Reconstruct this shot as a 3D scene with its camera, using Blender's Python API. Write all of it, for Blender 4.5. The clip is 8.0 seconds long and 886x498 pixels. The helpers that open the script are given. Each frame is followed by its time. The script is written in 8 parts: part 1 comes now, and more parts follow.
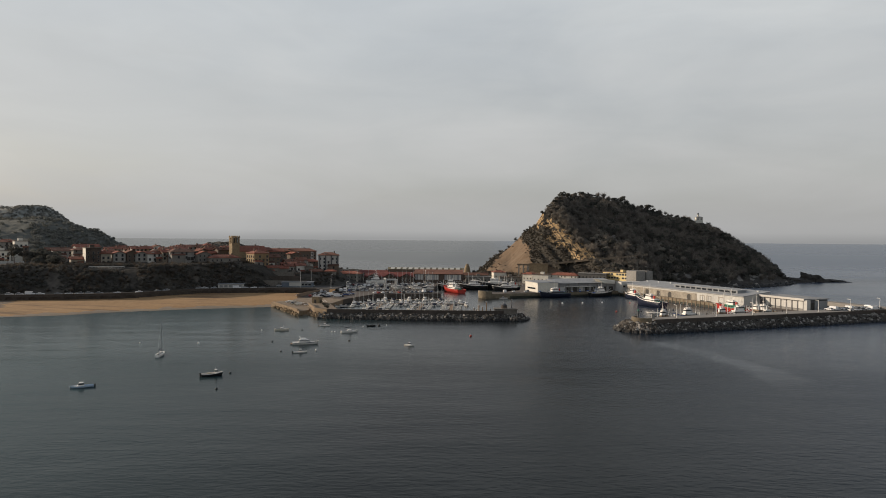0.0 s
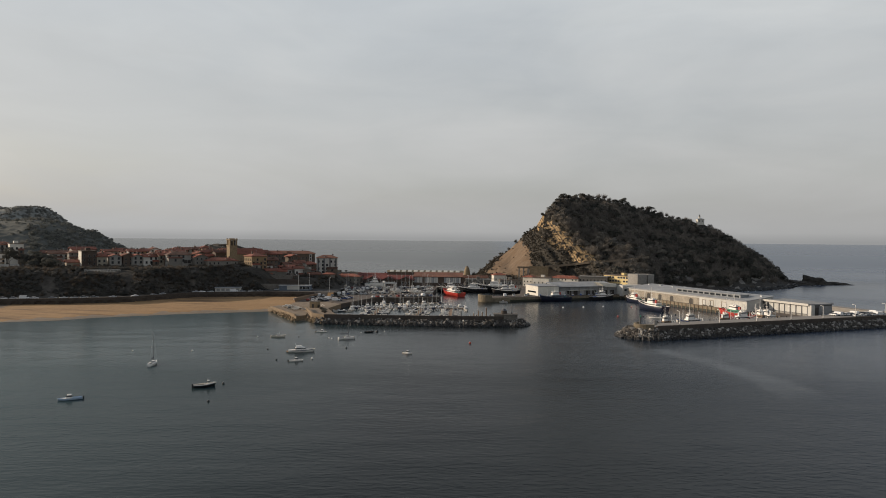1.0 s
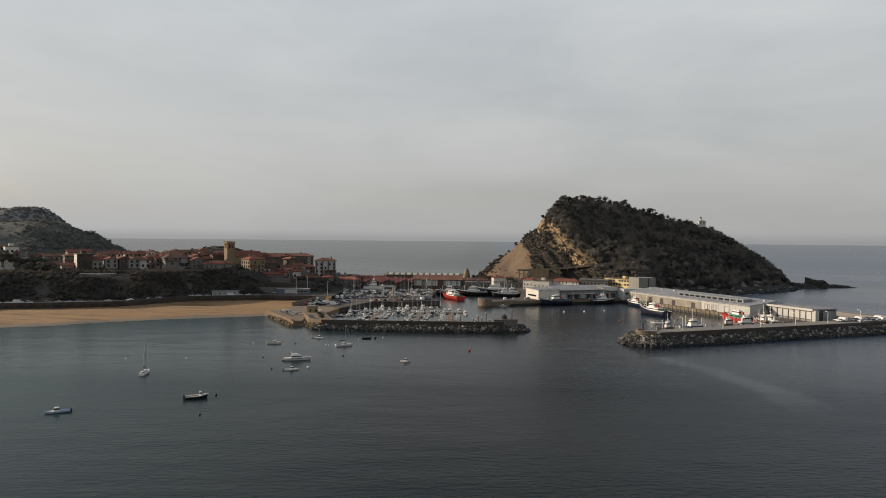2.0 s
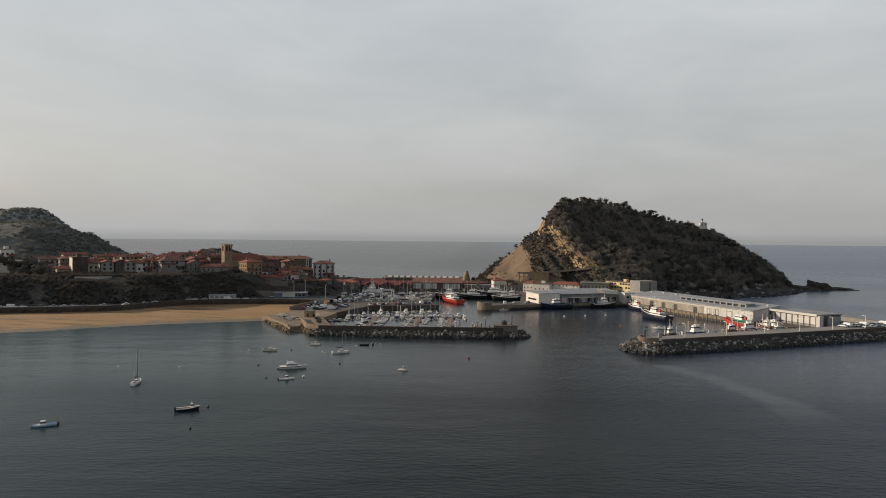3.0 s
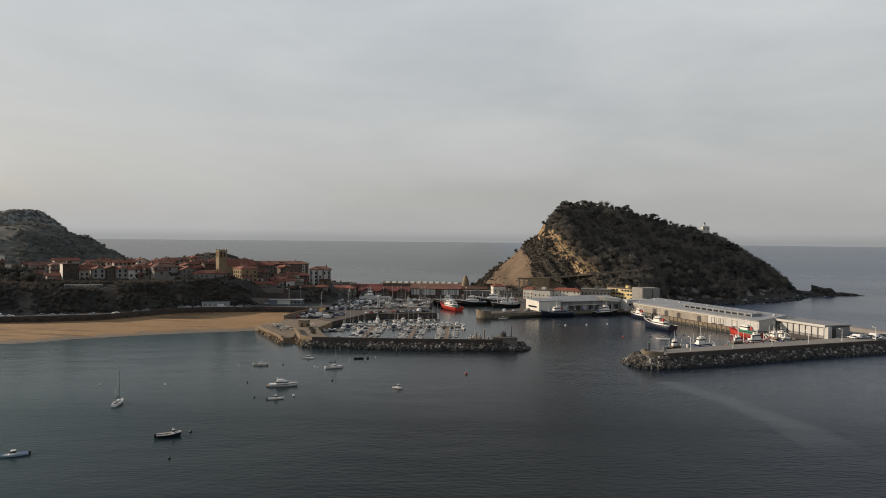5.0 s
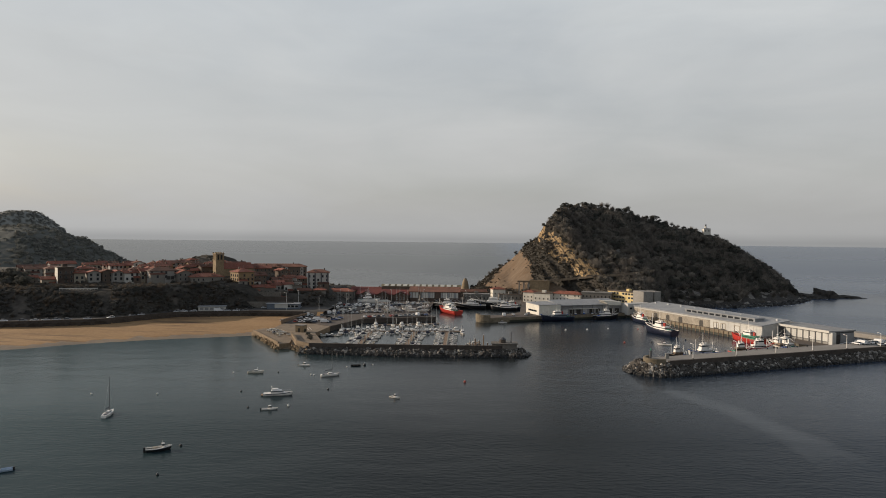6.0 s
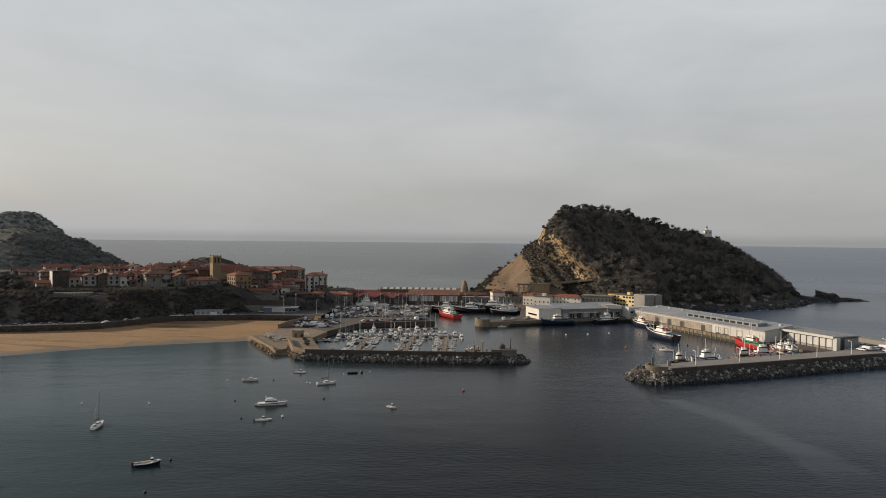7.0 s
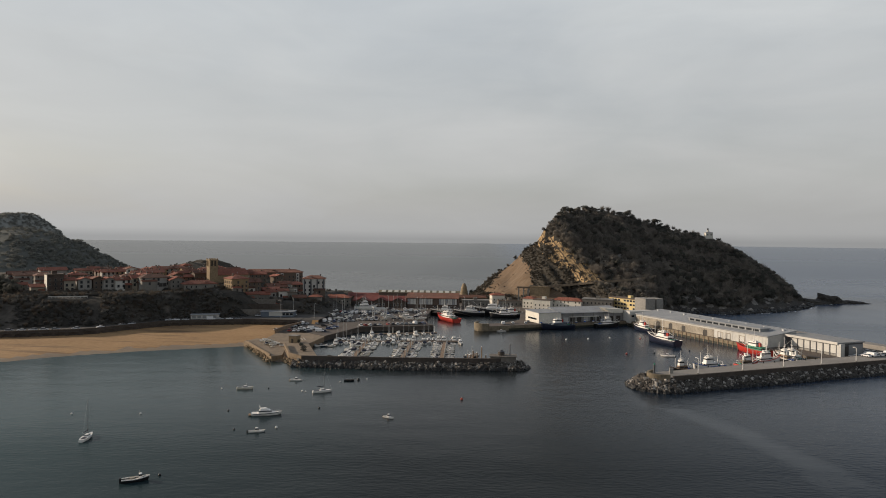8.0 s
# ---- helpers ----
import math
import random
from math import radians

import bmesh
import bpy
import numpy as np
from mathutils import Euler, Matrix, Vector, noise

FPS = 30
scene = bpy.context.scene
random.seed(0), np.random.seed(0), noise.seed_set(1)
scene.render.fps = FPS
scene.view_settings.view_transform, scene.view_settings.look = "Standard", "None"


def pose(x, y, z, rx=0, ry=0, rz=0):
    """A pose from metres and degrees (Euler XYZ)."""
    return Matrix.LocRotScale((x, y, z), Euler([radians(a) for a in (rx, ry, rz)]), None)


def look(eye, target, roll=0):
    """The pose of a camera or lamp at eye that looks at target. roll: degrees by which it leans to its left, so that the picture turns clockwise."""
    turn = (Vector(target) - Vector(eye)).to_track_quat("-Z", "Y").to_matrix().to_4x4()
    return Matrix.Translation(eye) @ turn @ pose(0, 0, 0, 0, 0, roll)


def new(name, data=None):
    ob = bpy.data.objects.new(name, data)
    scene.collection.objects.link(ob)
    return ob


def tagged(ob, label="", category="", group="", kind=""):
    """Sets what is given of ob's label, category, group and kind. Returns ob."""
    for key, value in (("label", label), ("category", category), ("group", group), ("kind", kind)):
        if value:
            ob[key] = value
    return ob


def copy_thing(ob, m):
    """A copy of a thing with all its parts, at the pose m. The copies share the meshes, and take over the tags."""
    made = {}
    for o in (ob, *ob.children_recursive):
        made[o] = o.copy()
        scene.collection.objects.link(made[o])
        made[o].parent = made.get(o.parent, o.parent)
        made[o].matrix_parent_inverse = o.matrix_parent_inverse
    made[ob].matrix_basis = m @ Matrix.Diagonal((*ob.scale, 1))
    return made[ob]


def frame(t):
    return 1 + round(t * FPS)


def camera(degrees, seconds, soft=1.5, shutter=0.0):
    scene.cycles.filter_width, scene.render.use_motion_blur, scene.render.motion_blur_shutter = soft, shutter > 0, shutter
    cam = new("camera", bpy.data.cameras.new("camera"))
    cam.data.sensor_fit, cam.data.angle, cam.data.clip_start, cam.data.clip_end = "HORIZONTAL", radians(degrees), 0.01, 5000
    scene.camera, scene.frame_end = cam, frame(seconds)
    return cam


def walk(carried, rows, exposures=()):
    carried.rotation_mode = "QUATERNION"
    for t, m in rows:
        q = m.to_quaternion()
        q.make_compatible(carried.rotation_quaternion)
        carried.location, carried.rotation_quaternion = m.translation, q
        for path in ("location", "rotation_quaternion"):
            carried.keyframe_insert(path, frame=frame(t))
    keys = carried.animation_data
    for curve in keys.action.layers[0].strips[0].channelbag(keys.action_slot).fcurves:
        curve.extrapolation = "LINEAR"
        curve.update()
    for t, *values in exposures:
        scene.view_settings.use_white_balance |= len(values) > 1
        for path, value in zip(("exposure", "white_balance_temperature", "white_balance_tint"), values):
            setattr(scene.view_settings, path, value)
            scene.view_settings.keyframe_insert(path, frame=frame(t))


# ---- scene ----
# the flight: forward and slowly up over the bay
cam = camera(68.0, 8.0, soft=0.95)
PATH = [
    (0, (-3.031, 5.618, 41.354), (-65.58, 1003.54, 26.12), 0.476),
    (1, (-2.861, 10.559, 43.566), (-65.63, 1008.47, 28.32), 0.508),
    (2, (-2.651, 15.471, 45.771), (-65.61, 1013.37, 30.53), 0.536),
    (3, (-2.401, 20.355, 47.967), (-65.53, 1018.24, 32.73), 0.558),
    (4, (-2.113, 25.210, 50.155), (-65.38, 1023.09, 34.94), 0.576),
    (5, (-1.784, 30.037, 52.334), (-65.17, 1027.91, 37.15), 0.589),
    (6, (-1.417, 34.835, 54.506), (-64.89, 1032.70, 39.37), 0.597),
    (7, (-1.010, 39.605, 56.669), (-64.55, 1037.47, 41.58), 0.600),
    (8, (-0.564, 44.346, 58.825), (-64.15, 1042.21, 43.80), 0.599),
]
walk(cam, [(t, look(eye, goal, roll)) for t, eye, goal, roll in PATH])

# ---- world, sun, exposure ----
SUN_WAY = Vector((-0.92, 0.20, 0.29)).normalized()
world = bpy.data.worlds.new("world")
scene.world = world
world.use_nodes = True
wn, wl = world.node_tree.nodes, world.node_tree.links
wn.clear()
w_out = wn.new("ShaderNodeOutputWorld")
w_bg = wn.new("ShaderNodeBackground")
w_sky = wn.new("ShaderNodeTexSky")
w_sky.sky_type = "NISHITA"
w_sky.sun_disc = False
w_sky.sun_elevation = math.asin(SUN_WAY.z)
w_sky.sun_rotation = math.atan2(SUN_WAY.x, SUN_WAY.y)
w_sky.dust_density = 3.0
w_co = wn.new("ShaderNodeTexCoord")
w_sep = wn.new("ShaderNodeSeparateXYZ")
wl.new(w_co.outputs["Generated"], w_sep.inputs[0])
# the cloud veil: pale grey, dimmer and warmer towards the horizon
w_ramp = wn.new("ShaderNodeValToRGB")
w_ramp.color_ramp.elements[0].position = 0.0
w_ramp.color_ramp.elements[0].color = (3.15, 3.17, 3.18, 1)
w_ramp.color_ramp.elements[1].position = 0.36
w_ramp.color_ramp.elements[1].color = (6.35, 6.65, 6.8, 1)
e = w_ramp.color_ramp.elements.new(0.012)
e.color = (4.05, 4.05, 4.02, 1)
e = w_ramp.color_ramp.elements.new(0.10)
e.color = (5.25, 5.25, 5.17, 1)
wl.new(w_sep.outputs["Z"], w_ramp.inputs[0])
w_map = wn.new("ShaderNodeMapping")
w_map.inputs["Scale"].default_value = (1.3, 1.3, 4.5)
w_map.inputs["Rotation"].default_value = (0, 0.12, 0)
wl.new(w_co.outputs["Generated"], w_map.inputs[0])
w_noise = wn.new("ShaderNodeTexNoise")
w_noise.inputs["Scale"].default_value = 2.2
w_noise.inputs["Detail"].default_value = 5
w_noise.inputs["Roughness"].default_value = 0.5
w_noise.inputs["Distortion"].default_value = 0.4
wl.new(w_map.outputs[0], w_noise.inputs["Vector"])
w_gap = wn.new("ShaderNodeMapRange")
w_gap.inputs["From Min"].default_value = 0.30
w_gap.inputs["From Max"].default_value = 0.70
w_gap.inputs["To Min"].default_value = 0.74
w_gap.inputs["To Max"].default_value = 0.99
wl.new(w_noise.outputs["Fac"], w_gap.inputs["Value"])
w_mix = wn.new("ShaderNodeMix")
w_mix.data_type = "RGBA"
# the veil thins out overhead, where the blue shows through
w_thin = wn.new("ShaderNodeMapRange")
w_thin.interpolation_type = "SMOOTHSTEP"
w_thin.inputs["From Min"].default_value, w_thin.inputs["From Max"].default_value = 0.34, 0.75
w_thin.inputs["To Min"].default_value, w_thin.inputs["To Max"].default_value = 1.0, 0.12
wl.new(w_sep.outputs["Z"], w_thin.inputs["Value"])
w_mul = wn.new("ShaderNodeMath")
w_mul.operation = "MULTIPLY"
w_low = wn.new("ShaderNodeMapRange")
w_low.inputs["From Min"].default_value, w_low.inputs["From Max"].default_value = 0.02, 0.25
w_low.inputs["To Min"].default_value, w_low.inputs["To Max"].default_value = 1.0, 0.0
wl.new(w_sep.outputs["Z"], w_low.inputs["Value"])
w_max = wn.new("ShaderNodeMath")
w_max.operation = "MAXIMUM"
wl.new(w_gap.outputs[0], w_max.inputs[0])
wl.new(w_low.outputs[0], w_max.inputs[1])
wl.new(w_max.outputs[0], w_mul.inputs[0])
wl.new(w_thin.outputs[0], w_mul.inputs[1])
wl.new(w_mul.outputs[0], w_mix.inputs["Factor"])
wl.new(w_sky.outputs[0], w_mix.inputs["A"])
# broad lighter and darker clouds within the veil
w_soft = wn.new("ShaderNodeTexNoise")
w_soft.inputs["Scale"].default_value = 3.4
w_soft.inputs["Detail"].default_value = 6
w_soft.inputs["Roughness"].default_value = 0.55
w_soft.inputs["Distortion"].default_value = 0.6
wl.new(w_map.outputs[0], w_soft.inputs["Vector"])
w_light = wn.new("ShaderNodeMapRange")
w_light.inputs["From Min"].default_value, w_light.inputs["From Max"].default_value = 0.32, 0.68
w_light.inputs["To Min"].default_value, w_light.inputs["To Max"].default_value = 0.945, 1.01
wl.new(w_soft.outputs["Fac"], w_light.inputs["Value"])
w_cloud = wn.new("ShaderNodeVectorMath")
w_cloud.operation = "SCALE"
wl.new(w_ramp.outputs[0], w_cloud.inputs[0])
# the low veil glows a little on the sun's side
w_west = wn.new("ShaderNodeMapRange")
w_west.inputs["From Min"].default_value, w_west.inputs["From Max"].default_value = 0.1, -0.5
w_west.inputs["To Min"].default_value, w_west.inputs["To Max"].default_value = 0.0, 0.13
wl.new(w_sep.outputs["X"], w_west.inputs["Value"])
w_glow = wn.new("ShaderNodeMath")
w_glow.operation = "MULTIPLY_ADD"
wl.new(w_west.outputs[0], w_glow.inputs[0])
wl.new(w_low.outputs[0], w_glow.inputs[1])
wl.new(w_light.outputs[0], w_glow.inputs[2])
wl.new(w_glow.outputs[0], w_cloud.inputs["Scale"])
wl.new(w_cloud.outputs[0], w_mix.inputs["B"])
wl.new(w_mix.outputs["Result"], w_bg.inputs["Color"])
w_bg.inputs["Strength"].default_value = 0.10
wl.new(w_bg.outputs[0], w_out.inputs["Surface"])

sun = new("sun", bpy.data.lights.new("sun", "SUN"))
sun.data.energy = 4.6
sun.data.angle = radians(1.0)
sun.data.color = (1.0, 0.83, 0.65)
sun.matrix_world = look(SUN_WAY * 900, (0, 0, 0))
scene.view_settings.exposure = 0.0
# ---- materials ----
def mat(name, color, rough=0.8, metal=0.0, vary=0.25, fine=2.0, coarse=0.15, bump=0.0, bump_scale=4.0, tint=None, spec=0.3, per_object=0.0):
    """A surface with grain and larger stains, in world metres, and a little change from piece to piece."""
    m = bpy.data.materials.new(name)
    m.use_nodes = True
    n, l = m.node_tree.nodes, m.node_tree.links
    b = n["Principled BSDF"]
    b.inputs["Roughness"].default_value = rough
    b.inputs["Metallic"].default_value = metal
    b.inputs["Specular IOR Level"].default_value = spec
    geo = n.new("ShaderNodeNewGeometry")
    nf, nc = n.new("ShaderNodeTexNoise"), n.new("ShaderNodeTexNoise")
    nf.inputs["Scale"].default_value, nf.inputs["Detail"].default_value = fine, 3
    nc.inputs["Scale"].default_value, nc.inputs["Detail"].default_value = coarse, 3
    l.new(geo.outputs["Position"], nf.inputs["Vector"])
    l.new(geo.outputs["Position"], nc.inputs["Vector"])
    add = n.new("ShaderNodeMath")
    add.operation = "ADD"
    l.new(nf.outputs["Fac"], add.inputs[0])
    l.new(nc.outputs["Fac"], add.inputs[1])
    last = add.outputs[0]
    if per_object:
        info = n.new("ShaderNodeObjectInfo")
        mul = n.new("ShaderNodeMath")
        mul.operation = "MULTIPLY_ADD"
        mul.inputs[1].default_value = per_object
        l.new(info.outputs["Random"], mul.inputs[0])
        l.new(last, mul.inputs[2])
        last = mul.outputs[0]
    rng = n.new("ShaderNodeMapRange")
    rng.inputs["From Min"].default_value, rng.inputs["From Max"].default_value = 0.65, 1.35 + per_object
    l.new(last, rng.inputs["Value"])
    mix = n.new("ShaderNodeMix")
    mix.data_type = "RGBA"
    low = tuple(c * (1 - vary) for c in (tint or color))
    high = tuple(min(1, c * (1 + vary * 0.6)) for c in color)
    mix.inputs["A"].default_value, mix.inputs["B"].default_value = (*low, 1), (*high, 1)
    l.new(rng.outputs[0], mix.inputs["Factor"])
    l.new(mix.outputs["Result"], b.inputs["Base Color"])
    if bump:
        nb = n.new("ShaderNodeTexNoise")
        nb.inputs["Scale"].default_value, nb.inputs["Detail"].default_value = bump_scale, 4
        l.new(geo.outputs["Position"], nb.inputs["Vector"])
        bp = n.new("ShaderNodeBump")
        bp.inputs["Strength"].default_value, bp.inputs["Distance"].default_value = 1.0, bump
        l.new(nb.outputs["Fac"], bp.inputs["Height"])
        l.new(bp.outputs[0], b.inputs["Normal"])
    return m


def ribbed(m, scale, depth, along="X"):
    """Adds ribs (roof tiles in rows, corrugated sheet) in the object's own axes."""
    n, l = m.node_tree.nodes, m.node_tree.links
    b = n["Principled BSDF"]
    co, wave, bp = n.new("ShaderNodeTexCoord"), n.new("ShaderNodeTexWave"), n.new("ShaderNodeBump")
    wave.bands_direction = along
    wave.inputs["Scale"].default_value = scale
    wave.inputs["Distortion"].default_value = 0.3
    bp.inputs["Distance"].default_value = depth
    l.new(co.outputs["Object"], wave.inputs["Vector"])
    l.new(wave.outputs["Fac"], bp.inputs["Height"])
    l.new(bp.outputs[0], b.inputs["Normal"])
    return m


def water_material():
    m = bpy.data.materials.new("sea_water")
    m.use_nodes = True
    n, l = m.node_tree.nodes, m.node_tree.links
    b = n["Principled BSDF"]
    b.inputs["IOR"].default_value = 1.33
    b.inputs["Specular IOR Level"].default_value = 0.26
    geo = n.new("ShaderNodeNewGeometry")
    # deep grey-green, bluer to the open sea, in broad slow patches
    big = n.new("ShaderNodeTexNoise")
    big.inputs["Scale"].default_value, big.inputs["Detail"].default_value = 0.006, 3
    l.new(geo.outputs["Position"], big.inputs["Vector"])
    sep = n.new("ShaderNodeSeparateXYZ")
    l.new(geo.outputs["Position"], sep.inputs[0])
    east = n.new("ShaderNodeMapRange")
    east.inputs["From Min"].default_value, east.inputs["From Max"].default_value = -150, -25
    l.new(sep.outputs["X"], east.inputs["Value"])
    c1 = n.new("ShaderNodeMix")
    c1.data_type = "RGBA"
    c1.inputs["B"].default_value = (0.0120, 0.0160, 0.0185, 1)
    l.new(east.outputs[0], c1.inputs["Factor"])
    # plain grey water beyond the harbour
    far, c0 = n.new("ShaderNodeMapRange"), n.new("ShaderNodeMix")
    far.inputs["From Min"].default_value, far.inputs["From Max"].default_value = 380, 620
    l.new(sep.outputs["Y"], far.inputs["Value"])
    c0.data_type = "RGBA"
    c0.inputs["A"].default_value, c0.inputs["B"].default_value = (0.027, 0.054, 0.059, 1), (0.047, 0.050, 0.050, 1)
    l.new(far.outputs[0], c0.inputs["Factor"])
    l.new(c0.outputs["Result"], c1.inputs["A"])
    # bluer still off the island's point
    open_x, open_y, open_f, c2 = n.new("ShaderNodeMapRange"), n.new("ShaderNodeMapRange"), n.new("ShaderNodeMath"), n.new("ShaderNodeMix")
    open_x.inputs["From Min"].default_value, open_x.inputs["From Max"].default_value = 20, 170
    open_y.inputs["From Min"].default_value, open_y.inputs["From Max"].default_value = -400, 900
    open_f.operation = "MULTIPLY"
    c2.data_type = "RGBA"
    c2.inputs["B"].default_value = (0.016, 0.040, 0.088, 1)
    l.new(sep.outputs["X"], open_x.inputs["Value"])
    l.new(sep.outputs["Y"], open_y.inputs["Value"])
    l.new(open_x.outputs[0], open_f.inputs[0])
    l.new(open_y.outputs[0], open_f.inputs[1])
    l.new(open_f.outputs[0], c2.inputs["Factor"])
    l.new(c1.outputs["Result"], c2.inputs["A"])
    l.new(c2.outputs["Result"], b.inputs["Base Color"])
    # reflections tinted by place: warmer in the bay, bluish to the east
    gloss = n.new("ShaderNodeMix")
    gloss.data_type = "RGBA"
    gloss.inputs["A"].default_value, gloss.inputs["B"].default_value = (1.0, 0.965, 0.94, 1), (0.82, 0.92, 1.0, 1)
    gloss_x = n.new("ShaderNodeMapRange")
    gloss_x.inputs["From Min"].default_value, gloss_x.inputs["From Max"].default_value = 30, 150
    l.new(sep.outputs["X"], gloss_x.inputs["Value"])
    l.new(gloss_x.outputs[0], gloss.inputs["Factor"])
    l.new(gloss.outputs["Result"], b.inputs["Specular Tint"])
    # calm lanes and rippled water
    # a smooth slick that trails from the breakwater head across the bay
    warp = n.new("ShaderNodeTexNoise")
    warp.inputs["Scale"].default_value, warp.inputs["Detail"].default_value = 0.03, 3
    l.new(geo.outputs["Position"], warp.inputs["Vector"])
    lane0, bend, lane = (n.new("ShaderNodeMath") for _ in range(3))
    lane0.operation, bend.operation, lane.operation = "SUBTRACT", "MULTIPLY", "MULTIPLY_ADD"
    lane0.inputs[1].default_value = 205.0
    lane.inputs[1].default_value = 0.0041
    l.new(sep.outputs["Y"], lane0.inputs[0])
    l.new(lane0.outputs[0], bend.inputs[0])
    l.new(lane0.outputs[0], bend.inputs[1])
    l.new(bend.outputs[0], lane.inputs[0])
    l.new(sep.outputs["X"], lane.inputs[2])
    lane2 = n.new("ShaderNodeMath")
    lane2.operation = "MULTIPLY_ADD"
    lane2.inputs[1].default_value = 16.0
    l.new(warp.outputs["Fac"], lane2.inputs[0])
    l.new(lane.outputs[0], lane2.inputs[2])
    lane3 = n.new("ShaderNodeMath")
    lane3.operation = "SUBTRACT"
    lane3.inputs[1].default_value = 88 + 8
    l.new(lane2.outputs[0], lane3.inputs[0])
    lane4 = n.new("ShaderNodeMath")
    lane4.operation = "ABSOLUTE"
    l.new(lane3.outputs[0], lane4.inputs[0])
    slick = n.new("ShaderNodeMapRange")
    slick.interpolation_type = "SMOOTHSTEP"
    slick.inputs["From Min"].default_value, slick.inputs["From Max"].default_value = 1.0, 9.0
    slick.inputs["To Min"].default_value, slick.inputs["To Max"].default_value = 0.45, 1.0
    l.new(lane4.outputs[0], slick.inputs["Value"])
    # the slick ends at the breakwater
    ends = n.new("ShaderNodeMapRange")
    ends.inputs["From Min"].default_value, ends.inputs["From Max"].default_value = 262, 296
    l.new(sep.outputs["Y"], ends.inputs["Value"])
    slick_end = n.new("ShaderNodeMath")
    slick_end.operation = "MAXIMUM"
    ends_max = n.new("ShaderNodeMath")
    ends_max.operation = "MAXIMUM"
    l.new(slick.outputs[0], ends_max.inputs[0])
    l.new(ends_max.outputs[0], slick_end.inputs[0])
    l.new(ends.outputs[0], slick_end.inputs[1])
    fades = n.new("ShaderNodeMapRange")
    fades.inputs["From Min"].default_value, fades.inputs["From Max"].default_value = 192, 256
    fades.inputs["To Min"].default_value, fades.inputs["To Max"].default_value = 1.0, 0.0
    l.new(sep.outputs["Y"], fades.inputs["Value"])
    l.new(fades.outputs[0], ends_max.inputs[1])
    # more ripples towards the open sea
    breeze = n.new("ShaderNodeMapRange")
    breeze.inputs["From Min"].default_value, breeze.inputs["From Max"].default_value = -60, 90
    breeze.inputs["To Min"].default_value, breeze.inputs["To Max"].default_value = 0.75, 1.3
    l.new(sep.outputs["X"], breeze.inputs["Value"])
    ripple = n.new("ShaderNodeMath")
    ripple.operation = "MULTIPLY"
    l.new(slick_end.outputs[0], ripple.inputs[0])
    l.new(breeze.outputs[0], ripple.inputs[1])
    rr = n.new("ShaderNodeMapRange")
    rr.inputs["From Min"].default_value, rr.inputs["From Max"].default_value = 0.35, 0.65
    rr.inputs["To Min"].default_value, rr.inputs["To Max"].default_value = 0.15, 0.27
    l.new(big.outputs["Fac"], rr.inputs["Value"])
    # the open sea is ruffled all over: rough at a distance, without single waves
    off = n.new("ShaderNodeMapRange")
    off.inputs["From Min"].default_value, off.inputs["From Max"].default_value = 190, 1300
    l.new(sep.outputs["Y"], off.inputs["Value"])
    rm = n.new("ShaderNodeMix")
    rm.inputs["B"].default_value = 0.29
    l.new(off.outputs[0], rm.inputs["Factor"])
    l.new(rr.outputs[0], rm.inputs["A"])
    # far out it lies smoother and mirrors the low sky
    off2, rm2 = n.new("ShaderNodeMapRange"), n.new("ShaderNodeMix")
    off2.inputs["From Min"].default_value, off2.inputs["From Max"].default_value = 1400, 9000
    l.new(sep.outputs["Y"], off2.inputs["Value"])
    rm2.inputs["B"].default_value = 0.15
    l.new(off2.outputs[0], rm2.inputs["Factor"])
    l.new(rm.outputs["Result"], rm2.inputs["A"])
    l.new(rm2.outputs["Result"], b.inputs["Roughness"])
    # sheen painted by position: specular rises between y 215 and 325
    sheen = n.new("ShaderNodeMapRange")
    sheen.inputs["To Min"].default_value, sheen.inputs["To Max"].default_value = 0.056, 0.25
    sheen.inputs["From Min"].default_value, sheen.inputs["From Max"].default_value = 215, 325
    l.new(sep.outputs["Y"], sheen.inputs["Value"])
    # extra sheen added to the nearest water to brighten it
    near_lift, sheen_sum = n.new("ShaderNodeMapRange"), n.new("ShaderNodeMath")
    near_lift.inputs["From Min"].default_value, near_lift.inputs["From Max"].default_value = 120, 215
    near_lift.inputs["To Min"].default_value, near_lift.inputs["To Max"].default_value = 0.05, 0.0
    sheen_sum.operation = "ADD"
    l.new(sep.outputs["Y"], near_lift.inputs["Value"])
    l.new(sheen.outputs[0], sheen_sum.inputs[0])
    l.new(near_lift.outputs[0], sheen_sum.inputs[1])
    # the slick's paler sheen is put in as extra specular
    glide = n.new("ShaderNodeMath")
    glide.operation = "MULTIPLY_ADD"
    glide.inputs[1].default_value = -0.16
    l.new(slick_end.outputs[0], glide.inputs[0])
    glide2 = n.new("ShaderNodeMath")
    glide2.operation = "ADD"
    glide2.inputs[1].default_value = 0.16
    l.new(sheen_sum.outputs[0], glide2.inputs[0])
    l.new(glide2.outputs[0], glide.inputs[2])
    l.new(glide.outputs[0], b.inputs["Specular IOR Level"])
    calm = n.new("ShaderNodeMapRange")
    calm.inputs["From Min"].default_value, calm.inputs["From Max"].default_value = 0.12, 0.2
    calm.inputs["To Min"].default_value, calm.inputs["To Max"].default_value = 1.0, 0.12
    l.new(off.outputs[0], calm.inputs["Value"])
    swell = n.new("ShaderNodeMath")
    swell.operation = "MULTIPLY"
    l.new(ripple.outputs[0], swell.inputs[0])
    l.new(calm.outputs[0], swell.inputs[1])
    turn = n.new("ShaderNodeMapping")
    turn.inputs["Rotation"].default_value = (0, 0, radians(-20))
    turn.inputs["Scale"].default_value = (0.45, 1.0, 1.0)
    l.new(geo.outputs["Position"], turn.inputs[0])
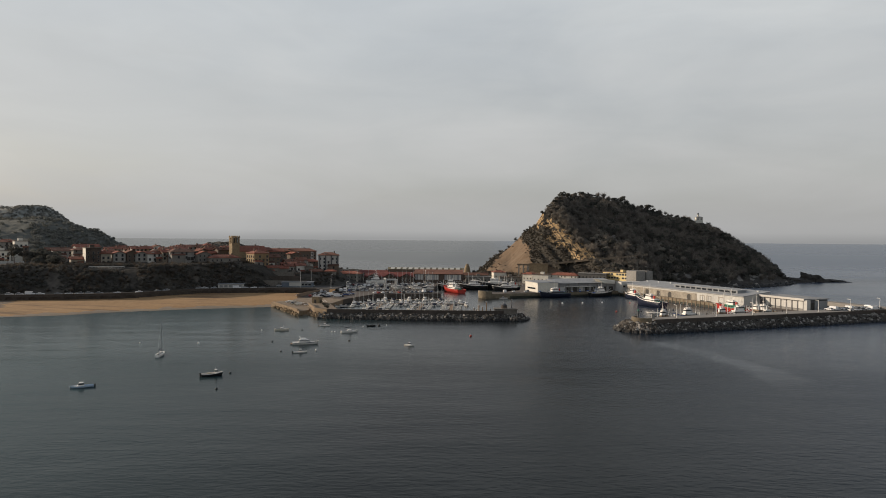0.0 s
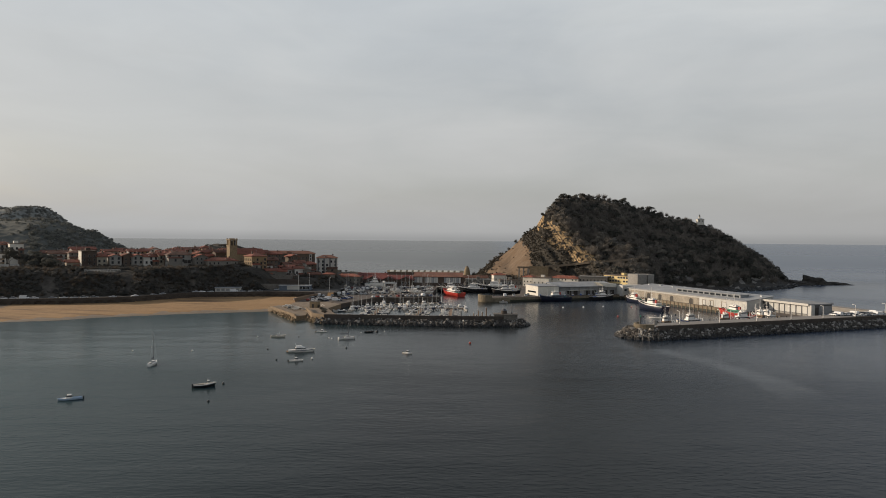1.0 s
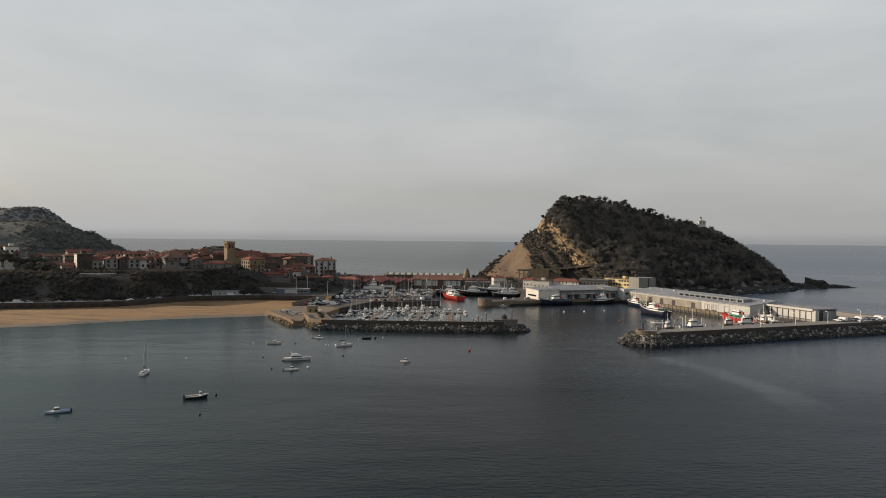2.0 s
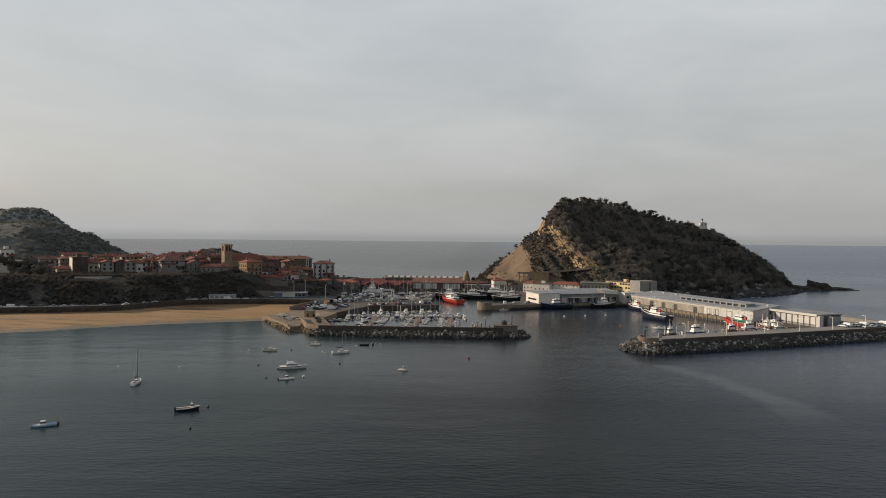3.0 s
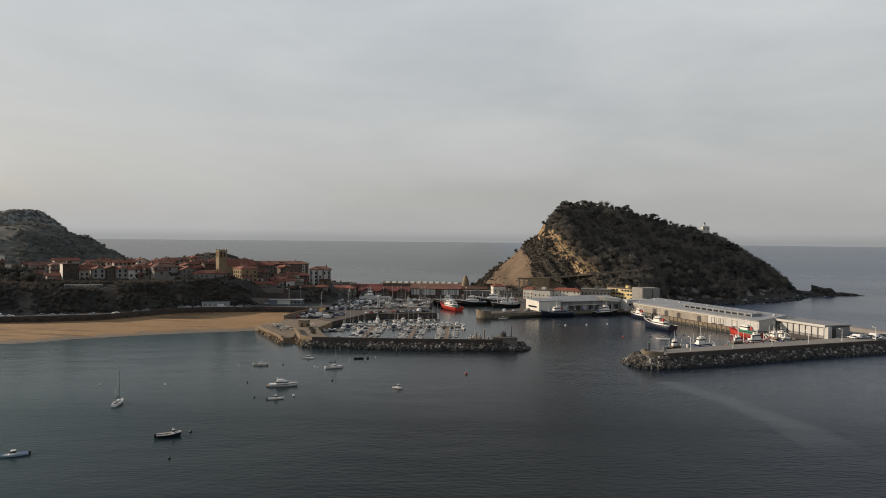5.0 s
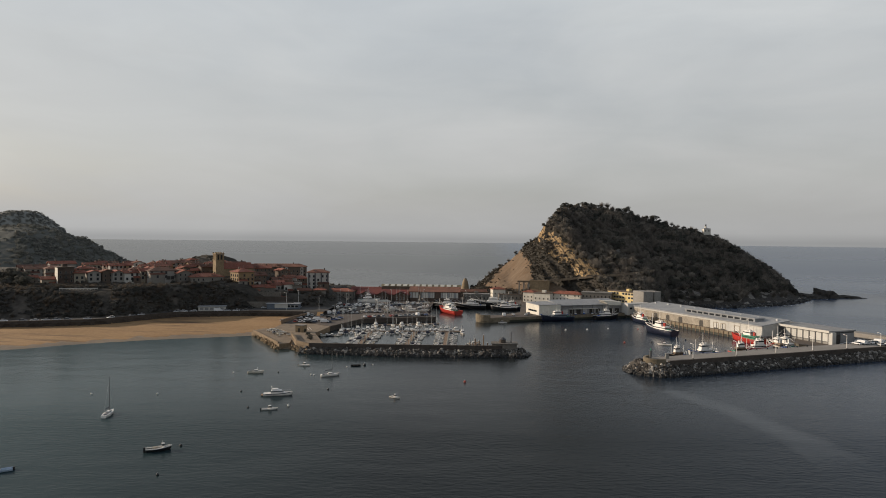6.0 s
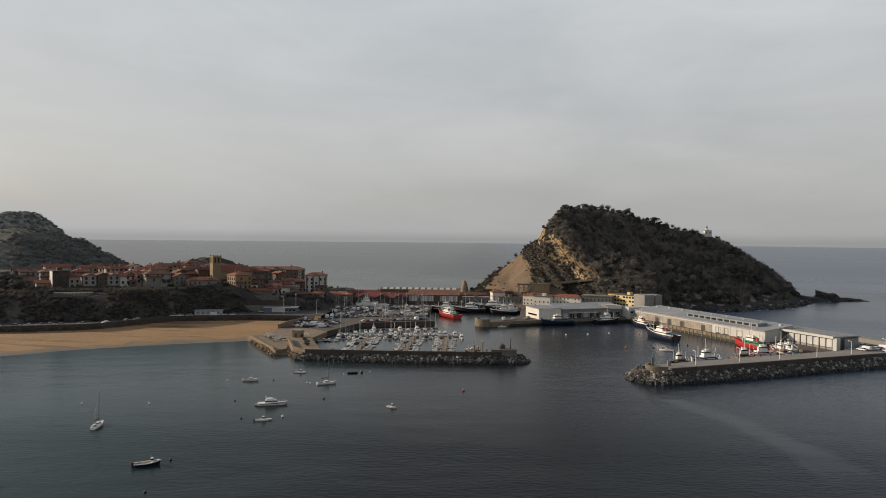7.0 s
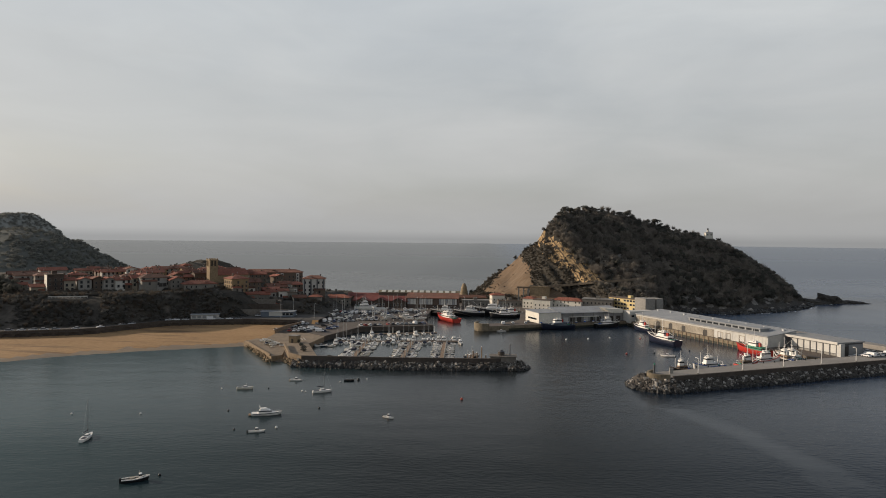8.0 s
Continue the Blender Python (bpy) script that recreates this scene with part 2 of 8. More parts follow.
    w1, w2 = n.new("ShaderNodeTexNoise"), n.new("ShaderNodeTexNoise")
    w1.inputs["Scale"].default_value, w1.inputs["Detail"].default_value = 0.8, 5
    w2.inputs["Scale"].default_value, w2.inputs["Detail"].default_value = 0.07, 2
    l.new(turn.outputs[0], w1.inputs["Vector"])
    l.new(turn.outputs[0], w2.inputs["Vector"])
    b1, b2 = n.new("ShaderNodeBump"), n.new("ShaderNodeBump")
    b1.inputs["Distance"].default_value, b2.inputs["Distance"].default_value = 0.13, 0.35
    l.new(w1.outputs["Fac"], b1.inputs["Height"])
    l.new(w2.outputs["Fac"], b2.inputs["Height"])
    l.new(swell.outputs[0], b1.inputs["Strength"])
    l.new(calm.outputs[0], b2.inputs["Strength"])
    l.new(b2.outputs[0], b1.inputs["Normal"])
    l.new(b1.outputs[0], b.inputs["Normal"])
    return m


M = {}
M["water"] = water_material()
M["sand"] = mat("beach_sand", (0.33, 0.205, 0.098), 0.95, vary=0.22, fine=0.5, coarse=0.04, bump=0.12, bump_scale=0.8, tint=(0.33, 0.195, 0.088))


def wrack_lines(m):
    """Long dark tide lines that run with the shore."""
    n, l = m.node_tree.nodes, m.node_tree.links
    b = n["Principled BSDF"]
    was = b.inputs["Base Color"].links[0].from_socket
    geo, mp, nz, rg, mx = (n.new(k) for k in ("ShaderNodeNewGeometry", "ShaderNodeMapping", "ShaderNodeTexNoise", "ShaderNodeMapRange", "ShaderNodeMix"))
    mp.inputs["Rotation"].default_value = (0, 0, radians(-27))
    mp.inputs["Scale"].default_value = (0.018, 0.13, 0.3)
    nz.inputs["Scale"].default_value, nz.inputs["Detail"].default_value, nz.inputs["Roughness"].default_value = 1.0, 5, 0.6
    rg.inputs["From Min"].default_value, rg.inputs["From Max"].default_value = 0.50, 0.66
    mx.data_type = "RGBA"
    mx.inputs["B"].default_value = (0.125, 0.078, 0.044, 1)
    l.new(geo.outputs["Position"], mp.inputs[0])
    l.new(mp.outputs[0], nz.inputs["Vector"])
    l.new(nz.outputs["Fac"], rg.inputs["Value"])
    l.new(rg.outputs[0], mx.inputs["Factor"])
    l.new(was, mx.inputs["A"])
    l.new(mx.outputs["Result"], b.inputs["Base Color"])


wrack_lines(M["sand"])
M["wetsand"] = mat("wet_sand", (0.20, 0.14, 0.08), 0.45, vary=0.3, fine=0.5, coarse=0.04)
# shade over the western beach put into a darker sand colour
M["shaded_sand"] = mat("shaded_beach_sand", (0.135, 0.102, 0.074), 0.85, vary=0.35, fine=0.3, coarse=0.05, tint=(0.18, 0.13, 0.085))
M["tanpave"] = mat("tan_stone_paving", (0.225, 0.175, 0.125), 0.88, vary=0.35, fine=0.6, coarse=0.1, bump=0.03)
M["darkbrown"] = mat("dark_brown_boards", (0.085, 0.062, 0.05), 0.85, vary=0.4, fine=0.8, coarse=0.15)
M["brush"] = mat("brown_winter_brush", (0.125, 0.104, 0.084), 0.95, vary=0.5, fine=0.3, coarse=0.05, spec=0.1)
M["darkbrush"] = mat("dark_evergreen_brush", (0.138, 0.130, 0.116), 0.95, vary=0.4, fine=0.12, coarse=0.04, tint=(0.105, 0.103, 0.093), spec=0.1)
M["cliffbrush"] = mat("brown_heath_brush", (0.092, 0.079, 0.063), 0.95, vary=0.3, fine=0.2, coarse=0.05, spec=0.1)
M["scrub"] = mat("scrub_ground", (0.060, 0.052, 0.042), 0.95, vary=0.5, fine=0.3, coarse=0.03, bump=0.6, bump_scale=0.5, tint=(0.047, 0.044, 0.036))
M["soil"] = mat("bare_slope", (0.155, 0.115, 0.08), 0.95, vary=0.45, fine=0.35, coarse=0.05, bump=0.6, bump_scale=0.3, tint=(0.30, 0.19, 0.11))
M["rockface"] = mat("ochre_rock", (0.42, 0.285, 0.145), 0.92, vary=0.55, fine=0.4, coarse=0.09, bump=1.2, bump_scale=0.35, tint=(0.33, 0.215, 0.10))


def strata(m, way, scale, dark, lo, hi, wobble):
    """Tilted beds or run-off streaks: darker seams across the axis way."""
    n, l = m.node_tree.nodes, m.node_tree.links
    b = n["Principled BSDF"]
    was = b.inputs["Base Color"].links[0].from_socket
    geo, dot, nz, ad, wv, rg, mx = (n.new(k) for k in ("ShaderNodeNewGeometry", "ShaderNodeVectorMath", "ShaderNodeTexNoise", "ShaderNodeMath", "ShaderNodeTexNoise", "ShaderNodeMapRange", "ShaderNodeMix"))
    dot.operation = "DOT_PRODUCT"
    dot.inputs[1].default_value = Vector(way).normalized() * scale
    nz.inputs["Scale"].default_value, nz.inputs["Detail"].default_value = 0.12, 3
    ad.operation = "MULTIPLY_ADD"
    ad.inputs[1].default_value = wobble
    wv.noise_dimensions = "1D"
    wv.inputs["Scale"].default_value, wv.inputs["Detail"].default_value = 1.0, 3
    rg.inputs["From Min"].default_value, rg.inputs["From Max"].default_value = lo, hi
    mx.data_type = "RGBA"
    mx.inputs["B"].default_value = (*dark, 1)
    l.new(geo.outputs["Position"], dot.inputs[0])
    l.new(geo.outputs["Position"], nz.inputs["Vector"])
    l.new(nz.outputs["Fac"], ad.inputs[0])
    l.new(dot.outputs["Value"], ad.inputs[2])
    l.new(ad.outputs[0], wv.inputs["W"])
    l.new(wv.outputs["Fac"], rg.inputs["Value"])
    l.new(rg.outputs[0], mx.inputs["Factor"])
    l.new(was, mx.inputs["A"])
    l.new(mx.outputs["Result"], b.inputs["Base Color"])


strata(M["rockface"], (0.62, -0.25, 0.74), 0.8, (0.085, 0.062, 0.042), 0.47, 0.66, 2.0)
strata(M["soil"], (0.75, -0.55, -0.5), 0.5, (0.12, 0.088, 0.06), 0.42, 0.75, 1.6)
M["shorerock"] = mat("shore_rock", (0.058, 0.052, 0.045), 0.85, vary=0.7, fine=0.5, coarse=0.08, bump=1.6, bump_scale=0.4)
M["boulder"] = mat("boulder_stone", (0.088, 0.079, 0.069), 0.85, vary=0.85, fine=1.2, coarse=0.3, bump=0.12, bump_scale=2.5, per_object=0.9)
M["rubblestone"] = mat("rubble_stone", (0.088, 0.079, 0.069), 0.85, vary=0.85, fine=1.2, coarse=0.3, bump=0.12, bump_scale=2.5)
island_rng = M["rubblestone"].node_tree
_geo, _add = [n for n in island_rng.nodes if n.type == "NEW_GEOMETRY"][0], island_rng.nodes.new("ShaderNodeMath")
_rng = [n for n in island_rng.nodes if n.type == "MAP_RANGE"][0]
_add.operation = "MULTIPLY_ADD"
_add.inputs[1].default_value = 0.9
island_rng.links.new(_geo.outputs["Random Per Island"], _add.inputs[0])
island_rng.links.new(_rng.inputs["Value"].links[0].from_socket, _add.inputs[2])
island_rng.links.new(_add.outputs[0], _rng.inputs["Value"])
_rng.inputs["From Max"].default_value = 2.25
M["ochreboulder"] = mat("tan_boulder_stone", (0.25, 0.185, 0.115), 0.88, vary=0.6, fine=1.2, coarse=0.3, bump=0.12, bump_scale=2.5, per_object=0.7)
# pale stone; among the dark rubble it stands in for sunlit flecks
M["paleboulder"] = mat("pale_boulder_stone", (0.36, 0.335, 0.30), 0.85, vary=0.5, fine=1.2, coarse=0.3, bump=0.12, bump_scale=2.5, per_object=0.7)
M["wetboulder"] = mat("wet_boulder_stone", (0.035, 0.034, 0.032), 0.5, vary=0.6, fine=1.2, coarse=0.3, bump=0.12, bump_scale=2.5, per_object=0.6)
# raised above the plain white to put sunlight into white fronts' colour
M["brightwhite"] = mat("sunlit_white_paint", (0.62, 0.59, 0.52), 0.7, vary=0.12, fine=0.7, coarse=0.12)
M["panelwhite"] = mat("cream_white_panel", (0.50, 0.49, 0.46), 0.7, vary=0.2, fine=0.7, coarse=0.12, per_object=0.3)
M["concrete"] = mat("weathered_concrete", (0.24, 0.23, 0.212), 0.85, vary=0.3, fine=0.9, coarse=0.08, bump=0.03)
M["darkconcrete"] = mat("stained_concrete", (0.165, 0.148, 0.128), 0.88, vary=0.4, fine=0.9, coarse=0.12, bump=0.04)
M["pave"] = mat("quay_paving", (0.112, 0.093, 0.079), 0.85, vary=0.25, fine=0.6, coarse=0.06, bump=0.02)
M["palepave"] = mat("pale_paving", (0.25, 0.232, 0.21), 0.85, vary=0.22, fine=0.6, coarse=0.06, bump=0.02)
M["asphalt"] = mat("asphalt", (0.075, 0.069, 0.063), 0.9, vary=0.3, fine=1.5, coarse=0.1)
M["quaywall"] = mat("quay_stone", (0.20, 0.165, 0.115), 0.85, vary=0.45, fine=0.7, coarse=0.15, bump=0.1)
M["weed"] = mat("wet_weed", (0.028, 0.030, 0.020), 0.6, vary=0.5, fine=0.8, coarse=0.2)
M["darkwall"] = mat("dark_wet_stone", (0.072, 0.058, 0.048), 0.8, vary=0.4, fine=0.7, coarse=0.1, bump=0.1)
M["ochrewall"] = mat("ochre_masonry", (0.20, 0.148, 0.096), 0.88, vary=0.35, fine=0.8, coarse=0.15, bump=0.08)
M["sandstone"] = mat("old_sandstone", (0.26, 0.195, 0.12), 0.88, vary=0.35, fine=0.8, coarse=0.15, bump=0.06)
M["white"] = mat("white_render", (0.52, 0.50, 0.46), 0.75, vary=0.2, fine=0.7, coarse=0.12, per_object=0.4)
M["cream"] = mat("cream_render", (0.30, 0.265, 0.21), 0.8, vary=0.2, fine=0.7, coarse=0.12, per_object=0.4)
M["ochre"] = mat("ochre_render", (0.27, 0.19, 0.105), 0.8, vary=0.2, fine=0.7, coarse=0.12, per_object=0.4)
M["stonewall"] = mat("grey_stone_wall", (0.195, 0.18, 0.158), 0.85, vary=0.3, fine=0.9, coarse=0.15, bump=0.04, per_object=0.4)
M["palestone"] = mat("pale_rubble_stone", (0.31, 0.275, 0.225), 0.85, vary=0.4, fine=0.9, coarse=0.15, bump=0.05)
M["brownwall"] = mat("brown_render", (0.125, 0.096, 0.075), 0.82, vary=0.3, fine=0.7, coarse=0.12, per_object=0.4)
M["yellow"] = mat("yellow_render", (0.60, 0.47, 0.22), 0.8, vary=0.15, fine=0.7, coarse=0.12)
M["oldwhite"] = mat("weathered_whitewash", (0.30, 0.285, 0.26), 0.8, vary=0.3, fine=0.7, coarse=0.12, per_object=0.5)
M["tile"] = ribbed(mat("terracotta_tiles", (0.27, 0.098, 0.066), 0.85, vary=0.6, fine=0.8, coarse=0.12, tint=(0.22, 0.088, 0.056), per_object=0.5), 1.6, 0.06)
M["oldtile"] = ribbed(mat("old_brown_tiles", (0.19, 0.085, 0.058), 0.88, vary=0.5, fine=0.8, coarse=0.12, tint=(0.10, 0.065, 0.05), per_object=0.5), 1.6, 0.06)
M["redroof"] = ribbed(mat("dull_red_roofing", (0.17, 0.048, 0.040), 0.8, vary=0.3, fine=0.6, coarse=0.1), 1.2, 0.06)
M["sheet"] = ribbed(mat("pale_roof_sheet", (0.285, 0.295, 0.305), 0.6, vary=0.2, fine=0.4, coarse=0.08), 0.9, 0.05)
M["greysheet"] = ribbed(mat("grey_cladding", (0.27, 0.27, 0.27), 0.6, vary=0.2, fine=0.4, coarse=0.08), 1.2, 0.05)
M["darksheet"] = mat("dark_cladding", (0.09, 0.09, 0.095), 0.6, vary=0.3)
M["olive"] = mat("olive_lichened_roof", (0.20, 0.17, 0.11), 0.85, vary=0.3, fine=0.5, coarse=0.08)
M["skylight"] = mat("rooflight_sheet", (0.62, 0.60, 0.52), 0.4, vary=0.15)
M["glass"] = mat("window_glass", (0.02, 0.024, 0.028), 0.12, vary=0.2, spec=0.5, per_object=0.5)
M["door"] = mat("dark_door", (0.05, 0.045, 0.04), 0.6, vary=0.3)
M["timber"] = mat("weathered_timber", (0.22, 0.155, 0.105), 0.8, vary=0.35, fine=1.5, coarse=0.3)
M["steel"] = mat("galvanised_steel", (0.45, 0.46, 0.46), 0.45, metal=0.6, vary=0.15)
M["gel"] = mat("white_gelcoat", (0.78, 0.75, 0.70), 0.35, vary=0.08, fine=1.5, coarse=0.3, spec=0.5, per_object=0.3)
M["ivory"] = mat("ivory_gelcoat", (0.62, 0.57, 0.48), 0.4, vary=0.1, spec=0.5, per_object=0.3)
M["navy"] = mat("navy_hull_paint", (0.012, 0.016, 0.034), 0.4, vary=0.25, spec=0.5)
M["black"] = mat("black_hull_paint", (0.014, 0.014, 0.016), 0.45, vary=0.3, spec=0.5)
M["red"] = mat("red_hull_paint", (0.42, 0.032, 0.020), 0.45, vary=0.2, fine=0.8, coarse=0.2, spec=0.5)
M["green"] = mat("green_paint", (0.03, 0.20, 0.12), 0.5, vary=0.2)
M["blue"] = mat("blue_paint", (0.03, 0.10, 0.36), 0.5, vary=0.2)
M["paleblue"] = mat("pale_blue_gelcoat", (0.40, 0.50, 0.62), 0.4, vary=0.1, spec=0.5)
M["deck"] = mat("boat_deck", (0.33, 0.30, 0.25), 0.7, vary=0.25)
M["canvas"] = mat("dark_canvas", (0.035, 0.04, 0.06), 0.9, vary=0.3)
M["rubber"] = mat("black_rubber", (0.012, 0.012, 0.012), 0.8, vary=0.2)
M["orange"] = mat("faded_red_buoy", (0.36, 0.075, 0.055), 0.5, vary=0.2)
# leaf and twig colours raised in place of haze over the wood
M["leaf"] = mat("winter_leaves", (0.215, 0.192, 0.160), 0.9, vary=0.45, fine=0.12, coarse=0.02, tint=(0.155, 0.148, 0.128), spec=0.1)
M["pine"] = mat("pine_needles", (0.098, 0.096, 0.083), 0.9, vary=0.4, fine=0.15, coarse=0.05, spec=0.1)
M["twig"] = mat("bare_twigs", (0.215, 0.192, 0.165), 0.95, vary=0.4, fine=0.3, coarse=0.05, spec=0.1)
M["bark"] = mat("bark", (0.10, 0.075, 0.055), 0.95, vary=0.3)
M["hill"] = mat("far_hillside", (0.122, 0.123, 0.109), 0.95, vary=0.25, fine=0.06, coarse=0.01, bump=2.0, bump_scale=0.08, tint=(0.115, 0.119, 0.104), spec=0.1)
# distance haze put into the hillwood, farwood and farridge base colours
M["hillwood"] = mat("haze_paled_hill_trees", (0.235, 0.233, 0.206), 0.95, vary=0.3, fine=0.1, coarse=0.01, spec=0.05)
M["farwood"] = mat("haze_paled_far_trees", (0.315, 0.312, 0.285), 0.95, vary=0.25, fine=0.08, coarse=0.01, spec=0.05)
M["farridge"] = mat("haze_paled_far_ridge", (0.30, 0.298, 0.27), 0.95, vary=0.3, fine=0.05, coarse=0.012, bump=2.0, bump_scale=0.06, tint=(0.21, 0.214, 0.195), spec=0.1)
M["scree"] = mat("bare_bluff_scree", (0.10, 0.088, 0.074), 0.95, vary=0.5, fine=0.3, coarse=0.06, bump=0.6, bump_scale=0.4, tint=(0.07, 0.062, 0.053), spec=0.1)


def leafy(m, share):
    """Thin leaves and twigs let part of the light through."""
    n, l = m.node_tree.nodes, m.node_tree.links
    b, out = n["Principled BSDF"], n["Material Output"]
    through_leaf, both = n.new("ShaderNodeBsdfTranslucent"), n.new("ShaderNodeMixShader")
    both.inputs[0].default_value = share
    l.new(b.inputs["Base Color"].links[0].from_socket, through_leaf.inputs["Color"])
    l.new(b.outputs[0], both.inputs[1])
    l.new(through_leaf.outputs[0], both.inputs[2])
    l.new(both.outputs[0], out.inputs["Surface"])


for k in ("leaf", "pine", "twig", "brush", "darkbrush", "cliffbrush", "hillwood", "farwood"):
    leafy(M[k], 0.36)
M["palerock"] = mat("pale_grey_rock", (0.22, 0.20, 0.175), 0.9, vary=0.5, fine=0.5, coarse=0.08, bump=0.8, bump_scale=0.5)
M["dullblue"] = mat("faded_blue_paint", (0.13, 0.155, 0.19), 0.7, vary=0.25)
M["foam"] = mat("surf_foam", (0.55, 0.57, 0.57), 0.8, vary=0.3)
for k, c in (("car_white", (0.7, 0.7, 0.7)), ("car_grey", (0.22, 0.23, 0.24)), ("car_black", (0.02, 0.02, 0.022)), ("car_red", (0.30, 0.03, 0.02)), ("car_blue", (0.03, 0.06, 0.18)), ("car_silver", (0.45, 0.46, 0.47))):
    M[k] = mat(k + "_paint", c, 0.3, vary=0.06, spec=0.5)
# ---- building blocks ----
def thing(name, at, label="", category="", group="", rz=0.0, kind=""):
    ob = new(name)
    ob.empty_display_size = 0.5
    ob.matrix_basis = pose(*at, 0, 0, rz)
    return tagged(ob, label, category, group, kind)


def mesh_of(name, bm, material):
    me = bpy.data.meshes.new(name)
    bm.to_mesh(me)
    bm.free()
    for one in material if isinstance(material, (list, tuple)) else [material]:
        me.materials.append(M[one])
    return me


def put(name, me, parent=None, m=None, label=""):
    ob = new(name, me)
    if parent is not None:
        ob.parent = parent
    if m is not None:
        ob.matrix_basis = m
    if label:
        ob["label"] = label
    return ob


def part(name, bm, material, parent=None, label=""):
    return put(name, mesh_of(name, bm, material), parent, None, label)


def box(bm, x0, y0, z0, x1, y1, z1, slot=0, m=None):
    v = [bm.verts.new((x, y, z) if m is None else m @ Vector((x, y, z))) for z in (z0, z1) for x, y in ((x0, y0), (x1, y0), (x1, y1), (x0, y1))]
    for q in ((3, 2, 1, 0), (4, 5, 6, 7), (0, 1, 5, 4), (1, 2, 6, 5), (2, 3, 7, 6), (3, 0, 4, 7)):
        bm.faces.new([v[i] for i in q]).material_index = slot
    return v


def a_box(*b):
    bm = bmesh.new()
    box(bm, *b)
    return bm


def tube(bm, p, q, r0, r1=None, sides=6, slot=0):
    """A round bar from p to q, tapered from r0 to r1."""
    p, q = Vector(p), Vector(q)
    r1 = r0 if r1 is None else r1
    turn = (q - p).to_track_quat("Z", "Y")
    rings = []
    for c, r in ((p, r0), (q, r1)):
        rings.append([bm.verts.new(c + turn @ Vector((r * math.cos(2 * math.pi * k / sides), r * math.sin(2 * math.pi * k / sides), 0))) for k in range(sides)])
    for k in range(sides):
        j = (k + 1) % sides
        bm.faces.new((rings[0][k], rings[0][j], rings[1][j], rings[1][k])).material_index = slot
    bm.faces.new(rings[1]).material_index = slot
    bm.faces.new(rings[0][::-1]).material_index = slot


def a_tube(*a, **k):
    bm = bmesh.new()
    tube(bm, *a, **k)
    return bm


def prism(bm, pts, z0, z1, slot=0, side=None):
    """An upright block over a polygon, counter-clockwise; top and sides may differ in material."""
    low, top = [bm.verts.new((x, y, z0)) for x, y in pts], [bm.verts.new((x, y, z1)) for x, y in pts]
    bm.faces.new(top).material_index = slot
    n = len(pts)
    for k in range(n):
        bm.faces.new((low[k], low[(k + 1) % n], top[(k + 1) % n], top[k])).material_index = slot if side is None else side
    bm.faces.new(low[::-1]).material_index = slot if side is None else side


def lerp(a, b, s):
    return a + (b - a) * s


def table(pts, x):
    """The value at x of a line through points."""
    if x <= pts[0][0]:
        return pts[0][1]
    for (xa, ya), (xb, yb) in zip(pts, pts[1:]):
        if x <= xb:
            return lerp(ya, yb, (x - xa) / (xb - xa))
    return pts[-1][1]


def smooth(a, b, x):
    s = min(1.0, max(0.0, (x - a) / (b - a)))
    return s * s * (3 - 2 * s)


HARBOUR = 24.0
HC, HS = math.cos(radians(HARBOUR)), math.sin(radians(HARBOUR))


def uv(u, v):
    """Harbour axes (along the outer breakwater, and inland) to the plan."""
    return (u * HC - v * HS, u * HS + v * HC)


def rough(x, y, size, seed=0.0):
    return noise.noise(Vector((x / size, y / size, seed)))


def sheet(name, xs, ys, height, pick, materials, keep=None, shake=0.0):
    """Ground as a grid of heights, with the material picked face by face."""
    verts, faces, slots, at, rnd = [], [], [], {}, random.Random(8)
    for i, x in enumerate(xs):
        for j, y in enumerate(ys):
            at[i, j] = len(verts)
            xx, yy = x + shake * (rnd.random() - 0.5), y + shake * (rnd.random() - 0.5)
            verts.append((xx, yy, height(xx, yy)))
    for i in range(len(xs) - 1):
        for j in range(len(ys) - 1):
            q = (at[i, j], at[i + 1, j], at[i + 1, j + 1], at[i, j + 1])
            c = [sum(verts[k][a] for k in q) / 4 for a in range(3)]
            if keep and not keep(*c):
                continue
            faces.append(q)
            slots.append(pick(*c))
    me = bpy.data.meshes.new(name)
    me.from_pydata(verts, [], faces)
    for one in materials:
        me.materials.append(M[one])
    me.polygons.foreach_set("material_index", slots)
    me.polygons.foreach_set("use_smooth", [True] * len(faces))
    return new(name, me)
# ---- the sea, one sheet to the horizon ----
def make_sea():
    rings = [0, 60, 120, 200, 300, 420, 560, 720, 920, 1200, 1600, 2100, 2600, 3000, 3400, 3800, 4200, 4550, 4900]
    n, verts, faces = 96, [], []
    for r in rings[1:]:
        for k in range(n):
            a = 2 * math.pi * k / n
            verts.append((r * math.cos(a), 25 + r * math.sin(a), 30 * smooth(2600, 4900, r)))
    verts.append((0, 25, 0))
    for i in range(len(rings) - 2):
        for k in range(n):
            j = (k + 1) % n
            faces.append((i * n + k, (i + 1) * n + k, (i + 1) * n + j, i * n + j))
    faces += [(len(verts) - 1, k, (k + 1) % n) for k in range(n)]
    me = bpy.data.meshes.new("sea")
    me.from_pydata(verts, [], faces)
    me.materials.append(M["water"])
    me.polygons.foreach_set("use_smooth", [True] * len(faces))
    tagged(new("water", me), "dark grey-green calm sea of a sheltered bay", "sea", kind="structure")


make_sea()

# ---- mainland: beach, coast road, bluff, town plateau ----
WATERLINE = [(-420, 190), (-330, 255), (-290, 290), (-246, 321), (-222, 332), (-206, 348), (-175, 368), (-127, 390), (-118, 398)]
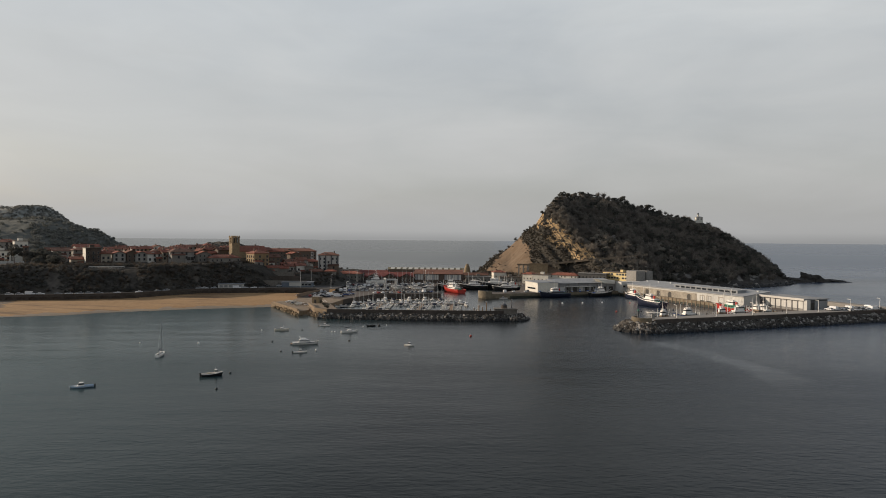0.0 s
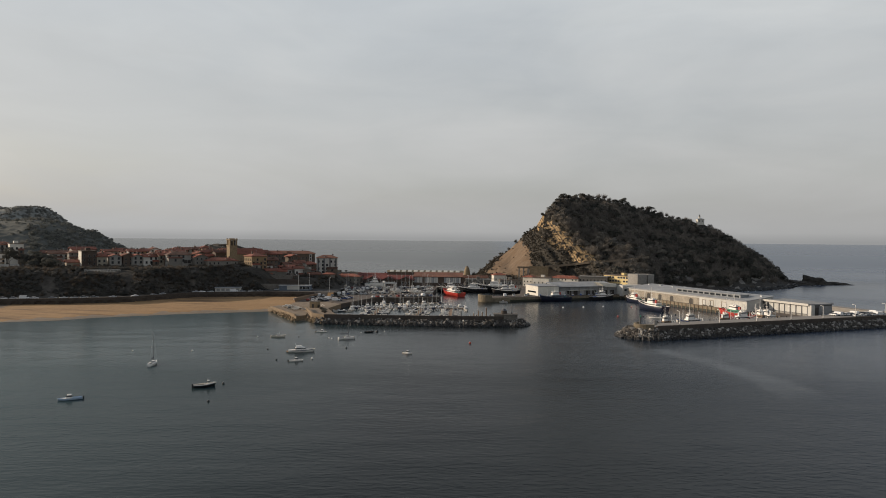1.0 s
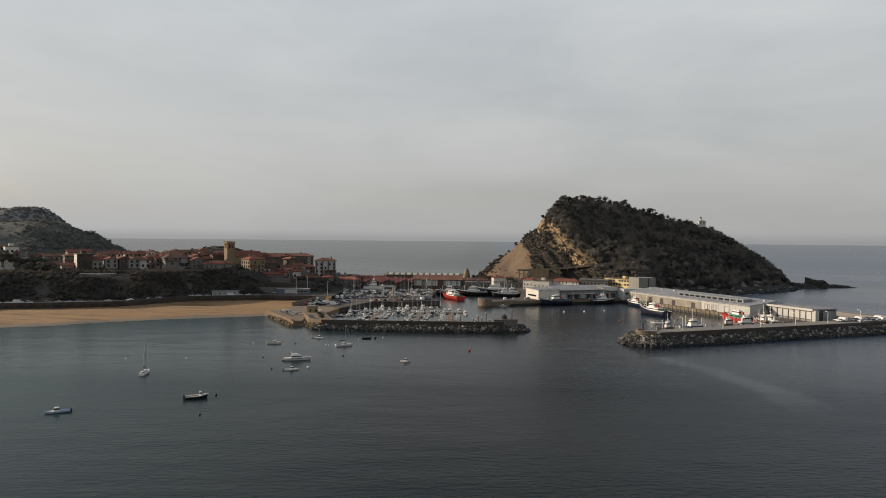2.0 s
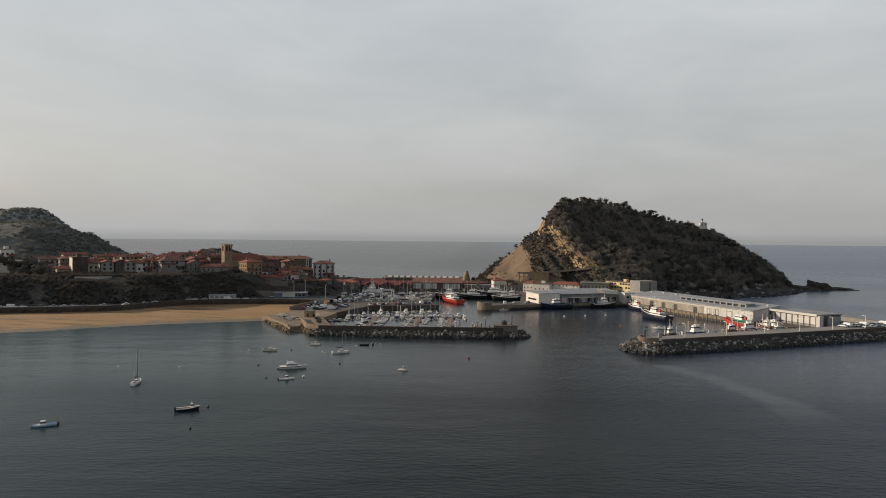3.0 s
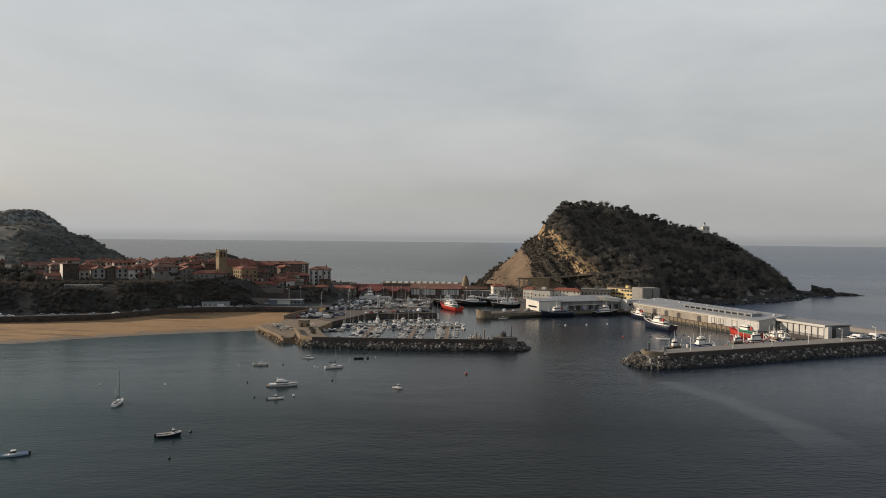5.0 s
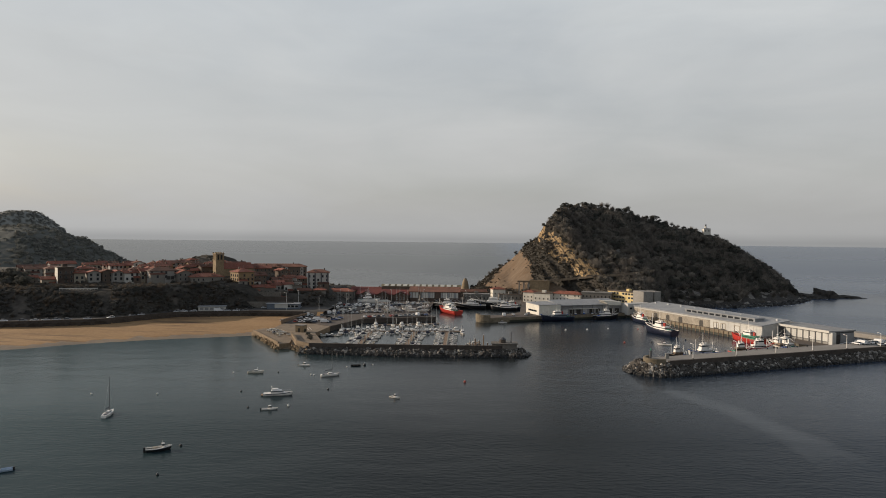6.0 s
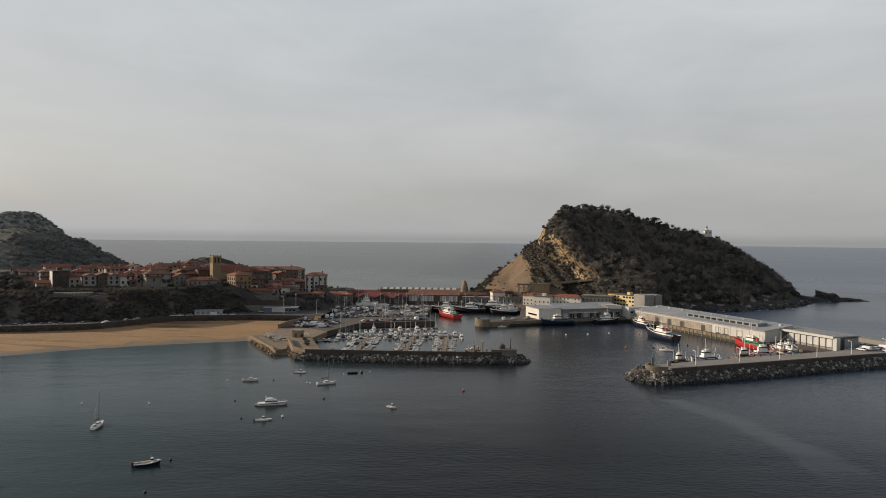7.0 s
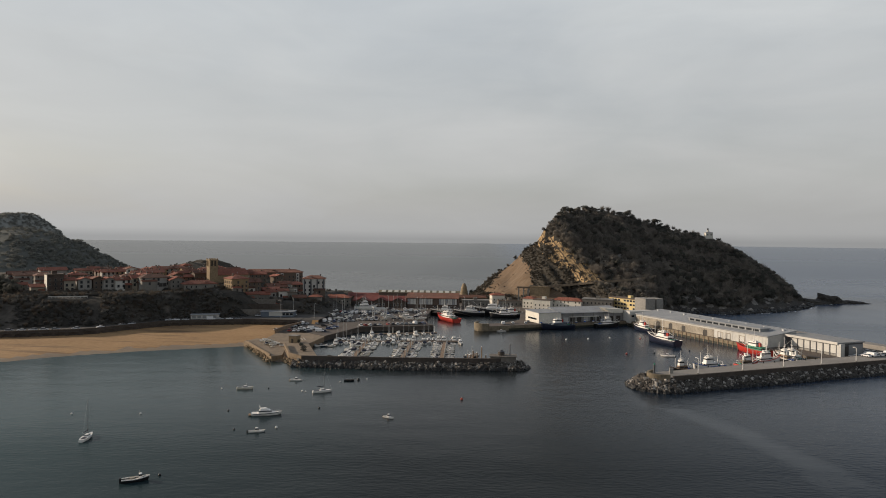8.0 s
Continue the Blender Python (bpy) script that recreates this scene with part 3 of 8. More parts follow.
BACK = [(-420, 300), (-330, 352), (-290, 378), (-263, 386), (-225, 402), (-199, 444), (-152, 459), (-118, 459), (-60, 470)]


def back(x):
    return table(BACK, x)


def plateau(x, y):
    top = table([(-175, 20.5), (-160, 14), (-140, 13), (-128, 12), (-114, 4), (-60, 3)], x)
    top += 0.045 * max(0.0, min(y - 480, 90)) * smooth(-150, -190, x)
    top += 11 * math.exp(-(((x + 265) / 30) ** 2 + ((y - 628) / 26) ** 2))
    return top


def land(x, y):
    b, w = back(x), table(WATERLINE, x)
    if y < b + 4:
        s = min(1.0, (y - w) / max(1.0, b - w)) if y > w else (y - w) / max(1.0, b - w)
        return max(-3.0, 2.7 * s if s > 0 else 10 * s) + (0.12 * rough(x, y, 9) if s > 0.1 else 0)
    toe = b + table([(-168, 13), (-152, 32)], x)
    if y < toe:
        return 5.3
    s = smooth(toe, toe + table([(-250, 40), (-200, 26), (-165, 26), (-150, 14)], x), y)
    z = lerp(5.4, plateau(x, y), s) + 1.6 * rough(x, y, 14) * s * (1 - 0.8 * smooth(0.8, 1.0, s))
    z = lerp(z, -3, smooth(612, 665, y - 60 * math.exp(-(((x + 290) / 60) ** 2)) + 8 * rough(x, y, 20)) * smooth(-640, -540, x))
    return z


SCARS = [(-299, 428, -272, 406, 6.5), (-240, 440, -233, 420, 1.6), (-210, 466, -202, 450, 1.8)]


def scar(x, y):
    """Bare streaks where the bluff has slipped; below zero inside one."""
    p = Vector((x, y))
    best = 99.0
    for xa, ya, xb, yb, w in SCARS:
        a, d = Vector((xa, ya)), Vector((xb - xa, yb - ya))
        k = min(1.0, max(0.0, (p - a).dot(d) / d.length_squared))
        best = min(best, (p - a - d * k).length - w * (0.35 + 0.65 * k) + 1.6 * rough(x, y, 4, 31.0))
    return best


def land_pick(x, y, z):
    b = back(x)
    if y < b + 3:
        # west end: beach shade put into the sand colour, with a ragged edge
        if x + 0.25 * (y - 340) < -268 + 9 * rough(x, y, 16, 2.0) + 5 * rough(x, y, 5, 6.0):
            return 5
        return 1 if z < 0.35 + 0.3 * rough(x, y, 14, 3.0) else 0
    if y < b + table([(-168, 13), (-152, 32)], x):
        return 2
    return 4 if scar(x, y) < 0 else 3


ground = sheet("ground", [-900 + 12 * i for i in range(46)] + [-348 + 4 * i for i in range(60)] + [-108], [190 + 5 * j for j in range(34)] + [360 + 3 * j for j in range(66)] + [560 + 9 * j for j in range(60)], land, land_pick, ["sand", "wetsand", "asphalt", "scrub", "scree", "shaded_sand"])
tagged(ground, "coast with pale tan beach, coast road and dark scrubby bluff", "ground", kind="structure")

# ---- far hill ----
def far_hill(x, y):
    """A pale far ridge and, before it, a nearer wooded shoulder."""
    far = table([(-1500, 60), (-1150, 90), (-980, 94), (-945, 97), (-900, 103), (-868, 102), (-852, 92), (-838, 80), (-815, 58), (-770, 28), (-720, 2), (-690, -8)], x) + 2.5 * rough(x, 0, 22, 3.0) + 1.5 * rough(x, 0, 9, 5.0)
    near = table([(-1200, 74), (-700, 68), (-660, 71), (-625, 66), (-600, 58), (-580, 51), (-560, 41), (-545, 33), (-530, 24), (-512, 17), (-497, 12), (-478, -6)], x)
    z = max(far * math.exp(-(((y - 1250) / (90 if y > 1250 else 230)) ** 2)), near * math.exp(-(((y - 950) / (60 if y > 950 else 210)) ** 2)))
    return z + (3.0 * rough(x, y, 45) + 3.0 * abs(rough(x, y, 13, 3.0)) + 2.0 * abs(rough(x, y, 6.5, 8.0))) * smooth(3, 20, z) - 5


# beyond about y 1085 the ground is paler, haze put into its colour
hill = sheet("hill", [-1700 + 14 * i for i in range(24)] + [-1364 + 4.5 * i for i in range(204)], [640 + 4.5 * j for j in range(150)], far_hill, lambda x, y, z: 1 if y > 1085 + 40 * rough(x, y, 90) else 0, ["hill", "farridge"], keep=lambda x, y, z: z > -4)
tagged(hill, "distant wooded grey-green hill behind the town", "hill", kind="structure")

# ---- the island mount ----
RIDGE = [(-32, 690, -3), (-20, 690, 2.5), (-7, 690, 10.5), (8, 692, 23.5), (23, 690, 33.5), (32.5, 688, 43), (39, 687, 50.5), (48, 684, 56), (53, 682, 63), (56, 684, 69), (64, 693, 76), (70, 700, 81), (81, 725, 88), (112, 780, 94), (138, 785, 90), (164, 790, 83), (190, 795, 77), (215, 795, 70), (240, 795, 66), (250, 790, 64), (265, 780, 54), (284, 765, 40), (299, 745, 26), (304, 728, 13), (310, 715, 4), (318, 708, -3)]
RIDGE_Y, RIDGE_Z = [(a, b) for a, b, c in RIDGE], [(a, c) for a, b, c in RIDGE]
FOOT = [(-32, 650), (0, 634), (40, 606), (70, 582), (100, 560), (140, 568), (162, 600), (204, 595), (260, 628), (290, 660), (318, 700)]


def rib_off(x, y):
    """How far a place lies west of the rock rib that runs down from the cliff top."""
    return ((y - 680) * 37 + (x - 54) * 75) / -83.6


def mount(x, y):
    yr, zr, yf = table(RIDGE_Y, x), table(RIDGE_Z, x), table(FOOT, x)
    zf = table([(120, 2.6), (160, -2.5)], x)
    bump = 2.2 * rough(x, y, 24) + 1.4 * rough(x, y, 9, 5.0)
    if y < yr:
        s = max(-0.2, (y - yf) / (yr - yf))
        # gullies that run down the wooded face
        gully = 3.2 * noise.noise(Vector((x / 17 + 0.012 * y, y / 160, 2.0))) * smooth(0, 0.3, s) * smooth(1.0, 0.75, s)
        dome = zf + (zr - zf) * (s ** 0.93 if s > 0 else s * 2) + bump * smooth(0, 0.25, s) * smooth(1.02, 0.8, s) + gully
    else:
        dome = zr - (y - yr) * 1.3 + bump * 0.3
    west = 69 + 0.545 * (x - 54) + 0.856 * (y - 680)
    ledge = 1.8 * math.sin(rib_off(x, y) * 0.75 + 2 * rough(x, y, 20)) + 1.5 * rough(x, y, 7, 9.0)
    return max(-4.0, min(dome, max(west + ledge, zf)))


def mount_pick(x, y, z):
    q = rib_off(x, y)
    ragged = 3.0 * rough(x, y, 8, 7.0) + 2.5 * rough(x, y, 3.5, 1.0) + 1.5 * rough(x, y, 1.7, 4.0)
    if -3.0 < z < 3.0 + 3 * rough(x, y, 12) and x > 145:
        return 2
    if x > 225 and z < 5 + 7 * rough(x, y, 14, 4.0):
        return 2
    if y < table(RIDGE_Y, x) + 2 and z > 9:
        if table([(9, -3), (14, 2), (30, 18), (48, 36)], z) + 0.8 * ragged < x < table([(12, 38), (20, 41), (34, 41), (46, 32)], z) + 0.8 * ragged and 10 < z < 49 and y < 700:
            return 1
        low = smooth(58, 26, z)
        broken = rough(x, y, 5, 12.0) + 0.6 * rough(x, y, 2.4, 15.0)
        if -4.2 - 3.0 * low + ragged * 1.5 < q < 3.8 + 2.4 * low + ragged * 1.5 and x > 40 and z > 22.5 and broken > -0.30:
            return 3
        if 7 + ragged < q < 10.5 + ragged * 0.8 and x > 46 and z > 34 and rough(x, y, 9, 2.0) > 0.1:
            return 3
        if 76 < x < 130 and 24 < z < (36 if x < 96 else 31) + ragged * 1.8 and q < 9 and broken > (-0.1 if x < 97 else 0.16):
            return 3
    if x > 150 and z < 11 and rough(x, y, 7, 21.0) > 0.12:
        return 4
    if x > 120 and rough(x / 0.5, y + 1.4 * x, 15, 8.0) > 0.40 and z < 50:
        return 4
    return 0


island = sheet("island", [-40 + 1.8 * i for i in range(201)], [545 + 1.9 * j for j in range(175)], mount, mount_pick, ["scrub", "soil", "shorerock", "rockface", "palerock"], keep=lambda x, y, z: z > -3.6, shake=1.5)
tagged(island, "steep wooded island mount with an ochre rock cliff", "island", kind="structure")


def rock_mound(name, cx, cy, rx, ry, top, label, rz=0, seed=0.0, material="shorerock", lean=0.0):
    """A weathered rock standing out of the sea or the shore."""
    bm = bmesh.new()
    bmesh.ops.create_icosphere(bm, subdivisions=4, radius=1)
    for v in bm.verts:
        d = v.co.copy()
        k = 1 + 0.35 * noise.noise(d * 1.6 + Vector((seed, 0, 0))) + 0.16 * noise.noise(d * 5 + Vector((0, seed, 0)))
        v.co = Vector((d.x * rx * k, d.y * ry * k, max(-0.6, d.z) * top * k * (1.0 - 0.35 * d.x)))
        v.co.x -= lean * max(0.0, d.z) * rx
    for f in bm.faces:
        f.smooth = False
    ob = part(name, bm, material)
    ob.matrix_basis = pose(cx, cy, 0, 0, 0, rz)
    return tagged(ob, label, "rock", kind="structure")


rock_mound("sea_rock", 338, 708, 15, 7, 8.6, "jagged leaning rock standing off the island's point", 4, 2.0, "shorerock", 0.25)
rock_mound("sea_rock", 318, 702, 19, 10, 4.5, "low dark reef between island and outlying rock", 20, 5.0)
rock_mound("sea_rock", 356, 712, 18, 6, 2.6, "low wave-washed reef beside the outlying rock", -5, 7.0)
rock_mound("headland_rock", -128, 628, 26, 30, 11, "dark scrubby headland rock behind the harbour", 0, 11.0, "scrub")

# ---- harbour ground ----
def quay(name, pts, top, label, surface="pave", wall="quaywall", low=-4):
    bm = bmesh.new()
    prism(bm, pts, low, top, 0, 1)
    return tagged(part(name, bm, (surface, wall)), label, "quay", kind="structure")


quay("pavement", [(-121, 399), (-104, 376), (-93, 350), (-83, 341.5), (-78, 347), (-93, 386), (-91, 412), (-104, 424), (-122, 424)], 2.8, "pale paved boatyard at the root of the breakwater", "tanpave", "ochrewall")
quay("pavement", [(-130, 391), (-126, 387), (-101, 349), (-97, 353), (-101, 372), (-120, 401), (-127, 402)], 2.5, "pale stone mole beside the beach", "tanpave", "ochrewall")
quay("pavement", [(-122, 424.5), (-104, 424.5), (-91, 412.5), (-79, 452), uv(160, 441), uv(160, 453), (-42, 500), (-42, 560), (-32, 640), (-112, 640), (-112, 560), (-126, 500), (-128, 462)], 3.0, "grey harbour car park and boat storage yard", "pave", "darkwall")
quay("pavement", [(-42.5, 560), (28, 560), (24, 503), uv(206, 437), uv(191, 437.5), uv(188, 436.4), uv(185.8, 433.8), uv(185, 431), uv(185.8, 428.2), uv(188, 425.6), uv(191, 424.5), uv(206, 424.5), uv(298, 424.5), uv(298, 266), uv(352, 266), uv(352, 428), (150, 575), (60, 640), (-32, 690)], 3.2, "grey fishing-harbour quay with stone walls", "pave", "quaywall")

# ramp into the water
bm = bmesh.new()
prof = [(-99, 366, 2.9), (-93, 364, 2.9), (-90, 345, -1.0), (-100, 344, -1.0)]
top = [bm.verts.new(p) for p in prof]
low = [bm.verts.new((p[0], p[1], -4)) for p in prof]
bm.faces.new(top[::-1])
bm.faces.new(low)
for k in range(4):
    bm.faces.new((top[k], top[(k + 1) % 4], low[(k + 1) % 4], low[k]))
bmesh.ops.recalc_face_normals(bm, faces=bm.faces)
tagged(part("slipway", bm, "tanpave"), "sand-coloured concrete slipway into the water", "slipway", kind="structure")

# ---- the two breakwaters: core, wall and deck (their boulders come last) ----
def ribbon(pts, lo, hi):
    """The strip between two offsets of a line, as a polygon."""
    a, b = [], []
    for k, p in enumerate(pts):
        q0, q1 = Vector(pts[max(0, k - 1)]), Vector(pts[min(len(pts) - 1, k + 1)])
        d = (q1 - q0).normalized()
        nrm = Vector((-d.y, d.x))
        a.append(tuple(Vector(p) + nrm * lo))
        b.append(tuple(Vector(p) + nrm * hi))
    return a + b[::-1]


MOLE = [(-84, 340), (-40, 340.5), (4, 343), (14, 346)]
breakwater_west = tagged(new("breakwater_west"), "rubble breakwater with a low dark concrete wall before the marina", "breakwater", kind="structure")
bm = bmesh.new()
prism(bm, ribbon(MOLE, -2.5, 6), -4, 0.3)
prism(bm, ribbon(MOLE, -0.6, 6), 0.3, 2.2)
part("core", bm, "darkwall", breakwater_west)
bm = bmesh.new()
prism(bm, ribbon(MOLE, 0, 1.2), 2.0, 4.7)
part("parapet_wall", bm, "darkwall", breakwater_west, "dark weathered concrete parapet")
bm = bmesh.new()
prism(bm, ribbon(MOLE, 1.2, 6.2), 2.0, 2.5)
part("walkway", bm, "pave", breakwater_west)
bm = bmesh.new()
box(bm, 2.5, 344.0, 2.0, 14.2, 350, 5.4)
box(bm, 2.1, 343.6, 5.4, 14.6, 350.4, 5.7)
part("head_block", bm, "darkconcrete", breakwater_west, "square concrete head of the breakwater")

breakwater_east = tagged(new("breakwater_east"), "long rubble breakwater with a pale paved deck", "breakwater", kind="structure")
HEAD = [uv(193 + 6.4 * math.cos(radians(a)), 257.4 + 5.4 * math.sin(radians(a))) for a in range(90, 271, 15)]
bm = bmesh.new()
prism(bm, HEAD + [uv(352, 252), uv(352, 265.6), uv(260, 265.6), uv(232, 264.6)], -4, 5.0, 0, 1)
part("deck", bm, ("palepave", "darkwall"), breakwater_east, "pale paved breakwater deck")
bm = bmesh.new()
prism(bm, ribbon([uv(194, 252), uv(352, 252)], -0.15, 0.75), 3.0, 5.45)
part("parapet_wall", bm, "darkwall", breakwater_east, "low dark parapet towards the bay")
bm = bmesh.new()
ring = [(a, 7.4) for a in range(96, 271, 12)]
outer = [uv(193 + 6.55 * math.cos(radians(a)), 257.4 + 5.55 * math.sin(radians(a))) for a, r in ring]
inner = [uv(193 + 5.6 * math.cos(radians(a)), 257.4 + 4.6 * math.sin(radians(a))) for a, r in ring]
prism(bm, outer + inner[::-1], 3.0, 6.2)
part("head_wall", bm, "quaywall", breakwater_east, "rounded stone wall of the breakwater head")
bm = bmesh.new()
prism(bm, ribbon([uv(188, 246), uv(352, 246)], 1.5, 8), -4, 0.3)
prism(bm, ribbon([uv(190, 246), uv(352, 246)], 4.2, 7.9), 0.3, 2.0)
part("core", bm, "darkwall", breakwater_east)

bm = bmesh.new()
arc = [radians(a) for a in range(100, 281, 15)]
prism(bm, [uv(191 + 6.1 * math.cos(a), 431 + 6.7 * math.sin(a)) for a in arc] + [uv(191 + 5.3 * math.cos(a), 431 + 5.9 * math.sin(a)) for a in arc[::-1]], 1.0, 5.0)
tagged(part("wall_pierhead", bm, "quaywall"), "rounded stone wall round the inner pier head", "parapet", kind="structure")

# outer sea wall east of the sheds
bm = bmesh.new()
prism(bm, ribbon([uv(352, 430), uv(352, 252), uv(358, 235), uv(380, 215)], -7, 0), -4, 6.4)
tagged(part("sea_wall", bm, "palepave"), "broad pale tan outer sea wall", "sea wall", kind="structure")

# beach wall with arches
def beach_wall():
    w = thing("wall_beach", (0, 0, 0), "dark arcaded retaining wall behind the beach", "retaining wall", kind="structure")
    bm = bmesh.new()
    xs = [-420 + 6 * i for i in range(51)]
    for x0, x1 in zip(xs, xs[1:]):
        y0, y1 = back(x0), back(x1)
        a, b = Vector((x0, y0 - 1.2)), Vector((x1, y1 - 1.2))
        prism(bm, [(x0, y0 - 0.6), (x1, y1 - 0.6), (x1, y1 + 0.8), (x0, y0 + 0.8)], 0.5, 6.1)
        # a pier and a rounded arch head in front of the wall make the recess
        prism(bm, [(x0, y0 - 1.6), (lerp(x0, x1, 0.24), lerp(y0, y1, 0.24) - 1.6), (lerp(x0, x1, 0.24), lerp(y0, y1, 0.24) - 0.6), (x0, y0 - 0.6)], 0.5, 4.9)
        for s0, s1, z in ((0.24, 0.36, 3.9), (0.36, 0.48, 4.4), (0.48, 0.76, 4.6), (0.76, 0.88, 4.4), (0.88, 1.0, 3.9)):
            prism(bm, [(lerp(x0, x1, s0), lerp(y0, y1, s0) - 1.6), (lerp(x0, x1, s1), lerp(y0, y1, s1) - 1.6), (lerp(x0, x1, s1), lerp(y0, y1, s1) - 0.6), (lerp(x0, x1, s0), lerp(y0, y1, s0) - 0.6)], z, 4.9)
    part("masonry", bm, "darkwall", w)


beach_wall()
bm = bmesh.new()
road_line = [(x, back(x)) for x in range(-420, -117, 6)]
for (x0, y0), (x1, y1) in zip(road_line, road_line[1:]):
    prism(bm, [(x0, y0 + 0.8), (x1, y1 + 0.8), (x1, y1 + 13.4), (x0, y0 + 13.4)], 2, 5.45)
tagged(part("road", bm, "asphalt"), "asphalt coast road above the beach wall", "road", kind="structure")
rock_mound("headland_hill", -258, 655, 36, 24, 16, "dark grassy knoll behind the church", 0, 4.0, "scrub").location.z = 17.5
# ---- houses and sheds ----
def window_mesh(w, h, frame_material="white", name="window"):
    """A window a little proud of its wall: frame, dark glass and sill; its face looks to -y."""
    bm = bmesh.new()
    t = 0.12
    for b in ((-w / 2, -0.06, 0, -w / 2 + t, 0.1, h), (w / 2 - t, -0.06, 0, w / 2, 0.1, h), (-w / 2 + t, -0.06, h - t, w / 2 - t, 0.1, h), (-w / 2 - 0.08, -0.12, -0.1, w / 2 + 0.08, 0.1, 0)):
        box(bm, *b, slot=0)
    box(bm, -w / 2 + t, -0.02, 0, w / 2 - t, 0.1, h - t, slot=1)
    return mesh_of(name, bm, (frame_material, "glass"))


WIN = {"plain": window_mesh(1.3, 1.75), "tall": window_mesh(1.3, 2.1), "brown": window_mesh(1.45, 1.8, "door"), "wide": window_mesh(2.4, 1.5), "stone": window_mesh(1.1, 1.5, "stonewall"), "small": window_mesh(0.95, 1.25, "cream")}


def roof_bm(w, d, rise, over=0.5, thick=0.3, hip=0.0, base=0.0):
    """A ridged roof along x on eaves at height base; hip: how far the ridge stops short of the ends."""
    bm = bmesh.new()
    x, y = w / 2 + over, d / 2 + over
    drop = -over * rise / (d / 2)
    r = max(0.0, x - hip)
    rows = []
    for dz in (0, thick):
        dz += base
        rows.append([bm.verts.new(p) for p in ((-x, -y, drop + dz), (x, -y, drop + dz), (x, y, drop + dz), (-x, y, drop + dz), (-r, 0, rise + dz), (r, 0, rise + dz))])
    lo, hi = rows
    for q, flip in ((hi, False), (lo, True)):
        for f in ((0, 1, 5, 4), (2, 3, 4, 5), (1, 2, 5), (3, 0, 4)):
            if len(f) == 3 and hip == 0:
                continue
            vs = [q[i] for i in f]
            bm.faces.new(vs[::-1] if flip else vs)
    loop = (0, 1, 2, 3) if hip else (0, 1, 5, 2, 3, 4)
    for a, b in zip(loop, loop[1:] + loop[:1]):
        bm.faces.new((lo[a], lo[b], hi[b], hi[a]))
    return bm


def gable_walls(w, d, h, rise, deep):
    """Walls of a gabled house, ridge along x, from deep below the ground up."""
    bm = bmesh.new()
    prof = [(-d / 2, -deep), (d / 2, -deep), (d / 2, h), (0, h + rise), (-d / 2, h)]
    a, b = [[bm.verts.new((s * w / 2, y, z)) for y, z in prof] for s in (-1, 1)]
    bm.faces.new(a[::-1])
    bm.faces.new(b)
    for k in range(5):
        bm.faces.new((a[k], a[(k + 1) % 5], b[(k + 1) % 5], b[k]))
    return bm


def windows_on(parent, kind, length, h, offset, rz, storey=2.9, gap=2.8, first=0.9, skip=None, seed=0):
    """Rows of windows on a wall whose middle lies at offset from the house's middle, facing rz."""
    rnd = random.Random(seed)
    n = max(1, int((length - 0.6) / gap))
    turn = Matrix.Rotation(radians(rz), 4, "Z")
    for s in range(max(1, int((h + 0.2) / storey))):
        for k in range(n):
            if rnd.random() < 0.1:
                continue
            x = (k - (n - 1) / 2) * (length / n)
            put("window", WIN[kind], parent, turn @ Matrix.Translation((x, -offset, first + s * storey)))


HOUSE_COUNT = [0]
HOUSES = []


def house(x, y, z, w, d, h, rz, roof, wall, label, roof_material="tile", rise=None, category="house", group="town houses", kind=None, sides=True):
    HOUSE_COUNT[0] += 1
    seed = HOUSE_COUNT[0]
    HOUSES.append((x, y, max(w, d)))
    if group == "town houses":
        rz += 4 + random.Random(seed).uniform(-4, 5)
        if seed % 4 == 1 and roof_material == "tile":
            roof_material = "oldtile"
    ob = thing("house", (x, y, z), label, category, group, rz)
    rise = (d * 0.19 if roof == "gable" else d * 0.17) if rise is None else rise
    if roof == "gable":
        part("wall", gable_walls(w, d, h, rise, 6), wall, ob)
        part("roof", roof_bm(w, d, rise, 0.9, base=h), roof_material, ob, "weathered terracotta tile roof")
    elif roof == "hip":
        part("wall", a_box(-w / 2, -d / 2, -6, w / 2, d / 2, h), wall, ob)
        part("roof", roof_bm(w, d, rise, 0.7, 0.3, d * 0.5, h), roof_material, ob, "hipped terracotta tile roof")
    else:
        part("wall", a_box(-w / 2, -d / 2, -6, w / 2, d / 2, h), wall, ob)
        part("roof", a_box(-w / 2 - 0.4, -d / 2 - 0.4, h, w / 2 + 0.4, d / 2 + 0.4, h + 0.5), roof_material if roof_material not in ("tile", "oldtile") else "brownwall", ob, "flat roof with a projecting rim")
    k = kind or ("brown" if wall in ("white", "brightwhite", "oldwhite", "cream", "ochre") else "stone")
    windows_on(ob, k, w, h, d / 2, 0, seed=seed)
    if sides:
        windows_on(ob, k, d, h, w / 2, -90, seed=seed + 99)
    if group == "town houses" and h > 5.5 and seed % 2 == 0:
        balconies(ob, w, d, h, max(1, int(w / 5)))
    if group == "town houses" and (sides or seed % 2):
        trim_house(ob, w, d, h, rise, roof, roof_material, wall, random.Random(seed * 7 + 1))
    if roof != "flat":
        cx = w * (0.28 if seed % 2 else -0.22)
        bm = bmesh.new()
        box(bm, cx - 0.45, -0.4, h + rise * 0.4, cx + 0.45, 0.4, h + rise + 1.0)
        box(bm, cx - 0.6, -0.55, h + rise + 1.0, cx + 0.6, 0.55, h + rise + 1.2)
        part("chimney", bm, "brownwall", ob)
    else:
        part("stair_head", a_box(-1.6, -1.2, h + 0.5, 1.4, 1.6, h + 2.4), wall, ob)
    return ob


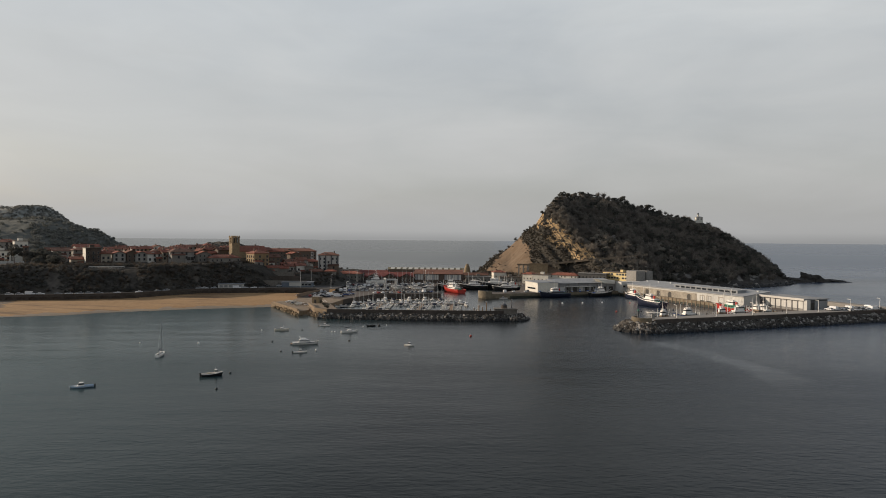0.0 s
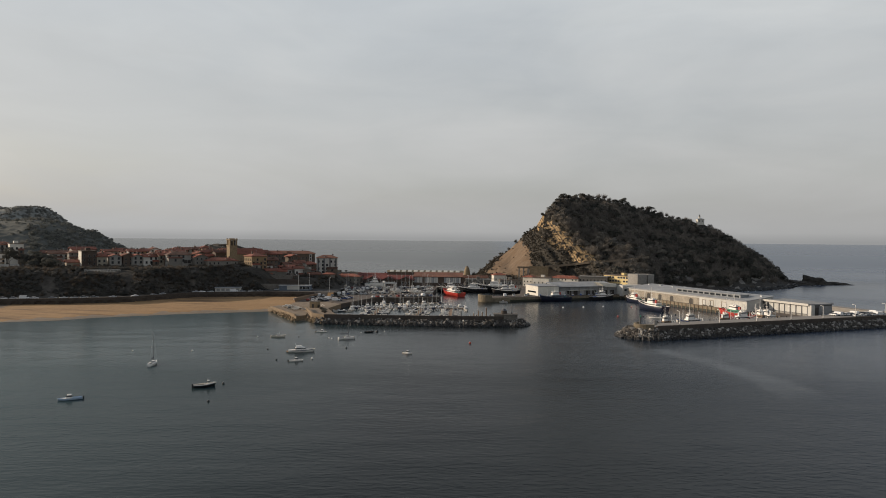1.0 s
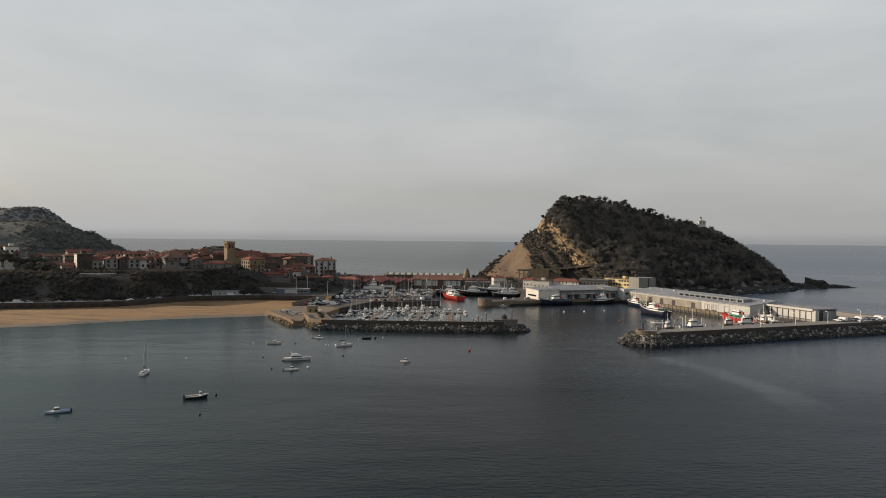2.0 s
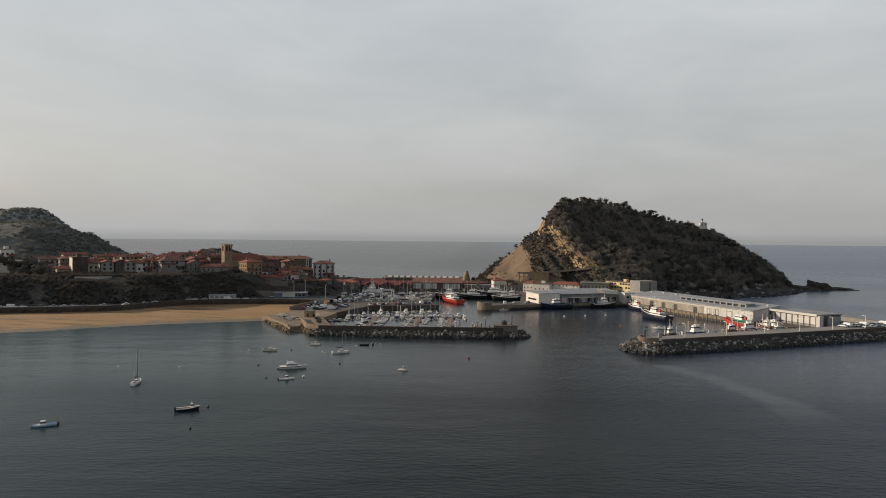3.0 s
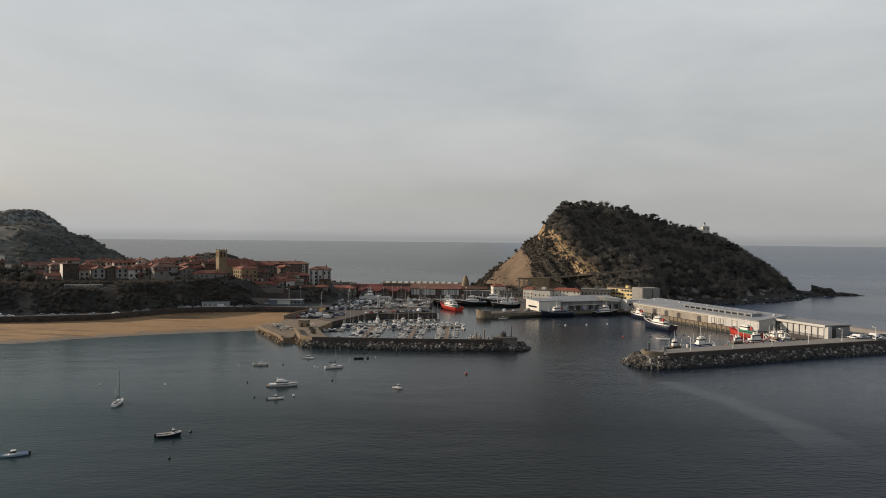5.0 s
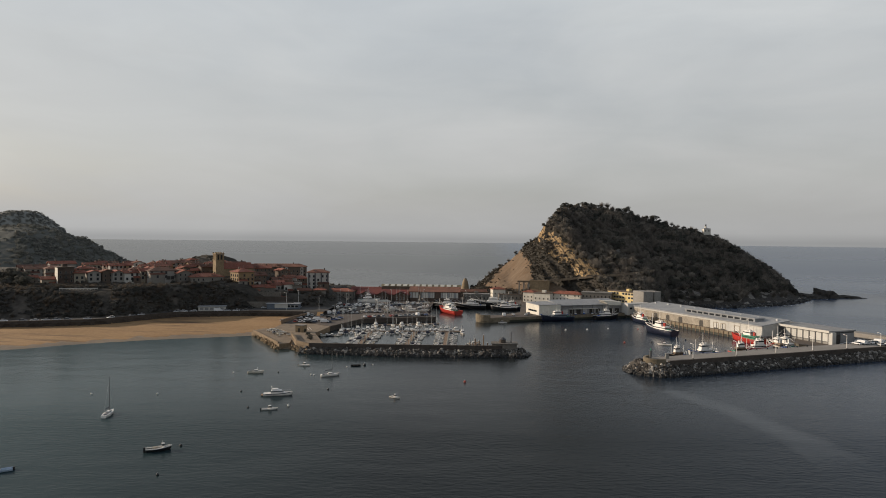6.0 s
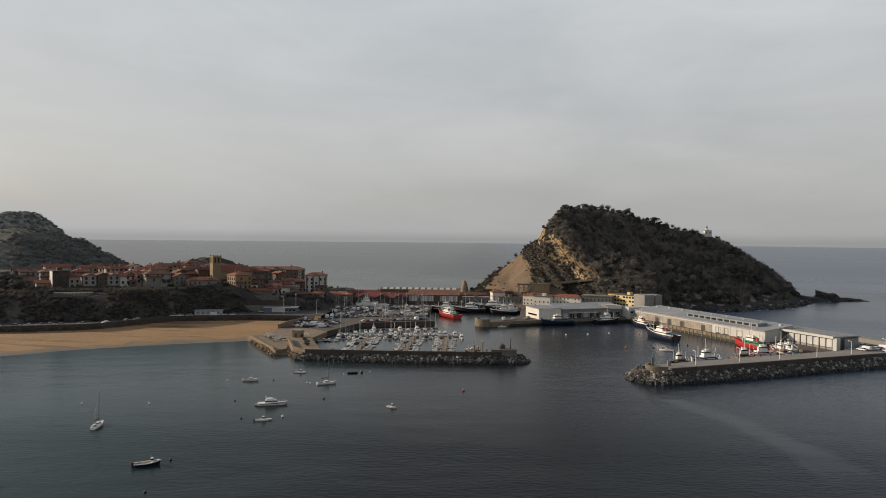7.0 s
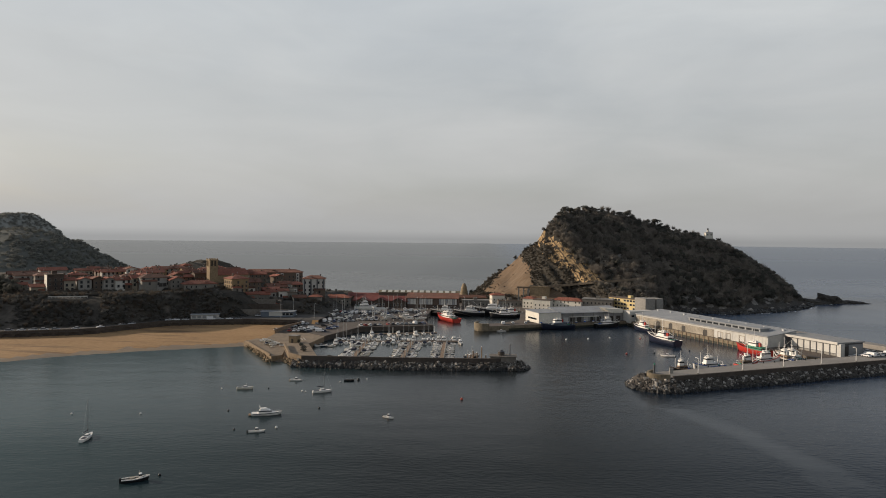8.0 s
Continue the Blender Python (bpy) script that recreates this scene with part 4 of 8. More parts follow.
def trim_house(ob, w, d, h, rise, roof, tiles, wall, rnd):
    """Lean-tos, dormers, shop fronts and shutters that break up an old house."""
    if rnd.random() < 0.55:
        lw, ld, lh = w * rnd.uniform(0.35, 0.6), rnd.uniform(1.6, 2.8), h * rnd.uniform(0.35, 0.62)
        x0 = rnd.choice((-w / 2, w / 2 - lw))
        ann = part("lean_to", a_box(x0, -d / 2 - ld, -5, x0 + lw, -d / 2 + 0.02, lh), rnd.choice(("oldwhite", "stonewall", "brownwall", "white")), ob)
        bm = bmesh.new()
        v = [bm.verts.new(p) for p in ((x0 - 0.3, -d / 2 - ld - 0.4, lh - 0.1), (x0 + lw + 0.3, -d / 2 - ld - 0.4, lh - 0.1), (x0 + lw + 0.3, -d / 2 + 0.05, lh + 0.9), (x0 - 0.3, -d / 2 + 0.05, lh + 0.9))]
        u = [bm.verts.new(p.co + Vector((0, 0, 0.25))) for p in v]
        bm.faces.new(u)
        bm.faces.new(v[::-1])
        for k in range(4):
            bm.faces.new((v[k], v[(k + 1) % 4], u[(k + 1) % 4], u[k]))
        part("lean_to_roof", bm, tiles if "tile" in tiles else "oldtile", ann)
        put("window", WIN["brown"], ann, Matrix.Translation((x0 + lw / 2, -d / 2 - ld, max(0.4, lh - 2.4))))
    if roof != "flat" and rnd.random() < 0.45:
        x = rnd.uniform(-0.2, 0.2) * w
        top = h + rise * 0.72
        dorm = part("dormer", a_box(x - 0.9, -d * 0.36, h, x + 0.9, -d * 0.1, top), wall, ob)
        part("dormer_roof", a_box(x - 1.2, -d * 0.36 - 0.4, top, x + 1.2, -d * 0.08, top + 0.25), tiles, dorm)
    for k in range(rnd.choice((1, 2, 2))):
        x = rnd.uniform(-0.4, 0.3) * w
        part("shop_front", a_box(x, -d / 2 - 0.07, -0.4, x + rnd.uniform(1.2, 3.0), -d / 2 + 0.05, 2.1), rnd.choice(("door", "glass", "darkbrown")), ob)
    bm = bmesh.new()
    x = rnd.uniform(-0.3, 0.3) * w
    top = h + (rise if roof != "flat" else 0.5)
    tube(bm, (x, 0, top - 0.6), (x, 0, top + 2.2), 0.04, sides=4)
    tube(bm, (x - 0.6, 0, top + 2.0), (x + 0.6, 0, top + 2.0), 0.03, sides=4)
    part("aerial", bm, "steel", ob)


def balconies(ob, w, d, h, n, storey=2.9):
    for s in range(1, int(h / storey)):
        for k in range(n):
            x = (k - (n - 1) / 2) * (w / n)
            bm = bmesh.new()
            box(bm, x - 1.3, -d / 2 - 1.0, s * storey - 0.1, x + 1.3, -d / 2 + 0.05, s * storey + 0.06)
            box(bm, x - 1.3, -d / 2 - 1.0, s * storey + 0.06, x + 1.3, -d / 2 - 0.92, s * storey + 1.0)
            part("balcony", bm, "door" if n % 2 else "timber", ob)


# the town along the bluff
house(-304, 479, 22.6, 11.5, 10, 8.5, 40, "hip", "stonewall", "grey stone house with a hipped tile roof")
block = house(-285.1, 462, 19.2, 9.8, 9, 13.5, 36, "flat", "darkbrown", "tall brown apartment block with sunlight painted on its end wall")
# thin bright slab that puts the sunlight on this end into colour
part("end_wall", a_box(-4.99, -4.45, -3, -4.87, 4.45, 13.4), "brightwhite", block, "end wall with sunlight put into its pale colour")
house(-279, 467, 21.0, 6.6, 8, 8.0, 46, "gable", "cream", "narrow cream house with a bright sunlit gable")
house(-272.5, 474, 22.7, 9, 8.2, 6, 130, "gable", "oldwhite", "low white house with a terracotta roof")
house(-265.4, 478, 22.1, 8, 6.6, 7.5, 130, "gable", "brownwall", "dark timbered house with a tile roof")
house(-259.3, 480, 22.8, 9, 7.4, 6, 130, "gable", "oldwhite", "white town house with a terracotta roof")
house(-251.2, 484, 22.6, 9.8, 9, 6, 40, "gable", "white", "white double house with a terracotta roof")
house(-243.7, 488, 23.3, 6.6, 8, 6.5, 42, "gable", "cream", "cream house with a sunlit gable end")
house(-231.7, 490, 24.1, 19, 12, 6, 38, "hip", "oldwhite", "broad white house under a wide hipped roof")
house(-216.4, 492, 22.6, 9, 9.8, 6, 126, "gable", "stonewall", "grey stone house with a tile roof")
house(-201, 494, 19.5, 22, 11, 6.5, 34, "hip", "stonewall", "long stone house with terraces and tile roof")
house(-178.3, 505, 13.3, 12.3, 13, 16, 42, "hip", "ochre", "tall ochre house on the bluff's edge")
house(-172.2, 520, 17, 10, 10, 9, 36, "gable", "brownwall", "brown house with a terracotta roof")
house(-202.2, 540, 18.4, 11, 10, 11, 42, "gable", "cream", "cream house beside the church tower")
house(-162.5, 512, 9.6, 9.8, 9, 8, 25, "gable", "stonewall", "grey house with a pale front")
house(-161.2, 528, 11.4, 12, 10, 8, 30, "gable", "brownwall", "brown stepped house with red roof")
house(-160.7, 540, 13.8, 14, 11, 7.5, 30, "gable", "brownwall", "dark house with a red tile roof")
house(-156, 546, 12, 8, 9, 11, 35, "gable", "oldwhite", "narrow white house with a sunlit gable")
house(-151.9, 548, 9.4, 9, 9, 10, 24, "flat", "white", "white balconied apartment house")
house(-154.8, 568, 12.4, 16, 11, 8.6, 20, "hip", "brownwall", "brown apartment house with a red roof")
hotel = house(-133.9, 552, 13.6, 17, 12, 13.5, 12, "hip", "white", "white balconied hotel with dark shutters")
for k in (-7.2, -2.4, 2.4, 7.2):
    part("balcony_column", a_box(k - 0.5, -6.9, 0.5, k + 0.5, -5.95, 13.0), "darksheet", hotel, "dark glazed balcony stack")
for x, y, z, w, d, h, rz, roof, wall, text in (
        (-158, 517, 12, 7, 8, 7, 30, "gable", "oldwhite", "small whitewashed house below the town"),
        (-150, 522, 11.5, 7, 7, 8, 24, "gable", "white", "narrow white house on the slope"),
        (-143.5, 524, 11, 6.5, 7, 7, 20, "flat", "stonewall", "grey flat-roofed house on the slope"),
        (-137, 522, 10, 9, 7, 5, 14, "gable", "brownwall", "low brown house with an old tile roof"),
        (-166, 503, 13.5, 8, 6, 5, 30, "gable", "darkconcrete", "low dark stone house above the terraces"),
        (-150, 506, 10, 9, 6, 4, 12, "flat", "darkconcrete", "low dark store on the terraces"),
        (-128, 534, 9.5, 9, 7, 5, 10, "hip", "stonewall", "low grey house below the hotel")):
    house(x, y, z, w, d, h, rz, roof, wall, text)
row = house(-181.1, 594, 12.3, 50, 13, 17, 8, "hip", "brownwall", "long brown apartment row with red roof")
for k in (-13, -9.5, 5, 8.5, 21.5):
    part("bay", a_box(k - 1.1, -7.3, 8, k + 1.1, -6.45, 16.4), "white", row, "white projecting window bay")
    for j in range(3):
        put("window", WIN["tall"], row, Matrix.Translation((k, -7.3, 8.3 + 2.75 * j)))
house(-190.3, 550, 20.9, 12, 10, 10, 38, "gable", "cream", "cream house with a tile roof")
house(-181.1, 556, 20.7, 12, 10, 9, 30, "gable", "brownwall", "brown house with a tile roof")
house(-381.9, 505, 24.2, 15, 12, 12, 38, "hip", "oldwhite", "white apartment house with a red roof")
house(-366.9, 500, 25.8, 9, 9, 11, 40, "flat", "brightwhite", "white balconied apartment tower")
house(-368.2, 482, 19.4, 10, 9, 10, 40, "flat", "brightwhite", "pale blue-white house front above the bluff")
house(-395.3, 500, 24.2, 16, 12, 12, 40, "hip", "oldwhite", "white apartment house with a red roof")


house(-327, 497, 23.5, 20, 9, 6.5, 38, "gable", "oldwhite", "long whitewashed house with a brown tile roof", roof_material="oldtile")
house(-341, 508, 24, 18, 9, 6.2, 38, "gable", "stonewall", "long grey stone house with a brown tile roof", roof_material="oldtile")
house(-322, 514, 25, 17, 9, 8.0, 40, "gable", "oldwhite", "long whitewashed house with a terracotta roof")

# the close-built quarter behind the front row
def town_fill():
    rnd = random.Random(77)
    kinds = (("oldwhite", "whitewashed"), ("oldwhite", "whitewashed"), ("white", "white"), ("cream", "cream"), ("stonewall", "grey stone"), ("brownwall", "brown"), ("brownwall", "brown"), ("ochre", "ochre"))
    made = list(HOUSES)
    c, s = math.cos(radians(40)), math.sin(radians(40))
    for row in range(12):
        for col in range(34):
            a, b = -40 + col * 9.6 + rnd.uniform(-1.5, 1.5), row * 9.4 + rnd.uniform(-1.5, 1.5)
            x, y = -330 + a * c - b * s, 430 + a * s + b * c
            if not (-326 < x < -160 and back(x) + (56 if x > -296 else 108) < y < 592) or (x > -185 and y < 530) or land(x, y) < 12:
                continue
            if abs(x + 205) < 9 and abs(y - 526) < 9 or abs(x + 197) < 16 and abs(y - 541) < 14:
                continue
            w, d = rnd.uniform(7.0, 12.5), rnd.uniform(6.5, 8.5)
            if any(abs(x - hx) + abs(y - hy) < 0.62 * (w + hw) for hx, hy, hw in made):
                continue
            if rnd.random() < 0.12:
                continue
            wall, word = rnd.choice(kinds)
            made.append((x, y, w))
            h = rnd.choice((5.8, 6.2, 8.4, 8.8, 6.0)) - (1.5 if x < -290 else 0)
            turn = rnd.choice((0, 0, 0, 0, 90))
            house(x, y, land(x, y) - 0.2, w, d, h, 40 + turn, rnd.choice(("gable", "gable", "hip")), wall, word + " old town house with a tile roof", sides=turn == 90)


town_fill()

# church: square tower with open belfry, nave beside it
def church():
    ob = thing("church", (-205, 526, 24), "old ochre sandstone church with a square bell tower", "church", rz=44)
    bm = bmesh.new()
    box(bm, -3.1, -3.1, -6, 3.1, 3.1, 12.4)
    box(bm, -3.4, -3.4, 12.4, 3.4, 3.4, 12.9)
    for sx in (-1, 1):
        for sy in (-1, 1):
            box(bm, sx * 2.0, sy * 2.0, 12.9, sx * 3.1, sy * 3.1, 17.0)
    box(bm, -0.45, -3.0, 12.9, 0.45, -2.2, 17.0)
    box(bm, -3.0, -0.45, 12.9, -2.2, 0.45, 17.0)
    box(bm, -3.4, -3.4, 17.0, 3.4, 3.4, 17.8)
    for k in range(4):
        for s in (-1, 1):
            box(bm, -3.2 + k * 1.8, s * 3.0 - 0.3, 17.8, -2.3 + k * 1.8, s * 3.0 + 0.3, 18.6)
    bmesh.ops.recalc_face_normals(bm, faces=bm.faces)
    part("bell_tower", bm, "sandstone", ob, "sunlit sandstone bell tower with open belfry")
    part("bell_chamber", a_box(-1.9, -1.9, 12.9, 1.9, 1.9, 16.8), "door", ob)
    bm = gable_walls(26, 14, 8, 4, 8)
    bmesh.ops.translate(bm, verts=bm.verts, vec=(15, 6, -2))
    part("nave", bm, "sandstone", ob)
    bm = roof_bm(26, 14, 4)
    bmesh.ops.translate(bm, verts=bm.verts, vec=(15, 6, 6))
    part("roof", bm, "tile", ob)


church()

# pale terrace platform and lookout wall on the bluff
bm = bmesh.new()
box(bm, -14, -5, -7, 14, 5, 0.5)
box(bm, -14, -5, 0.5, 14, -4.7, 1.5)
ob = tagged(part("terrace", bm, "panelwhite"), "pale concrete terrace on the bluff's edge", "terrace", kind="structure")
ob.matrix_basis = pose(-358, 468, 20.9, 0, 0, 38)
for tx, ty, tz, tw, rz in ((-258.5, 436, 19.7, 22, 19), (-231, 447, 17.4, 26, 22)):
    bm = bmesh.new()
    box(bm, -tw / 2, -0.5, -3, tw / 2, 0.5, 0.1)
    for k in range(int(tw / 2) + 1):
        box(bm, -tw / 2 + 2 * k - 0.08, -0.42, 0.1, -tw / 2 + 2 * k + 0.08, -0.28, 0.75)
    box(bm, -tw / 2, -0.45, 0.75, tw / 2, -0.25, 1.35)
    ob = tagged(part("lookout_wall", bm, "white" if tx < -240 else "concrete"), "pale parapet of a lookout path on the bluff", "parapet", kind="structure")
    ob.matrix_basis = pose(tx, ty, tz, 0, 0, rz)

# stepped retaining terraces between town and harbour
for k, (cx, cy, cz, cw, cd) in enumerate(((-157, 485, 8.8, 46, 7), (-161, 491.5, 11.8, 40, 6), (-164, 498, 14.6, 32, 6))):
    bm = bmesh.new()
    box(bm, -cw / 2, -cd / 2, -8, cw / 2, cd / 2, 0)
    box(bm, -cw / 2, -cd / 2, 0, cw / 2, -cd / 2 + 0.35, 0.9)
    for j in range(5):
        box(bm, -cw / 2 + 3 + j * 7.2, -cd / 2 - 0.3, -3.2, -cw / 2 + 3.6 + j * 7.2, -cd / 2, 0)
    ob = tagged(part("retaining_wall", bm, ("darkconcrete", "darkwall")[k % 2]), "stepped grey retaining wall below the town", "retaining wall", kind="structure")
    ob.matrix_basis = pose(cx, cy, cz, 0, 0, 6)

# ---- harbour buildings ----
def bay_hall():
    """Three gabled sheds side by side under dull red roofs."""
    ob = thing("harbour_hall", (-84.5, 581, 3.0), "old harbour sheds with three dull red gabled roofs", "hall")
    part("wall", gable_walls(44, 18, 5.4, 3.2, 1), "darkbrown", ob)
    part("roof", roof_bm(44, 18, 3.2, 0.8, 0.3, base=5.4), "redroof", ob, "broad dull red roof")
    for k in range(3):
        x = (k - 1) * 14.4
        bm = gable_walls(10, 9.5, 5.4, 2.4, 1)
        bmesh.ops.rotate(bm, verts=bm.verts, matrix=Matrix.Rotation(radians(90), 3, "Z"))
        bmesh.ops.translate(bm, verts=bm.verts, vec=(x, -5, 0))
        bay = part("gable_bay", bm, "darkbrown", ob)
        bm = roof_bm(10, 9.5, 2.4, 0.5, 0.3, base=5.4)
        bmesh.ops.rotate(bm, verts=bm.verts, matrix=Matrix.Rotation(radians(90), 3, "Z"))
        bmesh.ops.translate(bm, verts=bm.verts, vec=(x, -5, 0))
        part("gable_roof", bm, "redroof", bay)
        for j in range(3):
            put("window", WIN["tall"], ob, Matrix.Translation((x - 2.8 + 2.8 * j, -10.0, 1.4)))
        part("door", a_box(x - 7.0, -9.12, 0, x - 5.4, -8.98, 3.0), "door", ob)


def long_hall():
    ob = thing("market_hall", (-42.5, 583, 1.6), "long hall with olive roof and a row of pale rooflights", "hall")
    bm = bmesh.new()
    prof = [(-11, -1), (12, -1), (12, 12.2), (5, 12.2), (-11, 9.5)]
    a, b = [[bm.verts.new((s * 21, y, z)) for y, z in prof] for s in (-1, 1)]
    bm.faces.new(a[::-1])
    bm.faces.new(b)
    for k in range(5):
        bm.faces.new((a[k], a[(k + 1) % 5], b[(k + 1) % 5], b[k]))
    part("wall", bm, "darkbrown", ob)
    bm = bmesh.new()
    lo = [bm.verts.new(p) for p in ((-21.5, -12, 9.3), (21.5, -12, 9.3), (21.5, 5, 12.3), (-21.5, 5, 12.3))]
    hi = [bm.verts.new(v.co + Vector((0, 0, 0.3))) for v in lo]
    bm.faces.new(hi)
    bm.faces.new(lo[::-1])
    for k in range(4):
        bm.faces.new((lo[k], lo[(k + 1) % 4], hi[(k + 1) % 4], hi[k]))
    part("roof", bm, "oldtile", ob, "dark brown sloping roof")
    # two glazed fronts of grey panels between dark piers
    for x0, x1 in ((-20, -13), (-10.5, 0.5), (5.5, 20)):
        n = max(3, int((x1 - x0) / 1.8))
        for k in range(n):
            xa, xb = lerp(x0, x1, k / n), lerp(x0, x1, (k + 0.86) / n)
            part("panel", a_box(xa, -11.14, 4.4, xb, -10.98, 8.9), "panelwhite" if k % 3 else "sheet", ob)
    part("door", a_box(1.4, -11.12, 0, 4.4, -10.98, 4.0), "door", ob)
    # raised rooflight ridge that runs on behind the red sheds
    part("ridge_hall", a_box(-46, 5.2, -1, 21, 11.6, 12.4), "brownwall", ob)
    bm = bmesh.new()
    lo = [bm.verts.new(p) for p in ((-46.5, 4.6, 12.3), (21.5, 4.6, 12.3), (21.5, 9, 14.0), (-46.5, 9, 14.0), (21.5, 12.6, 12.3), (-46.5, 12.6, 12.3))]
    bm.faces.new(lo[:4])
    bm.faces.new((lo[3], lo[2], lo[4], lo[5]))
    bm.faces.new((lo[0], lo[3], lo[5]))
    bm.faces.new((lo[2], lo[1], lo[4]))
    bm.faces.new((lo[1], lo[0], lo[5], lo[4]))
    part("ridge_roof", bm, "olive", ob)
    for k in range(12):
        x = -42 + k * 5.3
        bm = bmesh.new()
        sl = math.atan2(1.7, 4.4)
        box(bm, -1.7, -2.0, 0.02, 1.7, 1.6, 0.28, m=Matrix.Translation((x, 7.0, 13.25)) @ Matrix.Rotation(sl, 4, "X"))
        part("rooflight", bm, "skylight", ob, "pale translucent rooflight")


bay_hall()
long_hall()
house(-121, 575, 3.0, 22, 12, 7.5, 4, "hip", "stonewall", "pale stone harbour office with a tile roof", category="office", group="harbour houses")
house(-100, 597, 3.0, 30, 10, 7.5, 2, "gable", "brownwall", "brown harbour shed behind the red roofs", roof_material="redroof", category="shed", group="harbour houses")
house(-8, 596, 3.2, 22, 9, 4.6, 4, "flat", "stonewall", "low grey net store behind the far quay", roof_material="concrete", category="store", group="harbour houses")
house(-13, 622, 3.2, 26, 9, 5.0, 8, "gable", "brownwall", "low brown shed on the isthmus", roof_material="oldtile", category="shed", group="harbour houses")
house(10.5, 612, 3.2, 11, 9, 8.2, 14, "hip", "brightwhite", "white harbour house with a terracotta roof", group="harbour houses", kind="small")
house(21, 602, 3.2, 20, 7, 4.2, 6, "flat", "stonewall", "low grey harbour shed with dark doors", category="shed", group="harbour houses")
house(47, 570, 3.2, 14, 11, 8.4, -26, "flat", "brightwhite", "small white harbour building", group="harbour houses", kind="small")
house(66, 568, 3.2, 24, 10, 8.6, -28, "hip", "brightwhite", "long white net store with a red roof", category="store", group="harbour houses", kind="small")
house(36.5, 585, 3.2, 9, 8, 8.2, -26, "hip", "brightwhite", "white house below the island road", group="harbour houses", kind="small")
house(88, 562, 3.2, 23, 11, 10.2, -18, "flat", "stonewall", "long grey flat-roofed works building", roof_material="concrete", category="factory", group="harbour works")
house(111, 554, 3.2, 36, 9, 11.6, -55, "flat", "yellow", "yellow works building with a flat brown roof", roof_material="oldtile", category="factory", group="harbour works", kind="wide")


def works_tower():
    ob = thing("works_tower", (115, 526, 3.2), "blank grey concrete works tower in two blocks", "factory", "harbour works", 22)
    part("main_block", a_box(-3.6, -6, -1, 4.6, 7, 14.6), "concrete", ob)
    part("side_block", a_box(5.4, -6.5, -1, 11.0, 4, 14.6), "concrete", ob)
    part("link", a_box(4.6, -3, -1, 5.4, 4, 13.4), "darksheet", ob)
    part("annex", a_box(-22, -14, -1, -2, -6.1, 7.0), "panelwhite", ob)
    for k in range(4):
        put("window", WIN["wide"], ob, Matrix.Translation((-19.5 + 4.6 * k, -14, 3.0)))


works_tower()


def fish_market():
    ob = thing("fish_market", (*uv(264, 437.5), 3.2), "broad low fish market with pale roof and white end", "market hall", rz=HARBOUR)
    part("body", a_box(-17, -8, -1, 34, 9.5, 5.6), "greysheet", ob)
    bm = bmesh.new()
    lo = [bm.verts.new(p) for p in ((-17, -9.5, 6.0), (34.4, -9.5, 6.0), (34.4, 10, 8.2), (-17, 10, 8.2))]
    hi = [bm.verts.new(v.co + Vector((0, 0, 0.35))) for v in lo]
    bm.faces.new(hi)
    bm.faces.new(lo[::-1])
    for k in range(4):
        bm.faces.new((lo[k], lo[(k + 1) % 4], hi[(k + 1) % 4], hi[k]))
    part("roof", bm, "sheet", ob)
    bm = bmesh.new()
    prof = [(-9.4, -1), (9.8, -1), (9.8, 7.2), (-9.4, 6.8)]
    a, b = [[bm.verts.new((x, y, z)) for y, z in prof] for x in (-34, -17.2)]
    bm.faces.new(a[::-1])
    bm.faces.new(b)
    for k in range(4):
        bm.faces.new((a[k], a[(k + 1) % 4], b[(k + 1) % 4], b[k]))
    bmesh.ops.recalc_face_normals(bm, faces=bm.faces)
    part("white_end", bm, "brightwhite", ob, "white rendered end block")
    part("end_window", a_box(-34.08, -6, 2.0, -33.9, 6, 3.2), "glass", ob)
    bm = bmesh.new()
    a, b = [[bm.verts.new((x, y, z)) for x, z in ((17, 8.9), (32, 7.9), (32, 5.2), (22, 5.7))] for y in (-9.9, -2.5)]
    bm.faces.new(a)
    bm.faces.new(b[::-1])
    for k in range(4):
        bm.faces.new((a[k], b[k], b[(k + 1) % 4], a[(k + 1) % 4]))
    bmesh.ops.recalc_face_normals(bm, faces=bm.faces)
    part("gable_fascia", bm, "brightwhite", ob, "white slanted fascia over the quay front")
    part("shelf_roof", a_box(-10, -10.6, 3.5, 12, -8.02, 3.75), "brightwhite", ob, "thin white canopy over the doors")
    bm = bmesh.new()
    lo = [bm.verts.new(p) for p in ((-34.5, -9.9, 6.83), (-17.05, -9.9, 6.83), (-17.05, 10.1, 7.24), (-34.5, 10.1, 7.24))]
    hi = [bm.verts.new(v.co + Vector((0, 0, 0.3))) for v in lo]
    bm.faces.new(hi)
    bm.faces.new(lo[::-1])
    for k in range(4):
        bm.faces.new((lo[k], lo[(k + 1) % 4], hi[(k + 1) % 4], hi[k]))
    part("end_roof", bm, "sheet", ob)
    for k in range(9):
        x = -14.5 + k * 5.3
        part("door", a_box(x, -8.1, 0, x + 3.4, -7.98, 3.2), "door" if k % 3 else "steel", ob)
    for k in range(7):
        x = -16 + k * 8.2
        part("pillar", a_box(x - 0.2, -9.3, -0.2, x + 0.2, -8.9, 6.0), "concrete", ob)


fish_market()


